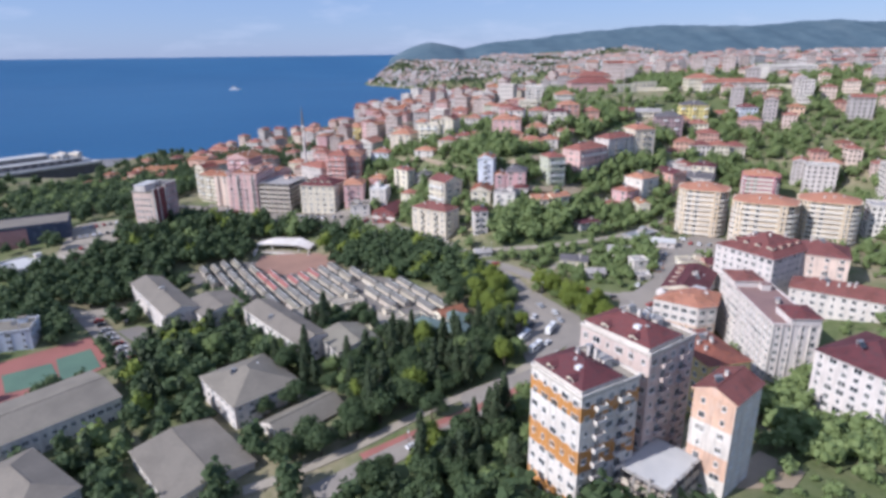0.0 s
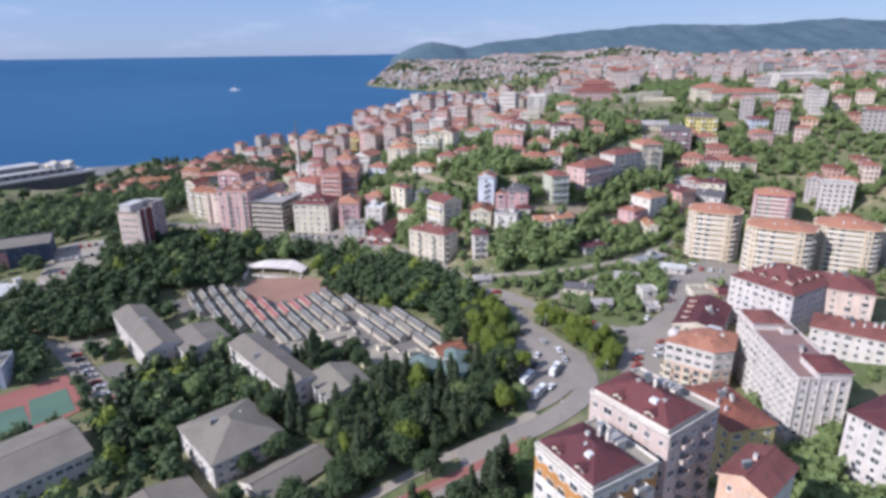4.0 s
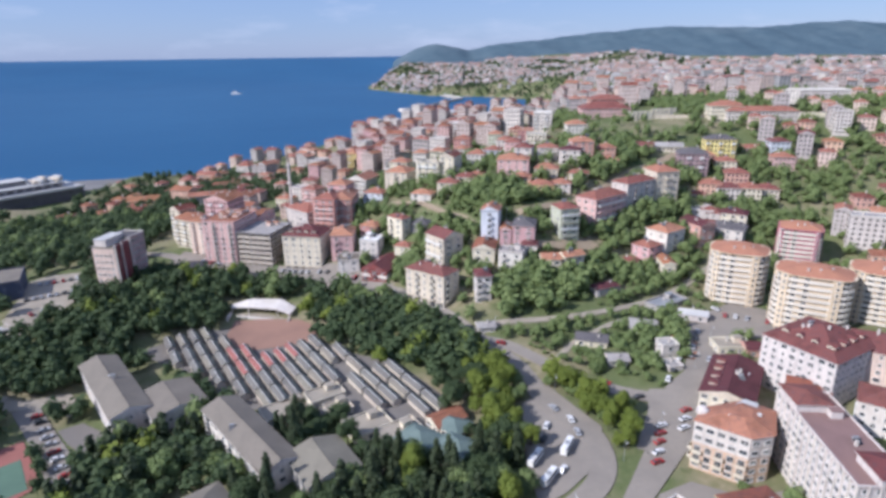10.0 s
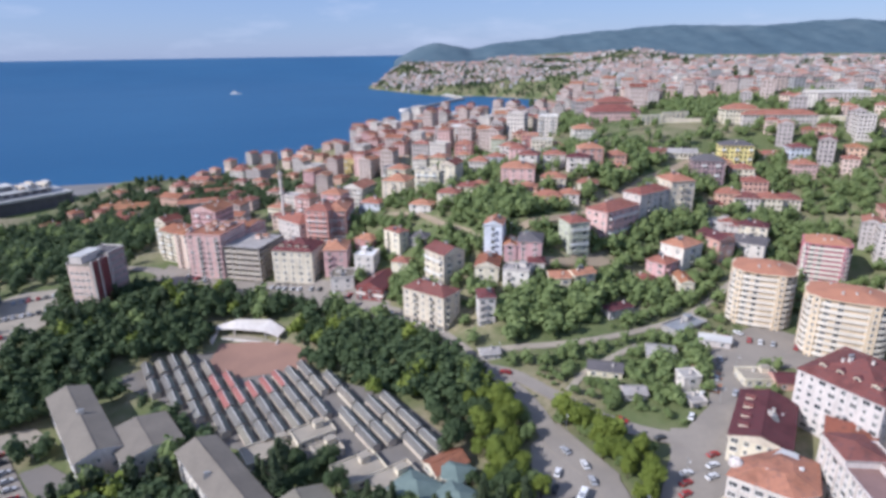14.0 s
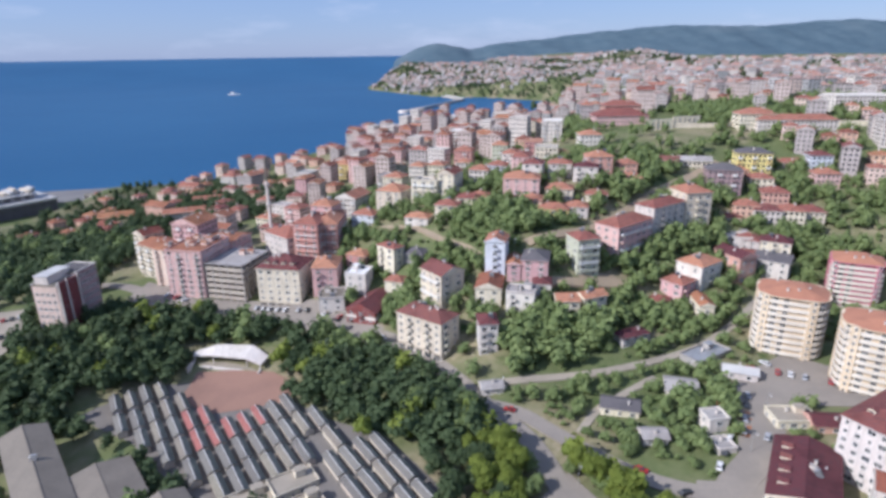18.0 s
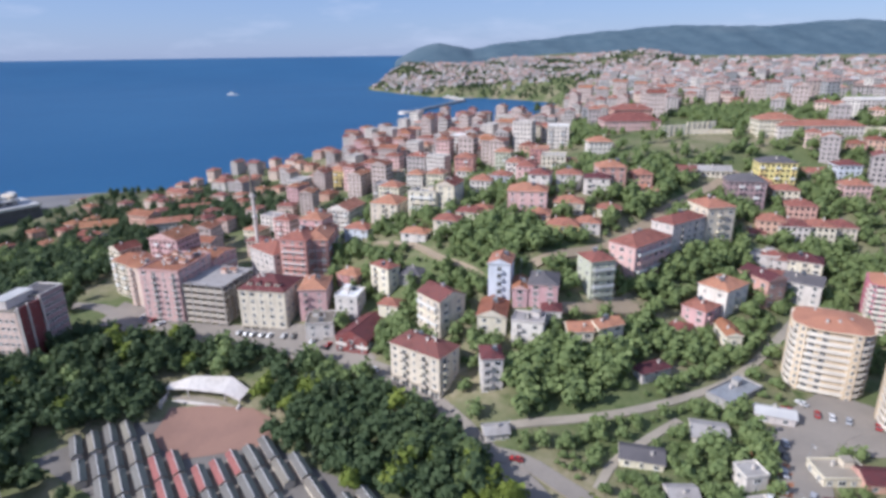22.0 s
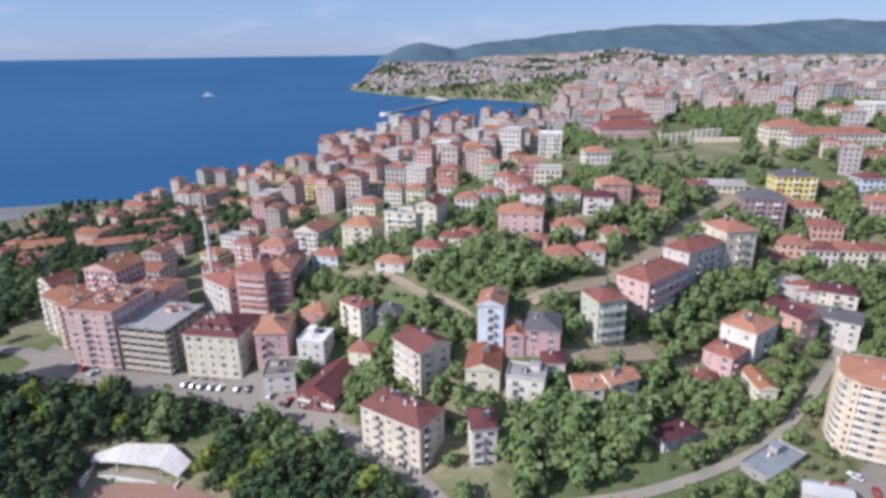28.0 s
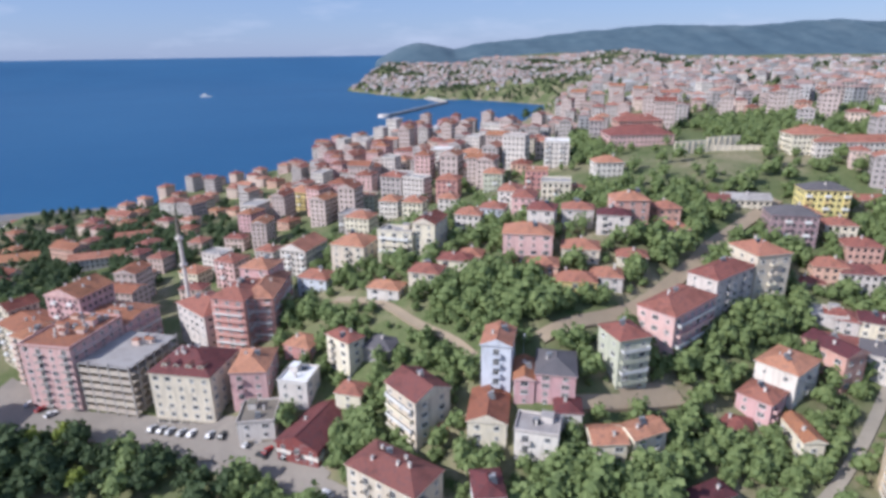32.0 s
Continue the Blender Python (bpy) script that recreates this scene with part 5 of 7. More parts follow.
house(107.7, 188.5, 14.0, 42.7, -4, 8, PALEGREY, 'flat', ROSEROOF, 'large pale grey hotel with a dull brown roof', top=44, name='hotel', cat='hotel', step=2.7, base=22.2)
hotel_ribs()
house(134.5, 243.5, 29.0, 26.0, 31, 7, PALEGREY, 'hip', MAROON, 'pale grey apartment block with a long red roof and dormers', top=45, dormers='sw', step=3.0, chim=4, name='apartment_building', cat='apartment building', base=24.8)
corner_building()
house(102.0, 238.0, 17.0, 30.0, -31, 3, CREAM, 'gable', MAROON, 'low building with a wide maroon roof and cream dormers', rise=2.6, dormers='w', chim=5, top=32.0, name='apartment_building', cat='apartment building', base=23.0)
house(124.8, 231.1, 13.0, 10.0, -30, 3, WHITE, 'gable', BROWN, 'small building with a brown pitched roof', base=24.1)
house(29.6, 118.0, 17.0, 16.5, 31, 8, WHITE, 'terrace', MAROON, 'white and ochre apartment block with a maroon roof and terrace', top=57, step=3.0, rise=3.0, bands=((OCHRE, 0.16, 0.31), (OCHRE, 0.51, 0.66), (OCHRE, 0.85, 0.94)), bal='s', chim=3, name='apartment_building', cat='apartment building', base=18.2)
house(45.4, 132.4, 17.5, 20.5, 36, 9, TAUPE, 'terrace', MAROON, 'tall taupe apartment block with a maroon roof and roof terrace', top=60, bal='s', step=3.0, rise=3.0, chim=4, name='apartment_building', cat='apartment building', base=19.8)
house(75.4, 159.0, 13.6, 21.0, 14, 5, YELLOW, 'hip', BROWN, 'pale yellow house with a long brown-orange roof', top=41.2, rise=1.7, chim=5, name='apartment_building', cat='apartment building', base=21.0)
house(62.3, 118.0, 13.1, 9.4, 41, 7, SALMON, 'gable', MAROON, 'salmon and white apartment house with a maroon roof', top=53, bands=((WHITE, 0.5, 0.74), (WHITE, 0.0, 0.3)), name='apartment_building', cat='apartment building', base=24.3)
salmon = [o for o in bpy.data.objects if o.get("label", "").startswith("salmon and white")][0]
part("end_wall", Shape().box(-13.1 / 2, -9.4 / 2 - 0.05, -3, 13.1 / 2, -9.4 / 2 - 0.005, 28.6, WHITE), salmon, "white rendered end wall")
frame_building(47.1, 113.5, 16.3, 11.9, 43, 21.5, 36.0, 4, 'unfinished pale concrete house with a bare flat roof')
house(118.2, 148.1, 23.9, 19.9, 27, 7, PALEGREY, 'hip', MAROON, 'pale grey apartment block with a dark red roof', top=44, step=3.0, name='apartment_building', cat='apartment building', base=25.0)
house(156.5, 240.5, 21.0, 18.0, -30, 6, PEACH, 'hip', MAROON, 'salmon block with a red roof', name='apartment_building', cat='apartment building', base=26.2)
house(149.9, 210.8, 36.0, 14.0, -35, 4, WHITE, 'hip', MAROON, 'long white block with a red roof and skylights', chim=9, name='apartment_building', cat='apartment building', base=25.4)
# ---- school and market quarter in the valley
house(-71.6, 182.2, 23.7, 26.8, 44, 3, WHITE, 'hip', GREYROOF, 'white square school hall with a grey pyramid roof', top=17.5, rise=4.5, step=3.4, name='school_building', cat='school', chim=0, base=8.6)
house(-49.3, 167.4, 24.2, 13.3, 47, 1, WHITE, 'gable', GREYROOF, 'low white school wing with a grey roof', top=12.5, name='school_building', cat='school', chim=0, base=9.6)
house(-78.1, 147.1, 24.5, 30.7, 45, 1, WHITE, 'gable', GREYROOF, 'low school wing with a wide grey roof', top=12, rise=2.0, name='school_building', cat='school', chim=0, base=7.3)
house(-136.4, 168.8, 38.1, 26.7, 50, 2, WHITE, 'gable', GREYROOF, 'long white school block with tall windows and a grey roof', top=15, rise=2.5, step=2.6, name='school_building', cat='school', chim=0, base=6.5)
house(-119.0, 133.1, 16.4, 29.7, 56, 2, WHITE, 'hip', GREYROOF, 'white school block with a grey hipped roof', top=14, rise=3, name='school_building', cat='school', chim=0, base=6.0)
house(-135.0, 253.6, 14.1, 51.9, 42, 3, WHITE, 'gable', GREYROOF, 'long white workshop wing with a grey roof', top=20, rise=2.5, name='school_building', cat='school', chim=0, base=9.4)
house(-107.9, 246.2, 19.7, 21.4, 41, 2, WHITE, 'gable', GREYROOF, 'white workshop wing with a grey roof', top=19, rise=2.0, name='school_building', cat='school', chim=0, base=10.2)
house(-68.9, 220.0, 13.3, 47.9, 43, 2, WHITE, 'gable', GREYROOF, 'long school wing with a weathered grey roof', top=22, rise=2.5, name='school_building', cat='school', chim=0, base=11.8)
house(-40.1, 206.0, 17.9, 18.6, 35, 2, WHITE, 'gable', GREYROOF, 'short school wing with a weathered grey roof', top=21.5, rise=2.5, name='school_building', cat='school', chim=0, base=13.9)
house(-186.0, 224.7, 16.0, 14.0, 20, 3, BLUE, 'flat', GREYROOF, 'pale grey-blue block among the trees', name='building', cat='building', base=9.4)
house(-61.8, 243.0, 20.0, 10.0, 35, 1, CREAM, 'flat', PAVING, 'low market hall with a pale flat roof', name='market_hall', cat='market hall', chim=0, base=13.7)
house(-41.8, 239.9, 9.0, 8.0, 35, 1, CREAM, 'flat', PAVING, 'low market hall with a pale flat roof', name='market_hall', cat='market hall', chim=0, base=16.0)
house(-29.1, 228.7, 15.0, 12.0, 35, 1, CREAM, 'flat', PAVING, 'low market hall with a pale flat roof', name='market_hall', cat='market hall', chim=0, base=16.6)
house(-16.4, 222.6, 15.0, 13.0, 35, 1, CREAM, 'flat', PAVING, 'low market hall with a pale flat roof', name='market_hall', cat='market hall', chim=0, base=17.0)
house(-49.2, 250.2, 14.0, 9.0, 35, 1, CREAM, 'flat', PAVING, 'low market hall with a pale flat roof', name='market_hall', cat='market hall', chim=0, base=15.3)
house(-1.2, 230.2, 12.0, 8.0, 35, 1, CREAM, 'gable', BROWN, 'low market shed with a rusty roof', name='shed', cat='shed', chim=0, base=18.1)
# ---- halls by the car park
house(-246.0, 331.0, 37.0, 25.0, 30, 4, NAVY, 'flat', GREYROOF, 'large hall with orange cladding and a dark blue end', top=35, name='sports_hall', cat='hall', chim=0, plain='swen', base=20.5)
house(-225.0, 295.5, 25.0, 22.0, 55, 2, WHITE, 'flat', PALEDECK, 'low white glazed pavilion', top=22.5, name='pavilion', cat='pavilion', chim=0, base=16.0)
# ---- low houses by the crossroads
house(86.0, 290.5, 11.0, 10.0, -15, 1, WHITE, 'gable', CONCRETE, 'low white house with a pale grey pitched roof in a garden', rise=1.6, base=25.7)
house(89.0, 268.5, 7.0, 6.5, 10, 2, WHITE, 'flat', CONCRETE, 'small white two-storey house with a terrace', base=24.8)
house(88.0, 258.5, 6.0, 6.5, 10, 1, WHITE, 'flat', CONCRETE, 'small pale house in a garden', base=23.8)
house(61.1, 280.4, 13.0, 8.0, -15, 1, CREAM, 'gable', SLATE, 'low cottage with a dark roof', base=24.1)
house(67.9, 264.0, 8.0, 6.0, 0, 1, WHITE, 'gable', CONCRETE, 'tiny white hut in the gardens', base=23.5)
house(15.9, 292.6, 8.0, 6.0, 10, 1, WHITE, 'gable', CONCRETE, 'small white kiosk with a grey roof by the road', name='kiosk', cat='kiosk', base=24.4)
house(103.5, 312.5, 20.0, 9.0, 33, 1, CONCRETE, 'flat', METAL, 'long low workshop shed with a blue-grey sheet roof at the yard', name='shed', cat='shed', base=27.3)
house(111.2, 299.0, 12.0, 6.0, -20, 1, PALEGREY, 'gable', PALEDECK, 'low grey workshop shed with a pale roof', name='shed', cat='shed', base=27.1)
house(116.4, 271.2, 14.0, 9.0, 0, 1, CREAM, 'flat', PAVING, 'low pale building with a flat roof', base=26.0)
house(127.4, 267.7, 14.0, 8.0, -5, 1, SALMON, 'gable', MAROON, 'low building with a dark red roof', base=26.2)
house(-10.5, 219.5, 12.5, 11.0, -35, 1, CREAM, 'hip', GREENROOF, 'park pavilion with a green sheet roof', name='pavilion', cat='pavilion', chim=0, base=17.4)
house(2.5, 214.0, 12.5, 11.0, -35, 1, CREAM, 'hip', GREENROOF, 'park pavilion with a green sheet roof', name='pavilion', cat='pavilion', chim=0, base=17.8)
house(1.0, 226.5, 11.0, 9.0, -35, 1, CREAM, 'hip', GREENROOF, 'park pavilion with a green sheet roof', name='pavilion', cat='pavilion', chim=0, base=17.8)
# ---- public buildings on the ridge
house(131.0, 577.0, 41.0, 22.0, 0, 4, PINK, 'hip', TILE, 'large rose public building with a wide orange roof', name='public_building', cat='public building', base=86.2)
house(138.0, 600.0, 30.0, 16.0, 0, 5, SALMON, 'hip', TILE, 'raised rear wing with an orange roof', name='public_building', cat='public building', base=89.0)
house(214.0, 530.0, 24.0, 16.0, -6, 4, CREAM, 'hip', TILE, 'pale school building with an orange roof', name='public_building', cat='public building', base=91.0)
house(238.0, 521.0, 52.0, 14.0, -6, 3, WHITE, 'hip', TILE, 'long cream school building with an orange roof', name='public_building', cat='public building', base=90.6)
house(314.0, 578.0, 42.0, 18.0, -10, 6, WHITE, 'flat', LINE, 'large white modern block', name='public_building', cat='public building', base=93.6)
house(64.3, 626.0, 16.0, 14.0, -11, 5, CREAM, 'hip', TILE, 'cream apartment house on the ridge with an orange roof', name='apartment_building', cat='apartment building', base=74.9)
house(69.9, 812.1, 14.0, 14.0, -11, 5, YELLOW, 'hip', TILE, 'yellow apartment house on the ridge', name='apartment_building', cat='apartment building', base=61.4)
house(76.0, 557.8, 15.0, 13.0, -11, 6, WHITE, 'flat', LINE, 'white apartment tower on the ridge', name='apartment_building', cat='apartment building', base=79.0)
# ---- roads
strip('road', [(-38, 131), (-25, 140), (-7, 151), (14, 162), (6, 171), (29, 183), (47, 200), (49, 220), (37, 239), (27, 266), (14, 283), (-4, 307), (-23, 326), (-46, 341)], 8, ASPHALT, 'worn grey asphalt main road winding up the valley', cat='road')
strip('road', [(-34, 331), (-60, 348), (-90, 358), (-122, 364.5), (-150, 371), (-160, 380), (-178, 392), (-205, 398)], 7, ASPHALT, 'street in front of the apartment blocks', cat='road')
strip('road', [(66, 211), (75, 229), (85, 242), (103, 260), (116, 284), (138, 296), (155, 297)], 10, ASPHALT, 'pale road past the corner buildings', cat='road')
strip('road', [(12, 285), (25, 280), (36, 270), (51, 255), (64, 245), (78, 239)], 6, ASPHALT, 'side road below the lime trees', cat='road')
strip('path', [(18, 295), (41, 298), (64, 302), (85, 310), (107, 321), (132, 342), (166, 376)], 3.4, PAVING, 'pale lane climbing past the towers', cat='road')
strip('path', [(-39, 410), (-19, 399), (-5, 384), (8, 371), (17, 358)], 3.2, EARTH, 'pale lane across the hillside', cat='road', lift=0.5)
strip('road', [(36, 364), (49, 371), (75, 384), (99, 404), (118, 425), (144, 450), (168, 471)], 5.5, EARTH, 'dusty road along the hillside', cat='road', lift=0.5)
strip('path', [(44, 343), (59, 346), (80, 353)], 5, EARTH, 'dusty yard track on the slope', cat='road', lift=0.5)
strip('path', [(45, 269), (53, 280), (67, 290), (79, 298)], 3, PAVING, 'narrow garden lane', cat='road')
strip('pavement', [(-27, 145), (-11, 154), (9, 165), (25, 176)], 4, TRACK, 'red strip of pavement beside the road', cat='pavement', lift=0.5)
strip('pavement', [(-59, 135), (-46, 141), (-28, 152), (-8, 166), (15, 179), (28, 190)], 4, PAVING, 'grey embankment walk beside the road', cat='pavement')
# ---- paved places
patch('pavement', [(110, 298), (137, 315), (155, 297), (150, 276), (121, 280), (107, 279), (91, 244), (73, 210), (63, 209), (74, 240), (90, 251)], ASPHALT, 'grey asphalt yard between the towers and the crossroads')
patch('pavement', [(27, 240), (38, 251), (53, 225), (50, 209), (36, 195), (27, 189), (25, 208)], ASPHALT, 'asphalt bus park beside the road')
patch('pavement', [(-146, 292), (-125, 311), (-87, 319), (-48, 286), (-22, 272), (-1, 245), (1, 230), (-24, 218), (-34, 234), (-58, 237), (-83, 249), (-99, 261), (-117, 277)], MARKETPAVE, 'grey paving of the market ground')
patch('plaza', [(-110, 303), (-110, 321), (-96, 322), (-76, 318), (-62, 308), (-64, 297), (-80, 294), (-94, 292)], REDPAVE, 'reddish paving of the open-air stage', lift=0.45)
patch('car_park', [(-219, 309), (-226, 330), (-238, 352), (-232, 362), (-211, 366), (-193, 330), (-203, 292), (-210, 292)], PAVING, 'pale car park beside the halls')
patch('pavement', [(-168, 366), (-168, 398), (-150, 388), (-125, 374.5), (-97, 371), (-70, 366), (-48, 356), (-30, 338), (-36, 331), (-60, 341), (-90, 353.5), (-121, 361), (-148, 363)], ASPHALT, 'worn grey street in front of the apartment blocks', cat='road')
patch('pavement', [(75, 245), (84, 244), (88, 235), (76, 210), (58, 188), (50, 189), (65, 214)], ASPHALT, 'pale asphalt road beside the corner building', lift=0.42)
patch('car_park', [(-174, 247), (-167, 253), (-139, 227), (-119, 204), (-130, 204), (-153, 228)], ASPHALT, 'small asphalt car park under the trees')
patch('pavement', [(103, 255), (90, 245), (72, 211), (85, 210), (100, 234)], ASPHALT, 'grey asphalt forecourt of the corner building', lift=0.36)
patch('sports_court', [(-155, 172), (-178, 191), (-182, 209), (-159, 232), (-137, 209), (-148, 191)], TRACK, 'red sports court surface', cat='sports court')
patch('court_field', [(-165, 188), (-175, 200), (-162, 210), (-150, 197)], COURTG, 'green painted court field', lift=0.4, cat='sports court')
patch('court_field', [(-150, 197), (-162, 213), (-153, 222), (-140, 207)], COURTG, 'green painted court field', lift=0.4, cat='sports court')
patch('pavement', [(55, 178), (62, 192), (73, 197), (86, 190), (98, 192), (97, 170), (84, 172), (78, 174)], ASPHALT, 'asphalt yard between the corner building and the hotel', lift=0.6)
patch('pavement', [(-194, 250), (-192, 257), (-174, 254), (-160, 262), (-147, 254), (-150, 246), (-164, 252), (-176, 247)], PAVING, 'pale concrete lane between the school wings', lift=0.34)
patch('pavement', [(-150, 238), (-143, 243), (-130, 236), (-126, 228), (-131, 224), (-141, 230)], MARKETPAVE, 'grey concrete school yard', lift=0.38)
patch('bare_ground', [(97, 286), (103, 284), (106, 272), (103, 260), (95, 264), (93, 274)], RUST, 'rust-red bare earth bank', cat='ground')
patch('bare_ground', [(67, 120), (79, 130), (85, 120), (79, 114), (66, 114)], EARTH, 'dry pale earth on the slope', cat='ground')
patch('bare_ground', [(58, 351), (75, 357), (81, 351), (60, 345)], EARTH, 'dusty bare terrace on the slope', cat='ground')
# ---- groves
grove([(-206, 244), (-211, 275), (-196, 294), (-150, 314), (-115, 326), (-111, 301), (-148, 300), (-159, 278), (-153, 254), (-169, 236), (-195, 227)], 6.5, 'broad', 1.0)
grove([(-192, 322), (-182, 336), (-166, 362), (-148, 361), (-121, 359), (-90, 351.5), (-60, 339), (-35, 318), (-36, 284), (-58, 307), (-74, 322), (-80, 334), (-100, 338), (-116, 334), (-116, 326), (-148, 308), (-169, 288)], 5.4, 'park', 1.0)
grove([(-60, 296), (-50, 330), (-27, 325), (-5, 304), (14, 285), (11, 265), (0, 258), (-22, 272), (-48, 286)], 5.4, 'park', 1.0)
grove([(-144, 223), (-126, 236), (-99, 248), (-76, 214), (-62, 203), (-52, 201), (-47, 175), (-58, 186), (-88, 216), (-99, 201), (-92, 180), (-107, 168)], 6.0, 'mix', 1.0)
grove([(-55, 203), (-37, 215), (4, 212), (26, 211), (20, 191), (3, 177), (-12, 170), (-27, 158), (-35, 151), (-36, 179)], 5.5, 'mix', 1.0)
grove([(-107, 137), (-115, 157), (-107, 168), (-95, 148), (-88, 132)], 6.0, 'mix', 1.0)
grove([(-80, 147), (-68, 156), (-59, 157), (-32, 154), (-33, 143), (-53, 141), (-72, 134)], 5.5, 'broad', 0.8)
grove([(-16, 134), (-4, 147), (17, 155), (24, 142), (41, 128), (38, 112), (-14, 113)], 6.0, 'mix', 1.0)
grove([(8, 92), (10, 112), (20, 114), (30, 104), (44, 100), (54, 96), (40, 86), (20, 84)], 4.6, 'broad', 1.25)
grove([(6, 278), (21, 268), (24, 240), (28, 216), (21, 210), (13, 217), (8, 241)], 5.2, 'lime', 0.95)
grove([(-31, 272), (-14, 281), (-8, 266), (-23, 257)], 6.5, 'lime', 1.0)
grove([(33, 263), (51, 255), (63, 229), (64, 208), (51, 202), (45, 235), (31, 249)], 6.0, 'lime', 0.95)
grove([(43, 249), (55, 241), (63, 217), (65, 210), (51, 210), (49, 230)], 6.0, 'lime', 0.8)
grove([(19, 315), (37, 325), (65, 327), (71, 315), (48, 303), (22, 300)], 5.5, 'broad', 1.05)
grove([(22, 316), (41, 332), (70, 339), (77, 328), (66, 316), (23, 308)], 5.5, 'broad', 1.05)
grove([(39, 322), (50, 330), (73, 338), (96, 342), (113, 354), (144, 376), (149, 371), (131, 347), (106, 334), (88, 324), (53, 315), (37, 314)], 6.5, 'broad', 0.85)
grove([(-3, 382), (-1, 402), (20, 402), (40, 389), (48, 376), (35, 366), (20, 375)], 5.5, 'broad', 1.05)
grove([(-26, 383), (-13, 379), (15, 366), (17, 355), (7, 352), (-12, 368)], 6.0, 'broad', 0.8)
grove([(-28, 360), (-14, 358), (-11, 343), (3, 342), (16, 338), (23, 329), (6, 320), (-0, 340), (-25, 339), (-33, 330)], 6.0, 'broad', 0.9)
grove([(46, 354), (45, 361), (55, 363), (55, 352), (46, 346)], 5.5, 'broad', 0.9)
grove([(70, 359), (72, 373), (99, 380), (126, 393), (139, 391), (108, 370), (82, 355)], 6.0, 'broad', 0.95)
grove([(129, 399), (148, 428), (161, 424), (152, 398), (139, 391)], 6.0, 'broad', 0.95)
grove([(55, 390), (77, 394), (109, 420), (126, 438), (97, 429), (81, 406), (62, 395)], 5.5, 'broad', 0.95)
grove([(102, 493), (118, 538), (154, 505), (187, 498), (181, 486), (142, 474), (127, 442), (95, 410), (109, 447)], 8.5, 'broad', 0.9)
grove([(185, 439), (214, 461), (228, 453), (213, 428), (198, 434)], 7, 'broad', 1.0)
grove([(208, 489), (235, 532), (264, 509), (244, 479)], 8, 'broad', 1.0)
grove([(-63, 409), (-49, 413), (-28, 399), (-36, 396)], 5.5, 'broad', 0.9)
grove([(-244, 574), (-213, 641), (-163, 553), (-108, 560), (-106, 513), (-155, 510), (-161, 487)], 8, 'broad', 1.0)
grove([(-340, 430), (-342, 500), (-262, 512), (-190, 470), (-205, 412), (-263, 379)], 7.5, 'mixed_wood', 1.0)
grove([(96, 162), (118, 173), (117, 138), (105, 121), (99, 131), (88, 143)], 6, 'bush', 1.2)
grove([(93, 161), (110, 166), (117, 142), (103, 120), (84, 122), (83, 139)], 5.0, 'garden', 0.85)
grove([(84, 272), (97, 262), (102, 286), (90, 300), (76, 294)], 5.0, 'garden', 0.8)
grove([(24, 285), (51, 295), (87, 302), (90, 289), (82, 257), (70, 250), (55, 257), (37, 276)], 6.5, 'bush', 1.0)
grove([(83, 542), (97, 509), (123, 599), (113, 694)], 7, 'broad', 0.9)
grove([(-69, 458), (-44, 443), (-10, 399), (-28, 402)], 7, 'bush', 1.0)
grove([(67, 320), (88, 323), (114, 334), (98, 323), (84, 315)], 6, 'bush', 1.0)
grove([(-171, 285), (-162, 292), (-149, 289), (-119, 308), (-103, 286), (-99, 248), (-122, 288)], 7, 'spire', 1.0)
grove([(-134, 232), (-125, 252), (-108, 244), (-90, 208), (-104, 203), (-118, 208)], 6.5, 'spire', 1.0)
grove([(-64, 231), (-56, 240), (-44, 201), (-52, 201)], 6, 'spire', 1.0)
# ---- sites


def free_spot(x, y, r):
    for bx, by, hw, hd, a in BUILT:
        dx, dy = x - bx, y - by
        if abs(dx) > 40 or abs(dy) > 40:
            continue
        u, v = dx * math.cos(a) + dy * math.sin(a), -dx * math.sin(a) + dy * math.cos(a)
        if abs(u) < hw + r and abs(v) < hd + r:
            return False
    return True


# ------------------------------------------------------------------ round-fronted towers
def rounded(w, d, k=20, power=3.2):
    out = []
    for i in range(k):
        a = 6.2832 * i / k
        c, s = math.cos(a), math.sin(a)
        out.append((w / 2 * math.copysign(abs(c) ** (2 / power), c), d / 2 * math.copysign(abs(s) ** (2 / power), s)))
    return out


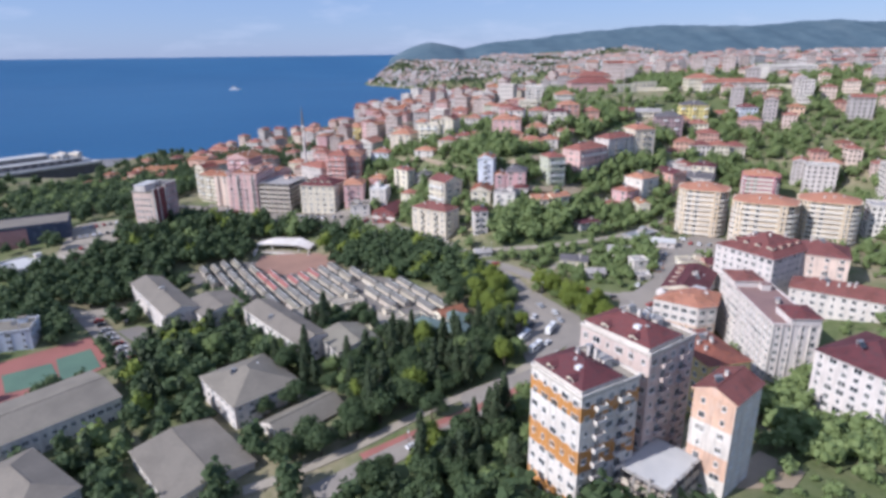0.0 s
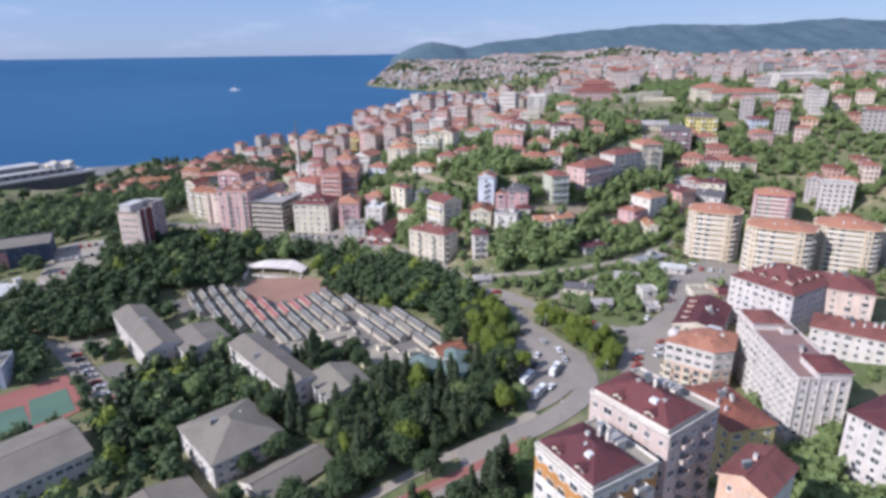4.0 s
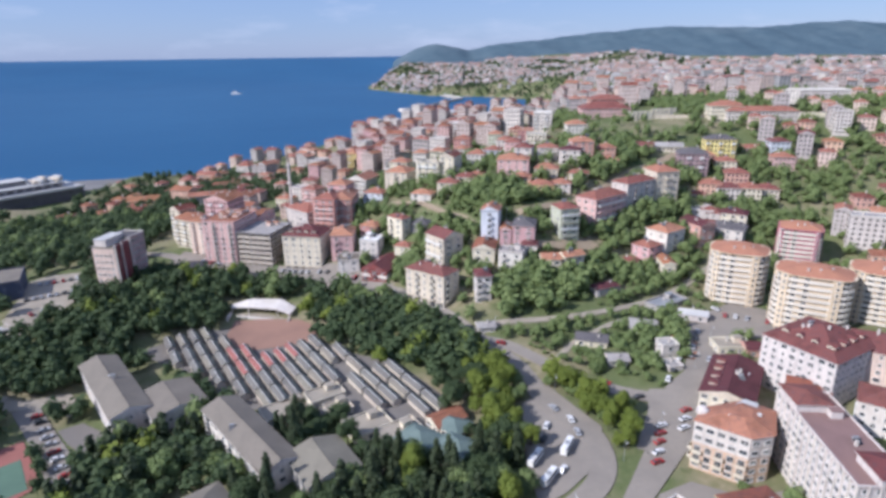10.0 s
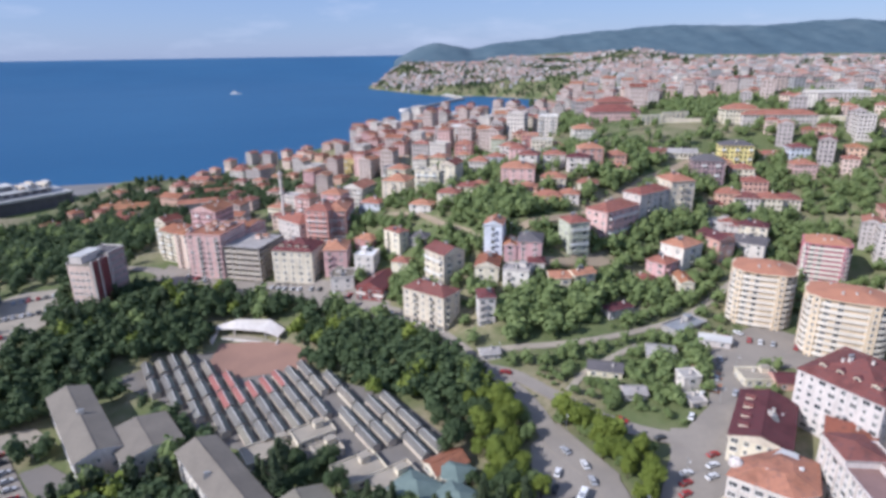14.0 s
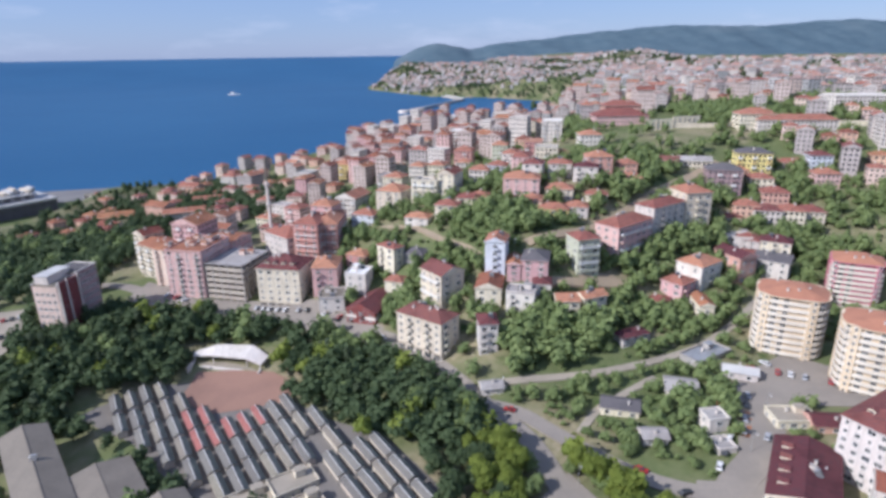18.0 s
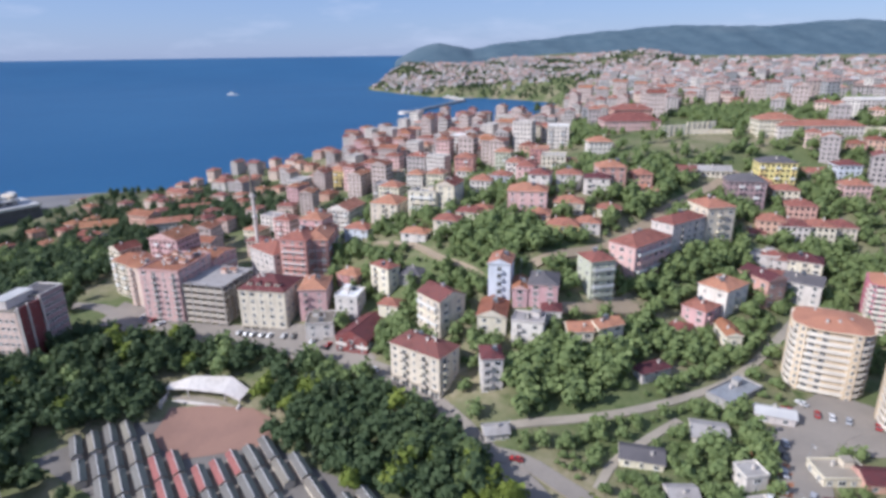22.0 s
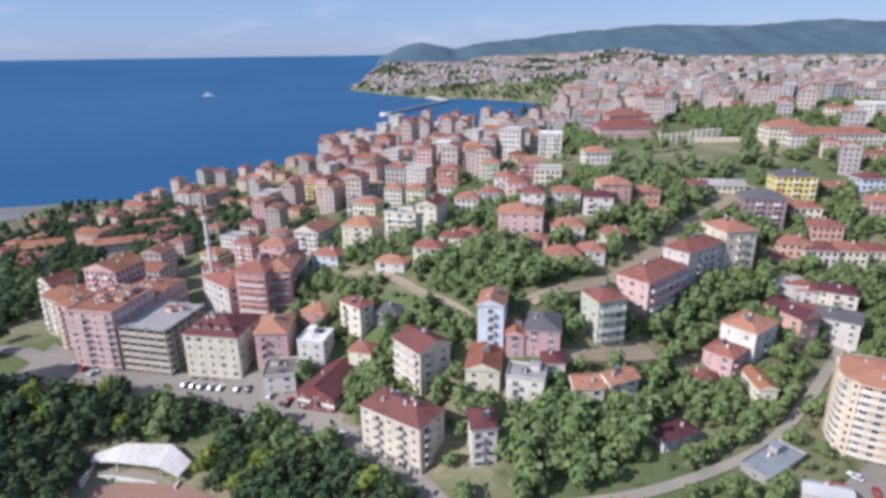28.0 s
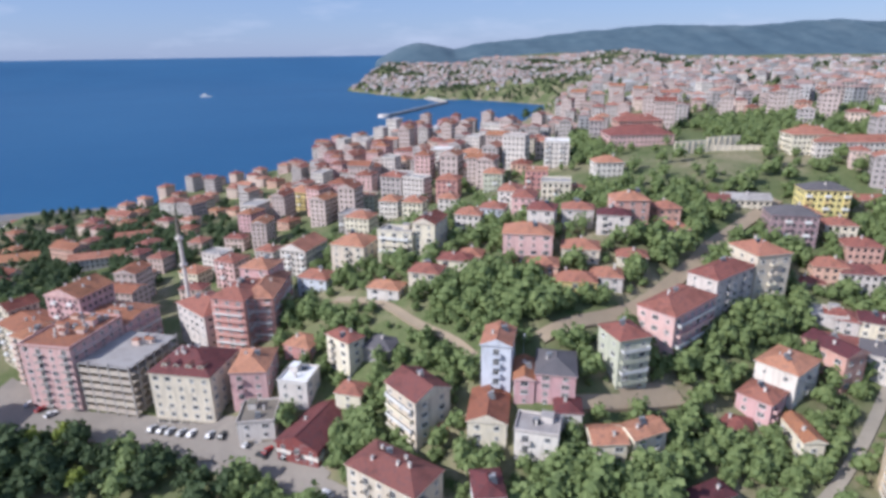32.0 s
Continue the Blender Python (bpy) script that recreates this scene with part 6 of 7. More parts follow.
def round_tower(x, y, w, d, yaw, top, floors, wall, band, roofm, label, power=3.2):
    """Apartment tower: rounded balcony bays stacked between plain strips of wall, an open top storey, a shallow tiled roof."""
    zb = height(x, y) - 2
    fh = (top - zb) / floors
    BUILT.append((x, y, w / 2 + 2, d / 2 + 2, radians(yaw)))
    r = root("apartment_tower", x, y, zb, yaw, label, "apartment tower", "round-fronted towers")
    ring = rounded(w, d, 24, power)
    k = len(ring)
    part("wall", Shape().prism([(a * 0.91, b * 0.91) for a, b in ring], -6, top - zb - 0.3, wall), r)
    here = Matrix.Rotation(-radians(yaw), 2) @ Vector((-x, 130 - y))
    for i0 in range(0, k, 4):
        run = [ring[(i0 + j) % k] for j in range(4)]
        mid = ((run[1][0] + run[2][0]) / 2, (run[1][1] + run[2][1]) / 2)
        seen = Vector(mid).dot(here) > -0.15 * Vector(mid).length * here.length
        # plain strip of wall between two bays
        a, b = ring[(i0 + 3) % k], ring[(i0 + 4) % k]
        part("wall_strip", Shape().prism([(a[0] * 0.9, a[1] * 0.9), (a[0] * 1.012, a[1] * 1.012), (b[0] * 1.012, b[1] * 1.012), (b[0] * 0.9, b[1] * 0.9)], -6, top - zb - 0.2, wall), r)
        ang = math.degrees(math.atan2(b[1] - a[1], b[0] - a[0]))
        for n in range(floors):
            z = n * fh
            if seen:
                part("window", WINDOW_S, r, m=pose((a[0] + b[0]) * 0.507, (a[1] + b[1]) * 0.507, z + 1.0, 0, 0, ang))
            if n < floors - 1 or i0 % 8 == 0:
                part("balcony", Shape().prism(run + [(p[0] * 0.975, p[1] * 0.975) for p in reversed(run)], z - 0.2, z + 1.1, band), r)
            if i0 == 0:
                part("floor_slab", Shape().prism([(p[0] * 0.97, p[1] * 0.97) for p in ring], z - 0.15, z + 0.04, band), r)
            if seen:
                for j, (p, q) in enumerate(zip(run[:3], run[1:3])):
                    g = math.degrees(math.atan2(q[1] - p[1], q[0] - p[0]))
                    part("balcony_door" if j == 1 else "window", DOORWIN if j == 1 else WINDOW_L, r, m=pose((p[0] + q[0]) * 0.4565, (p[1] + q[1]) * 0.4565, z + (0.1 if j == 1 else 0.9), 0, 0, g))
    part("cornice", Shape().prism([(a * 1.02, b * 1.02) for a, b in ring], top - zb - 0.3, top - zb, wall), r)
    s = Shape()
    for i in range(k):
        a, b = ring[i], ring[(i + 1) % k]
        e, g = 0.93 + 0.07 * (i % 4 < 3), 0.93 + 0.07 * ((i + 1) % 4 < 3)
        s.face([(a[0] * e, a[1] * e, top - zb + 0.02), (b[0] * g, b[1] * g, top - zb + 0.02), (b[0] * 0.3, b[1] * 0.3, top - zb + 2.6), (a[0] * 0.3, a[1] * 0.3, top - zb + 2.6)], roofm)
        s.face([(a[0] * 0.3, a[1] * 0.3, top - zb + 2.6), (b[0] * 0.3, b[1] * 0.3, top - zb + 2.6), (0, 0, top - zb + 2.9)], roofm)
    rf = part("roof", s, r)
    for cx, cy in ((w * 0.2, -d * 0.1), (-w * 0.22, 0.1 * d), (0.05 * w, -0.25 * d), (-0.1 * w, -0.3 * d)):
        part("chimney", CHIMNEY, rf, m=pose(cx, cy, top - zb + 1.3))
    return r


round_tower(139, 321, 26, 22, -25, 54, 10, TOWERWALL, TOWERBAND, TOWERTILE, "cream apartment tower with curved white balconies and an orange roof")
round_tower(157, 290, 30, 22, -28, 54, 10, TOWERWALL, TOWERBAND, TOWERTILE, "broad cream apartment tower with curved balconies and an orange roof")
round_tower(189, 291, 28, 22, -28, 54, 10, TOWERWALL, TOWERBAND, TOWERTILE, "cream apartment tower with white balconies behind its neighbours")
round_tower(190, 361, 21, 18, -25, 53, 9, MAGENTA, TOWERBAND, TOWERTILE, "raspberry pink apartment tower with white balcony stacks", 6.0)


# ------------------------------------------------------------------ market
def stall_proto(roofm, label):
    """Long closed market stall: block walls and two roof sheets, the eastern one darker and greener."""
    r = root("market_stall", 0, 0, -400, 0, label, "market stall", "market stalls")
    part("wall", Shape().box(-1.7, -6.3, -1.5, 1.7, 6.3, 2.5, BLOCKWORK), r)
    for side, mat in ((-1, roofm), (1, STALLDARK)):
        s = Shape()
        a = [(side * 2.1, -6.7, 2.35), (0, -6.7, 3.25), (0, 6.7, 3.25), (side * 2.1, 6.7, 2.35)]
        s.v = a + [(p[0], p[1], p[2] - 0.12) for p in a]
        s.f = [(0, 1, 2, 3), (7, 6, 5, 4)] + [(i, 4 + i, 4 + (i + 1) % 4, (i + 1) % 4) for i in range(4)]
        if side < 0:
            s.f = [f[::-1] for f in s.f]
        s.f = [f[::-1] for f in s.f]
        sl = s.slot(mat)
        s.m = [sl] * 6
        part("roof_sheet", s, r, "" if side < 0 else "darker green-grey roof sheet")
    part("ridge_cap", Shape().box(-0.15, -6.7, 3.22, 0.15, 6.7, 3.32, PALEDECK), r)
    return r


MARKET = [(-146, 292), (-125, 311), (-87, 319), (-48, 286), (-22, 272), (-1, 245), (1, 230), (-24, 218), (-34, 234), (-58, 237), (-83, 249), (-99, 261), (-117, 277)]
PLAZA = [(-110, 303), (-114, 325), (-96, 326), (-70, 318), (-58, 308), (-64, 294), (-80, 290), (-94, 288)]
STALLS = {}
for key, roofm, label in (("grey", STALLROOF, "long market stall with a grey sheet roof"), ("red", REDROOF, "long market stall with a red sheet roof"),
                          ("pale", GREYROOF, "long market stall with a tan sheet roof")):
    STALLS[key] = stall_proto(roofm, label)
rnd = random.Random(5)
for i in range(-12, 26):
    for j in range(-9, 10):
        u, v = i * 5.6, j * 14.6 + (i % 2) * 1.0
        x, y = -72 + 0.82 * u + 0.57 * v, 268 + 0.57 * u - 0.82 * v
        if rnd.random() < 0.93 and inside(MARKET, x, y) and free_spot(x, y, 3) and not inside(PLAZA, x, y) and inside(MARKET, x + 3, y - 4) and inside(MARKET, x - 3, y + 4):
            near_red = math.hypot(x + 84, y - 284) < 15
            key = "red" if near_red and rnd.random() < 0.8 else rnd.choice(("grey", "grey", "pale"))
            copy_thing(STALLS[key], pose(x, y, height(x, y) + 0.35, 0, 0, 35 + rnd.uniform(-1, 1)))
            BUILT.append((x, y, 2.5, 7, radians(35)))
for st in STALLS.values():
    for o in (*st.children_recursive, st):
        bpy.data.objects.remove(o)


# open-air stage: white swept canopy over a stepped platform
def stage():
    zb = height(-96, 322)
    r = root("open_air_stage", -97, 325, zb, 0, "white faceted stage canopy over a low stepped platform", "stage")
    front = [(-17.5, 3.0), (-8, 1.4), (8, -1.6), (15.5, -5.2)]
    back = [(-17.0, 5.6), (-8.2, 9.2), (8, 8.4), (17.2, 1.2)]
    zf, zk = (4.2, 5.2, 5.2, 4.2), (5.0, 6.6, 6.6, 5.0)
    names = ("canopy_wing", "canopy", "canopy_wing")
    for k in range(3):
        s = Shape()
        a = [(*front[k], zf[k]), (*front[k + 1], zf[k + 1]), (*back[k + 1], zk[k + 1]), (*back[k], zk[k])]
        n = len(s.v)
        s.v += a + [(p[0], p[1], p[2] - 0.55) for p in a]
        sl = s.slot(WHITE)
        s.f += [(0, 1, 2, 3), (7, 6, 5, 4)] + [(i, 4 + i, 4 + (i + 1) % 4, (i + 1) % 4) for i in range(4)]
        s.m += [sl] * 6
        part(names[k], s, r)
    for x, y, z in ((-17, 3.6, 3.8), (-8, 2.0, 4.7), (8, -1.0, 4.7), (15, -4.6, 3.8)):
        part("column", Shape().tube(x, y, -3, z, 0.35, 0.3, 8, WHITE), r)
    part("platform", Shape().prism([(-15, 1.5), (-7.5, 0), (8, -3), (14.5, -6), (16, 0), (8, 6.5), (-8, 7.5), (-15, 5)], -4, 1.0, PAVING), r)
    part("step", Shape().prism([(-15.5, 0.2), (-7.8, -1.4), (7.6, -4.4), (14.2, -7.4), (14.5, -6), (8, -3), (-7.5, 0), (-15, 1.5)], -4, 0.5, WHITE), r)
    part("back_wall", Shape().prism([(-8.5, 7.2), (8, 6.4), (8, 6.8), (-8.5, 7.6)], -4, 5.6, WHITE), r)
    for x0, y0, x1, y1 in ((-17.4, -4.6, -16.6, 3.4), (14.6, -7.6, 15.4, -4.8)):
        part("side_wall", Shape().box(x0, y0, -3, x1, y1, 2.2, WHITE), r)
    BUILT.append((-97, 327, 19, 9, 0))


stage()


# ------------------------------------------------------------------ vehicles
def car_proto(name, paint, label):
    r = root(name, 0, 0, -400, 0, label, "car")
    s = Shape()
    prof = [(-2.1, 0.3), (2.1, 0.3), (2.15, 0.75), (1.2, 0.88), (-1.9, 0.92), (-2.15, 0.7)]
    n = len(s.v)
    for y in (-0.85, 0.85):
        s.v += [(a, y, b) for a, b in prof]
    sl = s.slot(paint)
    k = len(prof)
    s.f += [tuple(range(n + k - 1, n - 1, -1)), tuple(range(n + k, n + 2 * k))] + [(n + i, n + (i + 1) % k, n + k + (i + 1) % k, n + k + i) for i in range(k)]
    s.f[-k - 2:-k] = [s.f[-k - 2][::-1], s.f[-k - 1][::-1]]
    s.m += [sl] * (k + 2)
    part("body", s, r)
    s = Shape()
    s.v = [(-1.75, -0.75, 0.9), (1.0, -0.75, 0.88), (1.0, 0.75, 0.88), (-1.75, 0.75, 0.9), (-1.3, -0.62, 1.42), (0.3, -0.62, 1.42), (0.3, 0.62, 1.42), (-1.3, 0.62, 1.42)]
    g, p = s.slot(GLASS), s.slot(paint)
    s.f = [(4, 5, 6, 7), (0, 1, 5, 4), (1, 2, 6, 5), (2, 3, 7, 6), (3, 0, 4, 7)]
    s.m = [p, g, g, g, g]
    part("cabin", s, r)
    w = Shape()
    ring = [(0.32 * math.cos(i * 0.7854), 0.32 * math.sin(i * 0.7854)) for i in range(8)]
    for i in range(8):
        a, b = ring[i], ring[(i + 1) % 8]
        w.face([(a[0], -0.1, a[1]), (b[0], -0.1, b[1]), (b[0], 0.1, b[1]), (a[0], 0.1, a[1])], TYRE)
    w.face([(a, -0.1, b) for a, b in ring], TYRE).face([(a, 0.1, b) for a, b in reversed(ring)], TYRE)
    wm_ = w.mesh("wheel")
    for x in (-1.3, 1.3):
        for y in (-0.82, 0.82):
            part("wheel", wm_, r, m=pose(x, y, 0.32))
    return r


def paint(name, c):
    return surface(name, c, None, 3.0, 0.3, rough=0.6, spec=0.3)


CARS = [car_proto("car", paint("white_car_paint", (0.7, 0.7, 0.7)), "white parked car on the asphalt"), car_proto("car", paint("silver_car_paint", (0.4, 0.41, 0.43)), "silver parked car on the asphalt"),
        car_proto("car", paint("dark_car_paint", (0.04, 0.045, 0.05)), "dark parked car on the asphalt"), car_proto("car", paint("red_car_paint", (0.35, 0.03, 0.03)), "red parked car on the asphalt")]


def parked(x, y, yaw, k):
    copy_thing(CARS[k % 4], pose(x, y, height(x, y) + 0.42, 0, 0, yaw))


def park_row(x0, y0, x1, y1, n, yaw, seed):
    r = random.Random(seed)
    for i in range(n):
        if r.random() < 0.85:
            t = (i + r.uniform(-0.1, 0.1)) / max(1, n - 1)
            parked(x0 + (x1 - x0) * t, y0 + (y1 - y0) * t, yaw + r.uniform(-5, 5), r.choice((0, 0, 1, 1, 2, 3)))


park_row(-97, 364.5, -70, 357.5, 8, 75, 1)
park_row(-214, 306, -201, 318, 5, 130, 2)
park_row(-220, 326, -202, 336, 7, 120, 3)
park_row(-226, 346, -210, 354, 6, 120, 17)
park_row(98, 266, 108, 285, 4, 70, 4)
park_row(126, 300, 146, 290, 6, 60, 5)
park_row(112, 300, 124, 306, 3, 120, 6)
park_row(84, 250, 92, 262, 3, 60, 7)
park_row(-163, 246, -127, 209, 10, 40, 8)
park_row(66, 206, 73, 224, 5, 25, 9)
park_row(80, 222, 86, 236, 4, 25, 10)
park_row(-60, 353, -46, 346.5, 3, 60, 12)
park_row(-148, 379, -136, 372, 3, 60, 13)
for k, (x, y, yaw) in enumerate(((-12, 147, 32), (38, 236, 115), (70, 240, 20), (22, 281, 160), (-30, 331, 140), (104, 262, 55), (-54, 348, 150), (60, 250, -30))):
    parked(x, y, yaw, k)


def bus_proto():
    r = root("bus", 0, 0, -400, 0, "white coach parked beside the road", "bus", "parked coaches")
    s = Shape()
    s.box(-5.6, -1.2, 0.45, 5.6, 1.2, 3.1, LINE)
    s.box(-5.3, -1.05, 3.1, 5.3, 1.05, 3.25, LINE)
    part("body", s, r)
    for y in (-1.22, 1.2):
        part("side_glass", Shape().box(-5.0, y, 1.7, 5.0, y + 0.03, 2.7, GLASS), r)
    part("windscreen", Shape().box(5.59, -1.1, 1.4, 5.63, 1.1, 2.8, GLASS), r)
    part("roof_unit", Shape().box(-1.5, -0.7, 3.25, 1.0, 0.7, 3.5, METAL), r)
    for x in (-3.6, 3.6):
        for y in (-1.15, 1.0):
            s = Shape()
            s.box(x - 0.5, y, 0, x + 0.5, y + 0.2, 0.98, TYRE)
            part("wheel", s, r)
    return r


BUS = bus_proto()
for x, y, yaw in ((39, 214, 62), (31, 200, 55), (28, 209, 58)):
    copy_thing(BUS, pose(x, y, height(x, y) + 0.4, 0, 0, yaw)).scale = (0.72, 0.85, 0.85)
for k, (x, y, yaw) in enumerate(((34, 226, 70), (32, 219, 66), (44, 222, 95), (43, 229, 100), (36, 204, 55))):
    parked(x, y, yaw, (0, 2, 1, 0, 0)[k])
for o in (*BUS.children_recursive, BUS):
    bpy.data.objects.remove(o)
for c in CARS:
    for o in (*c.children_recursive, c):
        bpy.data.objects.remove(o)


# ------------------------------------------------------------------ minarets, lamp posts, walls
def minaret(x, y, z, tall, label):
    r = root("minaret", x, y, z, 0, label, "minaret")
    k = tall / 40
    part("shaft", Shape().tube(0, 0, -6, 30 * k, 0.75 * k, 0.55 * k, 12, WHITE), r)
    for zz in (20, 28):
        part("gallery", Shape().tube(0, 0, zz * k, zz * k + 0.6, 0.6 * k, 1.1 * k, 12, WHITE).tube(0, 0, zz * k + 0.6, zz * k + 1.6, 1.1 * k, 1.1 * k, 12, WHITE), r)
    part("spire", Shape().tube(0, 0, 30 * k, 40 * k, 0.6 * k, 0.05, 12, GREYROOF), r, "grey pointed metal spire")


minaret(-106, 427, 35, 58, "slender white minaret with two galleries and a grey spire")
minaret(270, 816, 95, 40, "slender white minaret rising over the upper town")


def lamp_post(x, y, tall=8.0):
    r = root("street_lamp", x, y, height(x, y), 0, "grey metal street lamp beside the road", "street lamp", "street lamps")
    part("pole", Shape().tube(0, 0, -0.5, tall, 0.1, 0.06, 6, METAL), r)
    part("arm", Shape().box(-0.05, -1.6, tall - 0.1, 0.05, 0, tall, METAL), r)
    part("lamp_head", Shape().box(-0.15, -2.2, tall - 0.12, 0.15, -1.5, tall + 0.04, LINE), r)


for x, y in ((-13, 146), (12, 158), (36, 186), (56, 208), (40, 246), (20, 290), (-12, 322), (-40, 346), (72, 222), (96, 256), (110, 276), (-90, 366), (60, 383), (30, 359)):
    lamp_post(x, y)


def retaining_wall(pts, tall, label, mat=None):
    mat = mat or CONCRETE
    r = root("retaining_wall", pts[0][0], pts[0][1], 0, 0, label, "wall")
    ox, oy = pts[0]
    for (x0, y0), (x1, y1) in zip(pts, pts[1:]):
        g = math.degrees(math.atan2(y1 - y0, x1 - x0))
        l = math.hypot(x1 - x0, y1 - y0)
        z = min(height(x0, y0), height(x1, y1))
        w = part("wall_panel", Shape().box(0, -0.3, -4, l, 0.3, tall, mat), r, m=pose(x0 - ox, y0 - oy, z, 0, 0, g))
        for k in range(int(l / 4)):
            part("buttress", Shape().box(k * 4 + 0.2, -0.7, -4, k * 4 + 0.8, -0.3, tall - 0.4, mat), w)


retaining_wall([(139, 532), (160, 538), (182, 544)], 8.5, "tall pale concrete retaining wall with buttresses", CREAM)
retaining_wall([(150, 540), (200, 535), (250, 530), (300, 525)], 4.0, "long pale boundary wall on the ridge", CREAM)
retaining_wall([(-14, 306), (2, 291), (14, 281)], 2.2, "low concrete retaining wall beside the road")

# ------------------------------------------------------------------ town beyond: houses of a few kinds, repeated
KINDS = [house(0, -3000 - 40 * k, w, d, 0, fl, wall, rf, rm, lab, name=nm, cat=ct, base=0.0, rise=2.1) for k, (w, d, fl, wall, rf, rm, lab, nm, ct) in enumerate((
    (9.5, 13, 5, TOWNGREY, "hip", TILE, "weathered grey apartment house with an orange roof in the upper town", "apartment_building", "apartment building"),
    (10, 14, 6, TAUPE, "gable", BROWN, "taupe apartment house with a brown roof in the upper town", "apartment_building", "apartment building"),
    (9, 11, 3, PEACH, "hip", TILE, "pale pink house with an orange roof in the upper town", "house", "house"),
    (11, 15, 6, WHITE, "flat", CONCRETE, "white flat-roofed apartment block in the upper town", "apartment_building", "apartment building"),
    (10, 10, 2, SALMON, "hip", BROWN, "salmon house with a brown roof in the upper town", "house", "house"),
    (10, 14, 6, PINK, "hip", BROWN, "tall pink apartment block with a brown roof", "apartment_building", "apartment building"),
    (9, 13, 5, TOWNGREY, "gable", TILE, "weathered grey gabled apartment house with an orange roof", "apartment_building", "apartment building")))]
BUILT[-7:] = []


rnd = random.Random(11)


def quarter(x0, y0, x1, y1, n, yaw, picks):
    done, tries = 0, 0
    while done < n and tries < n * 12:
        tries += 1
        x, y = rnd.uniform(x0, x1), rnd.uniform(y0, y1)
        z = height(x, y)
        if z < 6 or not free_spot(x, y, 7):
            continue
        k = rnd.choice(picks)
        o = copy_thing(KINDS[k], pose(x, y, z - 0.5, 0, 0, yaw + rnd.choice((0, 0, 0, 90)) + rnd.uniform(-8, 8)))
        o.scale = (rnd.uniform(0.9, 1.15), rnd.uniform(0.9, 1.2), rnd.uniform(0.85, 1.4 if -60 < x < 200 else 1.08))
        o["group"] = "houses of the upper town"
        BUILT.append((x, y, 7, 7, 0))
        done += 1


quarter(-270, 600, -120, 790, 40, -22, (2, 4, 4, 2, 6, 4))
quarter(-335, 505, -165, 640, 15, -20, (4, 4, 2, 4, 4))
quarter(-130, 540, 60, 890, 118, -21, (0, 1, 1, 2, 3, 5, 6, 4, 2, 5))
quarter(60, 590, 300, 860, 56, -18, (0, 1, 2, 1, 4, 6))
quarter(215, 290, 400, 600, 72, -24, (2, 4, 2, 4, 6, 3, 2, 2))
quarter(240, 560, 560, 900, 34, -4, (0, 1, 2, 6, 6, 3, 4))
quarter(-160, 440, -90, 540, 8, -14, (0, 1, 2))
for h in KINDS:
    for o in (*h.children_recursive, h):
        bpy.data.objects.remove(o)


def island_paint(name, colours, rough=0.85):
    """Paint that differs from one house to the next within a joined quarter."""
    m, nt, b = shade(name, rough, 0.2)
    g = nt.nodes.new("ShaderNodeNewGeometry")
    ramp = nt.nodes.new("ShaderNodeValToRGB")
    ramp.color_ramp.interpolation = "CONSTANT"
    while len(ramp.color_ramp.elements) < len(colours):
        ramp.color_ramp.elements.new(0.5)
    for k, c in enumerate(colours):
        ramp.color_ramp.elements[k].position = k / len(colours)
        ramp.color_ramp.elements[k].color = rgb(c)
    nt.links.new(g.outputs["Random Per Island"], ramp.inputs["Fac"])
    f = noisy(nt, 0.35, 2.0)
    nt.links.new(mixed(nt, ranged(nt, f, 0.45, 0.6, 0, 0.5), ramp.outputs["Color"], (0.25, 0.24, 0.24)), b.inputs["Base Color"])
    return m


FARWALL = island_paint("far_town_walls", ((0.48, 0.46, 0.45), (0.42, 0.38, 0.36), (0.45, 0.37, 0.35), (0.34, 0.34, 0.34), (0.50, 0.46, 0.43), (0.40, 0.32, 0.29)))
FARROOF = island_paint("far_town_roofs", ((0.38, 0.21, 0.16), (0.34, 0.2, 0.16), (0.42, 0.25, 0.19), (0.45, 0.44, 0.43), (0.30, 0.19, 0.16)))


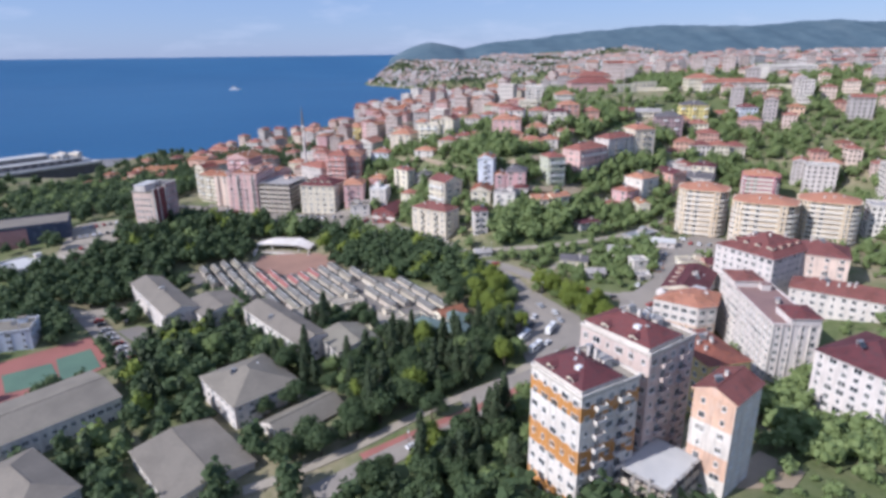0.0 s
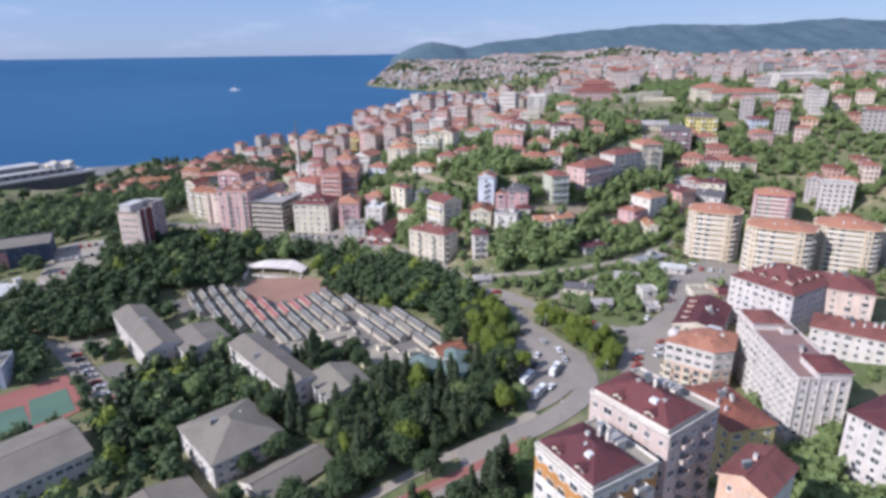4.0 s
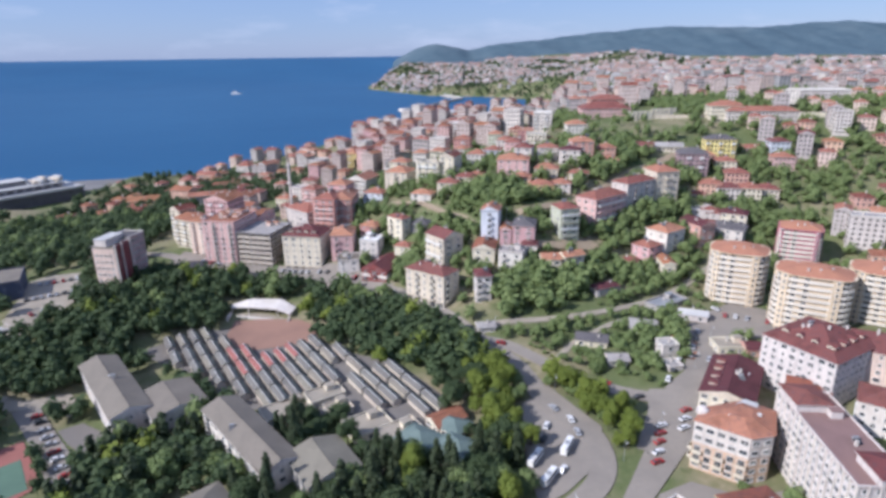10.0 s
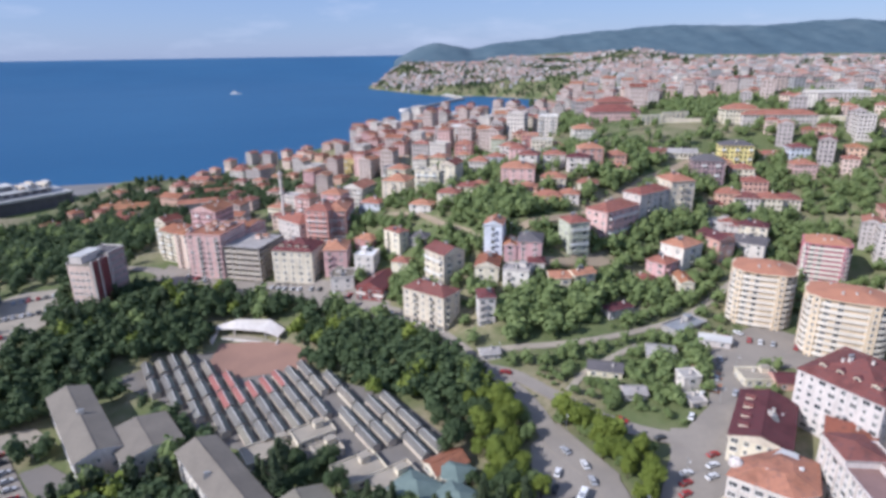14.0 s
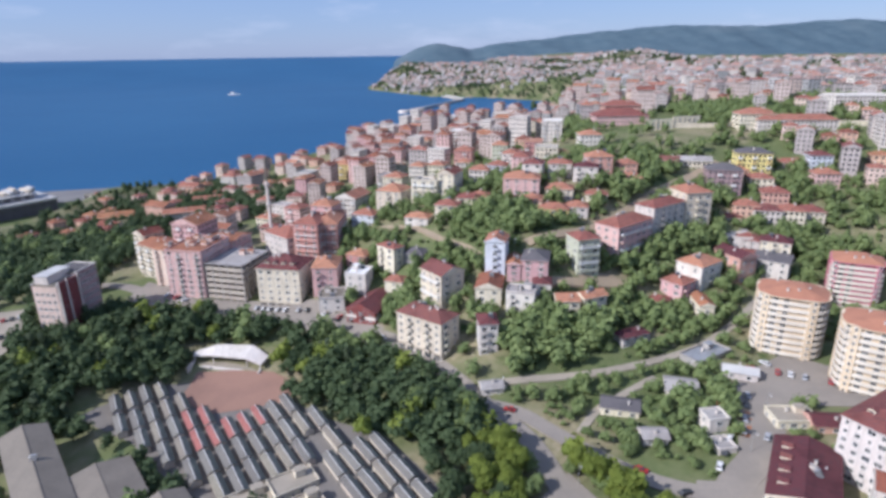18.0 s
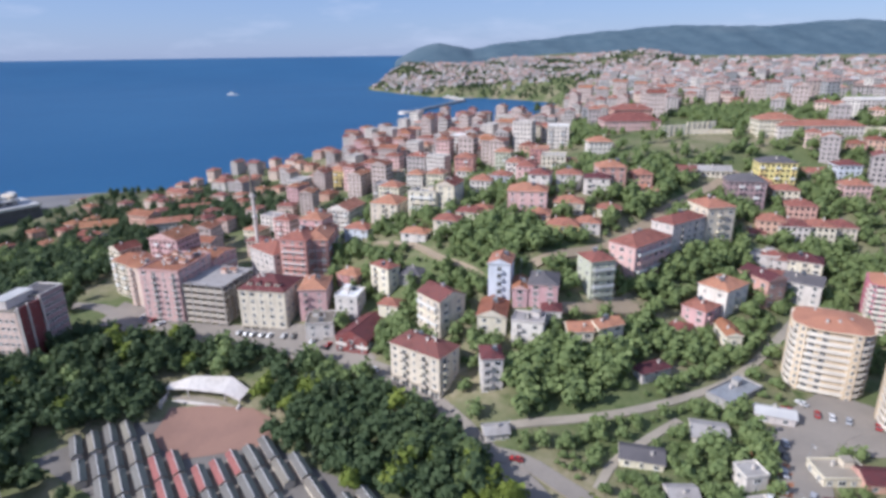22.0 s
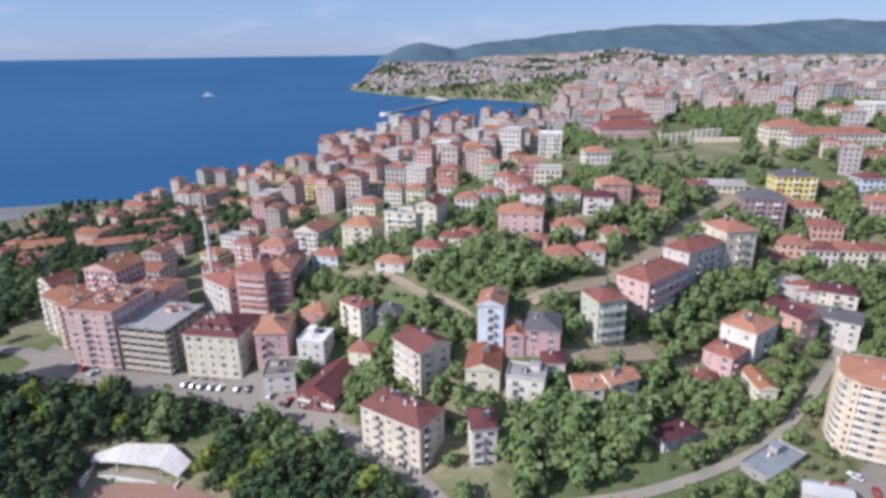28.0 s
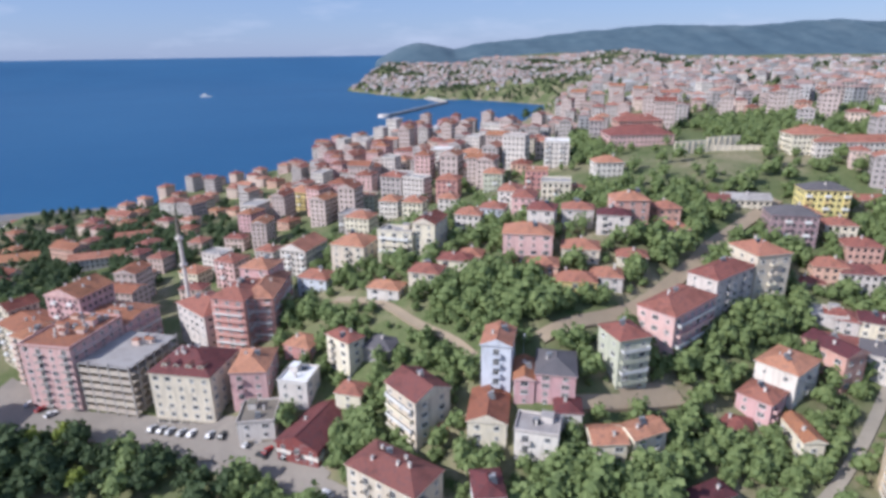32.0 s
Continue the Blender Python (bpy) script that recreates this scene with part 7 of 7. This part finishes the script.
def far_town():
    r = random.Random(21)
    s = Shape()
    places = []
    for x0, y0, x1, y1, n, big in ((-110, 620, 330, 900, 250, 0.72), (120, 820, 620, 1250, 330, 0.85), (-330, 2200, 300, 2600, 320, 0.95), (-220, 2040, 520, 2450, 260, 0.9), (300, 600, 1100, 1250, 420, 1.0), (300, 1250, 1700, 1900, 620, 1.2), (-400, 2260, 420, 3400, 1000, 1.0), (200, 2350, 1250, 3300, 1500, 1.15), (1000, 1900, 2600, 3000, 420, 1.8),
                                   (-100, 2900, 900, 3400, 160, 1.8), (1200, 3000, 3200, 3500, 160, 2.2)):
        for _ in range(n):
            places.append((r.uniform(x0, x1), r.uniform(y0, y1), big))
    xy = np.array([(p[0], p[1]) for p in places])
    zz = land(xy[:, 0], xy[:, 1])
    for (x, y, big), z in zip(places, zz):
        if z < 4 or (y > 1950 and z < 12 and r.random() < 0.5) or (y < 1000 and not free_spot(x, y, 5)):
            continue
        # streets and green gaps
        if noise.noise(Vector((x * 0.006, y * 0.006, 3.0))) < (-0.08 if y > 1900 else -0.2):
            continue
        w, d, h = r.uniform(5, 8.5) * big, r.uniform(4.5, 7) * big, r.choice((6, 9, 12, 15)) * (0.85 + 0.15 * big)
        a = r.uniform(-0.5, 0.1)
        ca, sa = math.cos(a), math.sin(a)
        c = [(x + u * w * ca - v * d * sa, y + u * w * sa + v * d * ca) for u, v in ((-1, -1), (1, -1), (1, 1), (-1, 1))]
        s.prism(c, z - 8, z + h, FARWALL, False)
        if y < 1000:
            h = z + h
            for e0, e1 in ((c[0], c[1]), (c[3], c[0])):
                gx, gy = e1[0] - e0[0], e1[1] - e0[1]
                l = math.hypot(gx, gy)
                m = max(2, int(l / 3.2))
                ox, oy = gy / l * 0.06, -gx / l * 0.06
                for j in range(int((h - z) / 3)):
                    for i in range(m):
                        t0, t1 = (i + 0.28) / m, (i + 0.72) / m
                        zz_ = z + 3 * j
                        s.face([(e0[0] + gx * t0 + ox, e0[1] + gy * t0 + oy, zz_ + 0.9), (e0[0] + gx * t1 + ox, e0[1] + gy * t1 + oy, zz_ + 0.9), (e0[0] + gx * t1 + ox, e0[1] + gy * t1 + oy, zz_ + 2.3), (e0[0] + gx * t0 + ox, e0[1] + gy * t0 + oy, zz_ + 2.3)], GLASS)
            h = h - z
        e = [(x + (p - x) * 1.08, y + (q - y) * 1.08, z + h) for p, q in c]
        if r.random() < 0.75:
            t = (x, y, z + h + 0.5 * d)
            n = len(s.v)
            s.v += e + [t]
            sl = s.slot(FARROOF)
            for i in range(4):
                s.f.append((n + i, n + (i + 1) % 4, n + 4))
                s.m.append(sl)
        else:
            s.face(e, FARROOF)
    ob = new("far_town", s.mesh("far_town"))
    tagged(ob, "dense distant town of pale houses with orange roofs on the hills", "town", kind="stuff")


far_town()


# ------------------------------------------------------------------ harbour, breakwater, ship
def breakwater():
    r = root("breakwater", -135, 1650, 0, 0, "long bent pale stone breakwater with a white head", "breakwater")
    line = [(0, 0), (42, 100), (100, 250), (151, 382), (140, 430), (100, 540), (60, 660)]
    for k, (p, q) in enumerate(zip(line, line[1:])):
        g = Vector((q[0] - p[0], q[1] - p[1])).normalized()
        nx, ny = -g.y, g.x
        for nm, u, v, z0, z1, mat in (("mole", -9, 9, -4, 4.0, ROCK), ("parapet", 4, 8, 4.0, 7.0, PALEDECK)):
            part(nm, Shape().prism([(p[0] - nx * v, p[1] - ny * v), (q[0] - nx * v, q[1] - ny * v), (q[0] - nx * u, q[1] - ny * u), (p[0] - nx * u, p[1] - ny * u)], z0, z1, mat), r)
    part("head", Shape().tube(0, 0, -4, 6.5, 15, 14, 12, WHITE), r)


breakwater()


def ship(x, y, s_, yaw, label, name="ship"):
    r = root(name, x, y, 0, yaw, label, name)
    hull = [(-22, -4), (14, -4.5), (24, 0), (14, 4.5), (-22, 4)]
    part("hull", Shape().prism([(a * s_, b * s_) for a, b in hull], -2 * s_, 4.5 * s_, LINE), r)
    part("deckhouse", Shape().box(-14 * s_, -3.2 * s_, 4.5 * s_, 2 * s_, 3.2 * s_, 9 * s_, LINE).box(-8 * s_, -2.4 * s_, 9 * s_, 0, 2.4 * s_, 12 * s_, LINE), r)
    part("funnel", Shape().tube(-10 * s_, 0, 9 * s_, 13 * s_, 1.2 * s_, 1.0 * s_, 8, REDROOF), r)
    part("mast", Shape().tube(-2 * s_, 0, 12 * s_, 18 * s_, 0.25 * s_, 0.15 * s_, 5, METAL), r)


ship(-869, 2454, 1.0, 10, "small white ship at anchor out on the sea")
ship(-322, 790, 0.22, 60, "small white boat off the quay", "boat")


def terminal():
    """Long terraced harbour building: dark lower storeys, pale decks, roof houses."""
    r = root("harbour_building", -395, 660, 2.0, 55, "long dark harbour building with tiers of weathered white terraces", "harbour building")
    part("base", Shape().box(-112, 0, -8, 0, 46, 12.2, DUSK), r, "dark stained concrete lower storeys")
    part("deck", Shape().box(-113, -2, 12.2, 1, 47, 13.6, PALEDECK), r)
    part("parapet", Shape().box(-113, -2, 13.6, 1, -1.4, 14.6, WHITE), r)
    part("tier", Shape().box(-110, 13, 13.6, -14, 44, 18.2, CONCRETE), r)
    part("deck", Shape().box(-111, 11, 18.2, -12, 45, 19.2, PALEDECK), r)
    part("tier", Shape().box(-102, 26, 19.2, -44, 43, 23.4, CONCRETE), r)
    part("deck", Shape().box(-103, 24, 23.4, -42, 44, 24.3, PALEDECK), r)
    for k in range(13):
        for z in (2.0, 7.0):
            part("window_bay", Shape().box(-108 + 8.4 * k, -0.25, z, -103 + 8.4 * k, 0, z + 3.2, SLATE), r)
        if k < 11:
            part("upper_window", Shape().box(-107 + 8.4 * k, 12.8, 14.8, -102 + 8.4 * k, 13, 17.2, SLATE), r)
    for k in range(7):
        part("roof_house", Shape().box(-44 + 5 * k, 20 - (k % 3) * 3, 19.2, -40.2 + 5 * k, 34, 21.5 + (k * 5) % 4, CREAM if k % 2 else PALEDECK), r)
    BUILT.append((-440, 627, 62, 48, radians(55)))


terminal()
quay = Shape().prism([(-520, 640), (-420, 690), (-300, 745), (-270, 765), (-290, 785), (-340, 775), (-460, 745), (-560, 690)], -4, 3.0, YARD)
tagged(new("quay", quay.mesh("quay")), "grey concrete quay yard along the shore", "quay", kind="structure")
for k in range(22):
    qx, qy = -395 + 6.2 * k + (k % 3) * 9, 712 + 2.6 * k - (k % 4) * 9
    house(qx, qy, 9, 7, 25 + (k % 5) * 14, 1 + k % 2, (WHITE, CREAM, CONCRETE)[k % 3], "gable", (GREYROOF, TILE, LINE)[k % 3], "low harbour shed on the quay", name="shed", cat="shed", base=2.9, chim=0)

# orange cladding on one end of the sports hall
hall = bpy.data.objects["sports_hall"]
hall_wall = [o for o in hall.children if o.name.startswith("wall")][0]
hx, hy, hz = (max(v.co[k] for v in hall_wall.data.vertices) for k in range(3))
part("cladding", Shape().box(-hx - 0.05, -hy - 0.12, 1.2, -hx * 0.12, -hy - 0.01, hz - 1.2, CORAL), hall, "orange sheet cladding")

# ------------------------------------------------------------------ planting
def plant():
    """Fills the groves; the trees nearest the walk are things of their own, the rest one joined wood."""
    r = random.Random(8)
    spots = []
    cells = {}
    for x, y, w in PAVED:
        cells.setdefault((int(x // 12), int(y // 12)), []).append((x, y, w))

    def on_road(x, y):
        for i in (-1, 0, 1):
            for j in (-1, 0, 1):
                for px, py, w in cells.get((int(x // 12) + i, int(y // 12) + j), ()):
                    if (x - px) ** 2 + (y - py) ** 2 < w * w:
                        return True
        return False

    for outline, gap, kind, size in GROVES:
        x0, x1 = min(q[0] for q in outline), max(q[0] for q in outline)
        y0, y1 = min(q[1] for q in outline), max(q[1] for q in outline)
        y = y0
        while y < y1:
            x = x0
            while x < x1:
                px, py = x + r.uniform(-0.4, 0.4) * gap, y + r.uniform(-0.4, 0.4) * gap
                x += gap
                if not inside(outline, px, py) or on_road(px, py) or not free_spot(px, py, 1.2):
                    continue
                if kind != "lime" and any(inside(a, px, py) for a in AREAS):
                    continue
                k = r.choice(("broad",) * 12 + ("garden", "spire", "lime")) if kind == "park" else kind if not kind.startswith("mix") else r.choice(("broad", "broad", "broad", "broad", "garden", "garden", "spire", "spire", "spire", "spire", "spire", "lime")) if kind == "mix" else r.choice(("broad", "broad", "garden"))
                if k == "broad" and (py > 322 and px > -60 or py > 270 and px > 12):
                    k = "garden"
                spots.append((px, py, k, size * r.uniform(0.75, 1.2)))
            y += gap
    # scattered garden green between the hillside houses and round the valley
    for x0, y0, x1, y1, n, lo, hi in ((-60, 325, 200, 480, 3300, 0.4, 1.0), (-250, 480, 260, 640, 330, 0.5, 0.9), (60, 620, 700, 1200, 380, 0.6, 1.1), (-230, 40, 25, 330, 1500, 0.5, 1.05),
                                      (-400, 280, -190, 500, 520, 0.7, 1.1), (-345, 500, -170, 700, 560, 0.5, 0.95), (180, 200, 400, 640, 3500, 0.5, 1.0), (20, 240, 130, 345, 520, 0.3, 0.8), (300, 300, 620, 640, 260, 0.8, 1.2), (45, 215, 112, 300, 130, 0.45, 0.8), (70, 60, 190, 200, 480, 0.3, 0.75), (5, 60, 75, 175, 160, 0.25, 0.5)):
        for _ in range(n):
            x, y = r.uniform(x0, x1), r.uniform(y0, y1)
            if height(x, y) > 4 and free_spot(x, y, 0.6) and not on_road(x, y) and not any(inside(a, x, y) for a in AREAS):
                spots.append((x, y, r.choice(("garden", "garden", "bush", "bush") if y < 500 and x > -60 and (y > 300 or x > 20) else ("garden",) if y > 500 and x > 0 else ("broad",)), r.uniform(lo, hi)))
    # open plots round the walls and schools on the ridge
    spots = [q for q in spots if not (105 < q[0] < 340 and 476 < q[1] < 548 and (q[0] * 7 + q[1] * 3) % 5 > 1.6)]
    counts = {}
    spots.sort(key=lambda q: math.hypot(q[0], q[1] - 190))
    limit = {"broad": 165, "garden": 85, "lime": 55, "spire": 60, "bush": 35}
    rest = []
    for x, y, k, s in spots:
        counts[k] = counts.get(k, 0) + 1
        if counts[k] <= limit[k]:
            tree(k, x, y, s)
        else:
            rest.append((x, y, k, s))
    # far woods on the slopes
    for _ in range(4200):
        x, y = r.uniform(-340, 2600), r.uniform(900, 3500)
        if noise.noise(Vector((x * 0.004, y * 0.004, 7.0))) > -0.05:
            rest.append((x, y, "broad", r.uniform(1.0, 1.7)))
    for _ in range(4800):
        x, y = r.uniform(-400, 1100), r.uniform(1980, 3400)
        rest.append((x, y, "broad", r.uniform(0.9, 1.6)))
    for k, mat in (("broad", SHADELEAF), ("garden", LEAF), ("lime", LIME), ("bush", LEAF), ("spire", DARKLEAF)):
        mine = [q for q in rest if q[2] == k]
        if not mine:
            continue
        rr = random.Random(4)
        lo = crown_shape(rr, [(0, 0, 6.2, 3.6, 3.4), (1.6, 1.2, 5.0, 2.6, 2.4), (-1.8, -0.6, 4.8, 2.6, 2.4)] if k != "spire" else [(0, 0, 3.5, 1.9, 3.0), (0, 0, 7.5, 1.2, 3.4)], 22, 0.95, mat, True)
        far = crown_shape(rr, [(0, 0, 4.6, 4.0, 4.2)], 10, 1.5, mat, True)
        vs, fs, n = [], [], 0
        xs = np.array([q[0] for q in mine]), np.array([q[1] for q in mine])
        zs = land(*xs)
        for (x, y, _, s), z in zip(mine, zs):
            if z < 3:
                continue
            src = lo if y < 620 else far
            pv = np.array(src.v)
            a = rr.uniform(0, 6.28)
            c, d = math.cos(a) * s, math.sin(a) * s
            sh = 0.5 if k == "bush" else 1.0
            vs.append(np.stack([x + (pv[:, 0] * c - pv[:, 1] * d) * sh, y + (pv[:, 0] * d + pv[:, 1] * c) * sh, z - 0.3 + pv[:, 2] * s * sh * rr.uniform(0.85, 1.15)], -1))
            fs += [tuple(i + n for i in f) for f in src.f]
            n += len(pv)
        me = bpy.data.meshes.new("woodland")
        me.from_pydata(np.concatenate(vs).tolist(), [], fs)
        me.materials.append(mat)
        me.update()
        tagged(new("woodland", me), "dense green trees and bushes between the houses", "woodland", kind="stuff")


plant()

for kind in TREES.values():
    for proto in kind:
        for o in (*proto.children_recursive, proto):
            bpy.data.objects.remove(o)
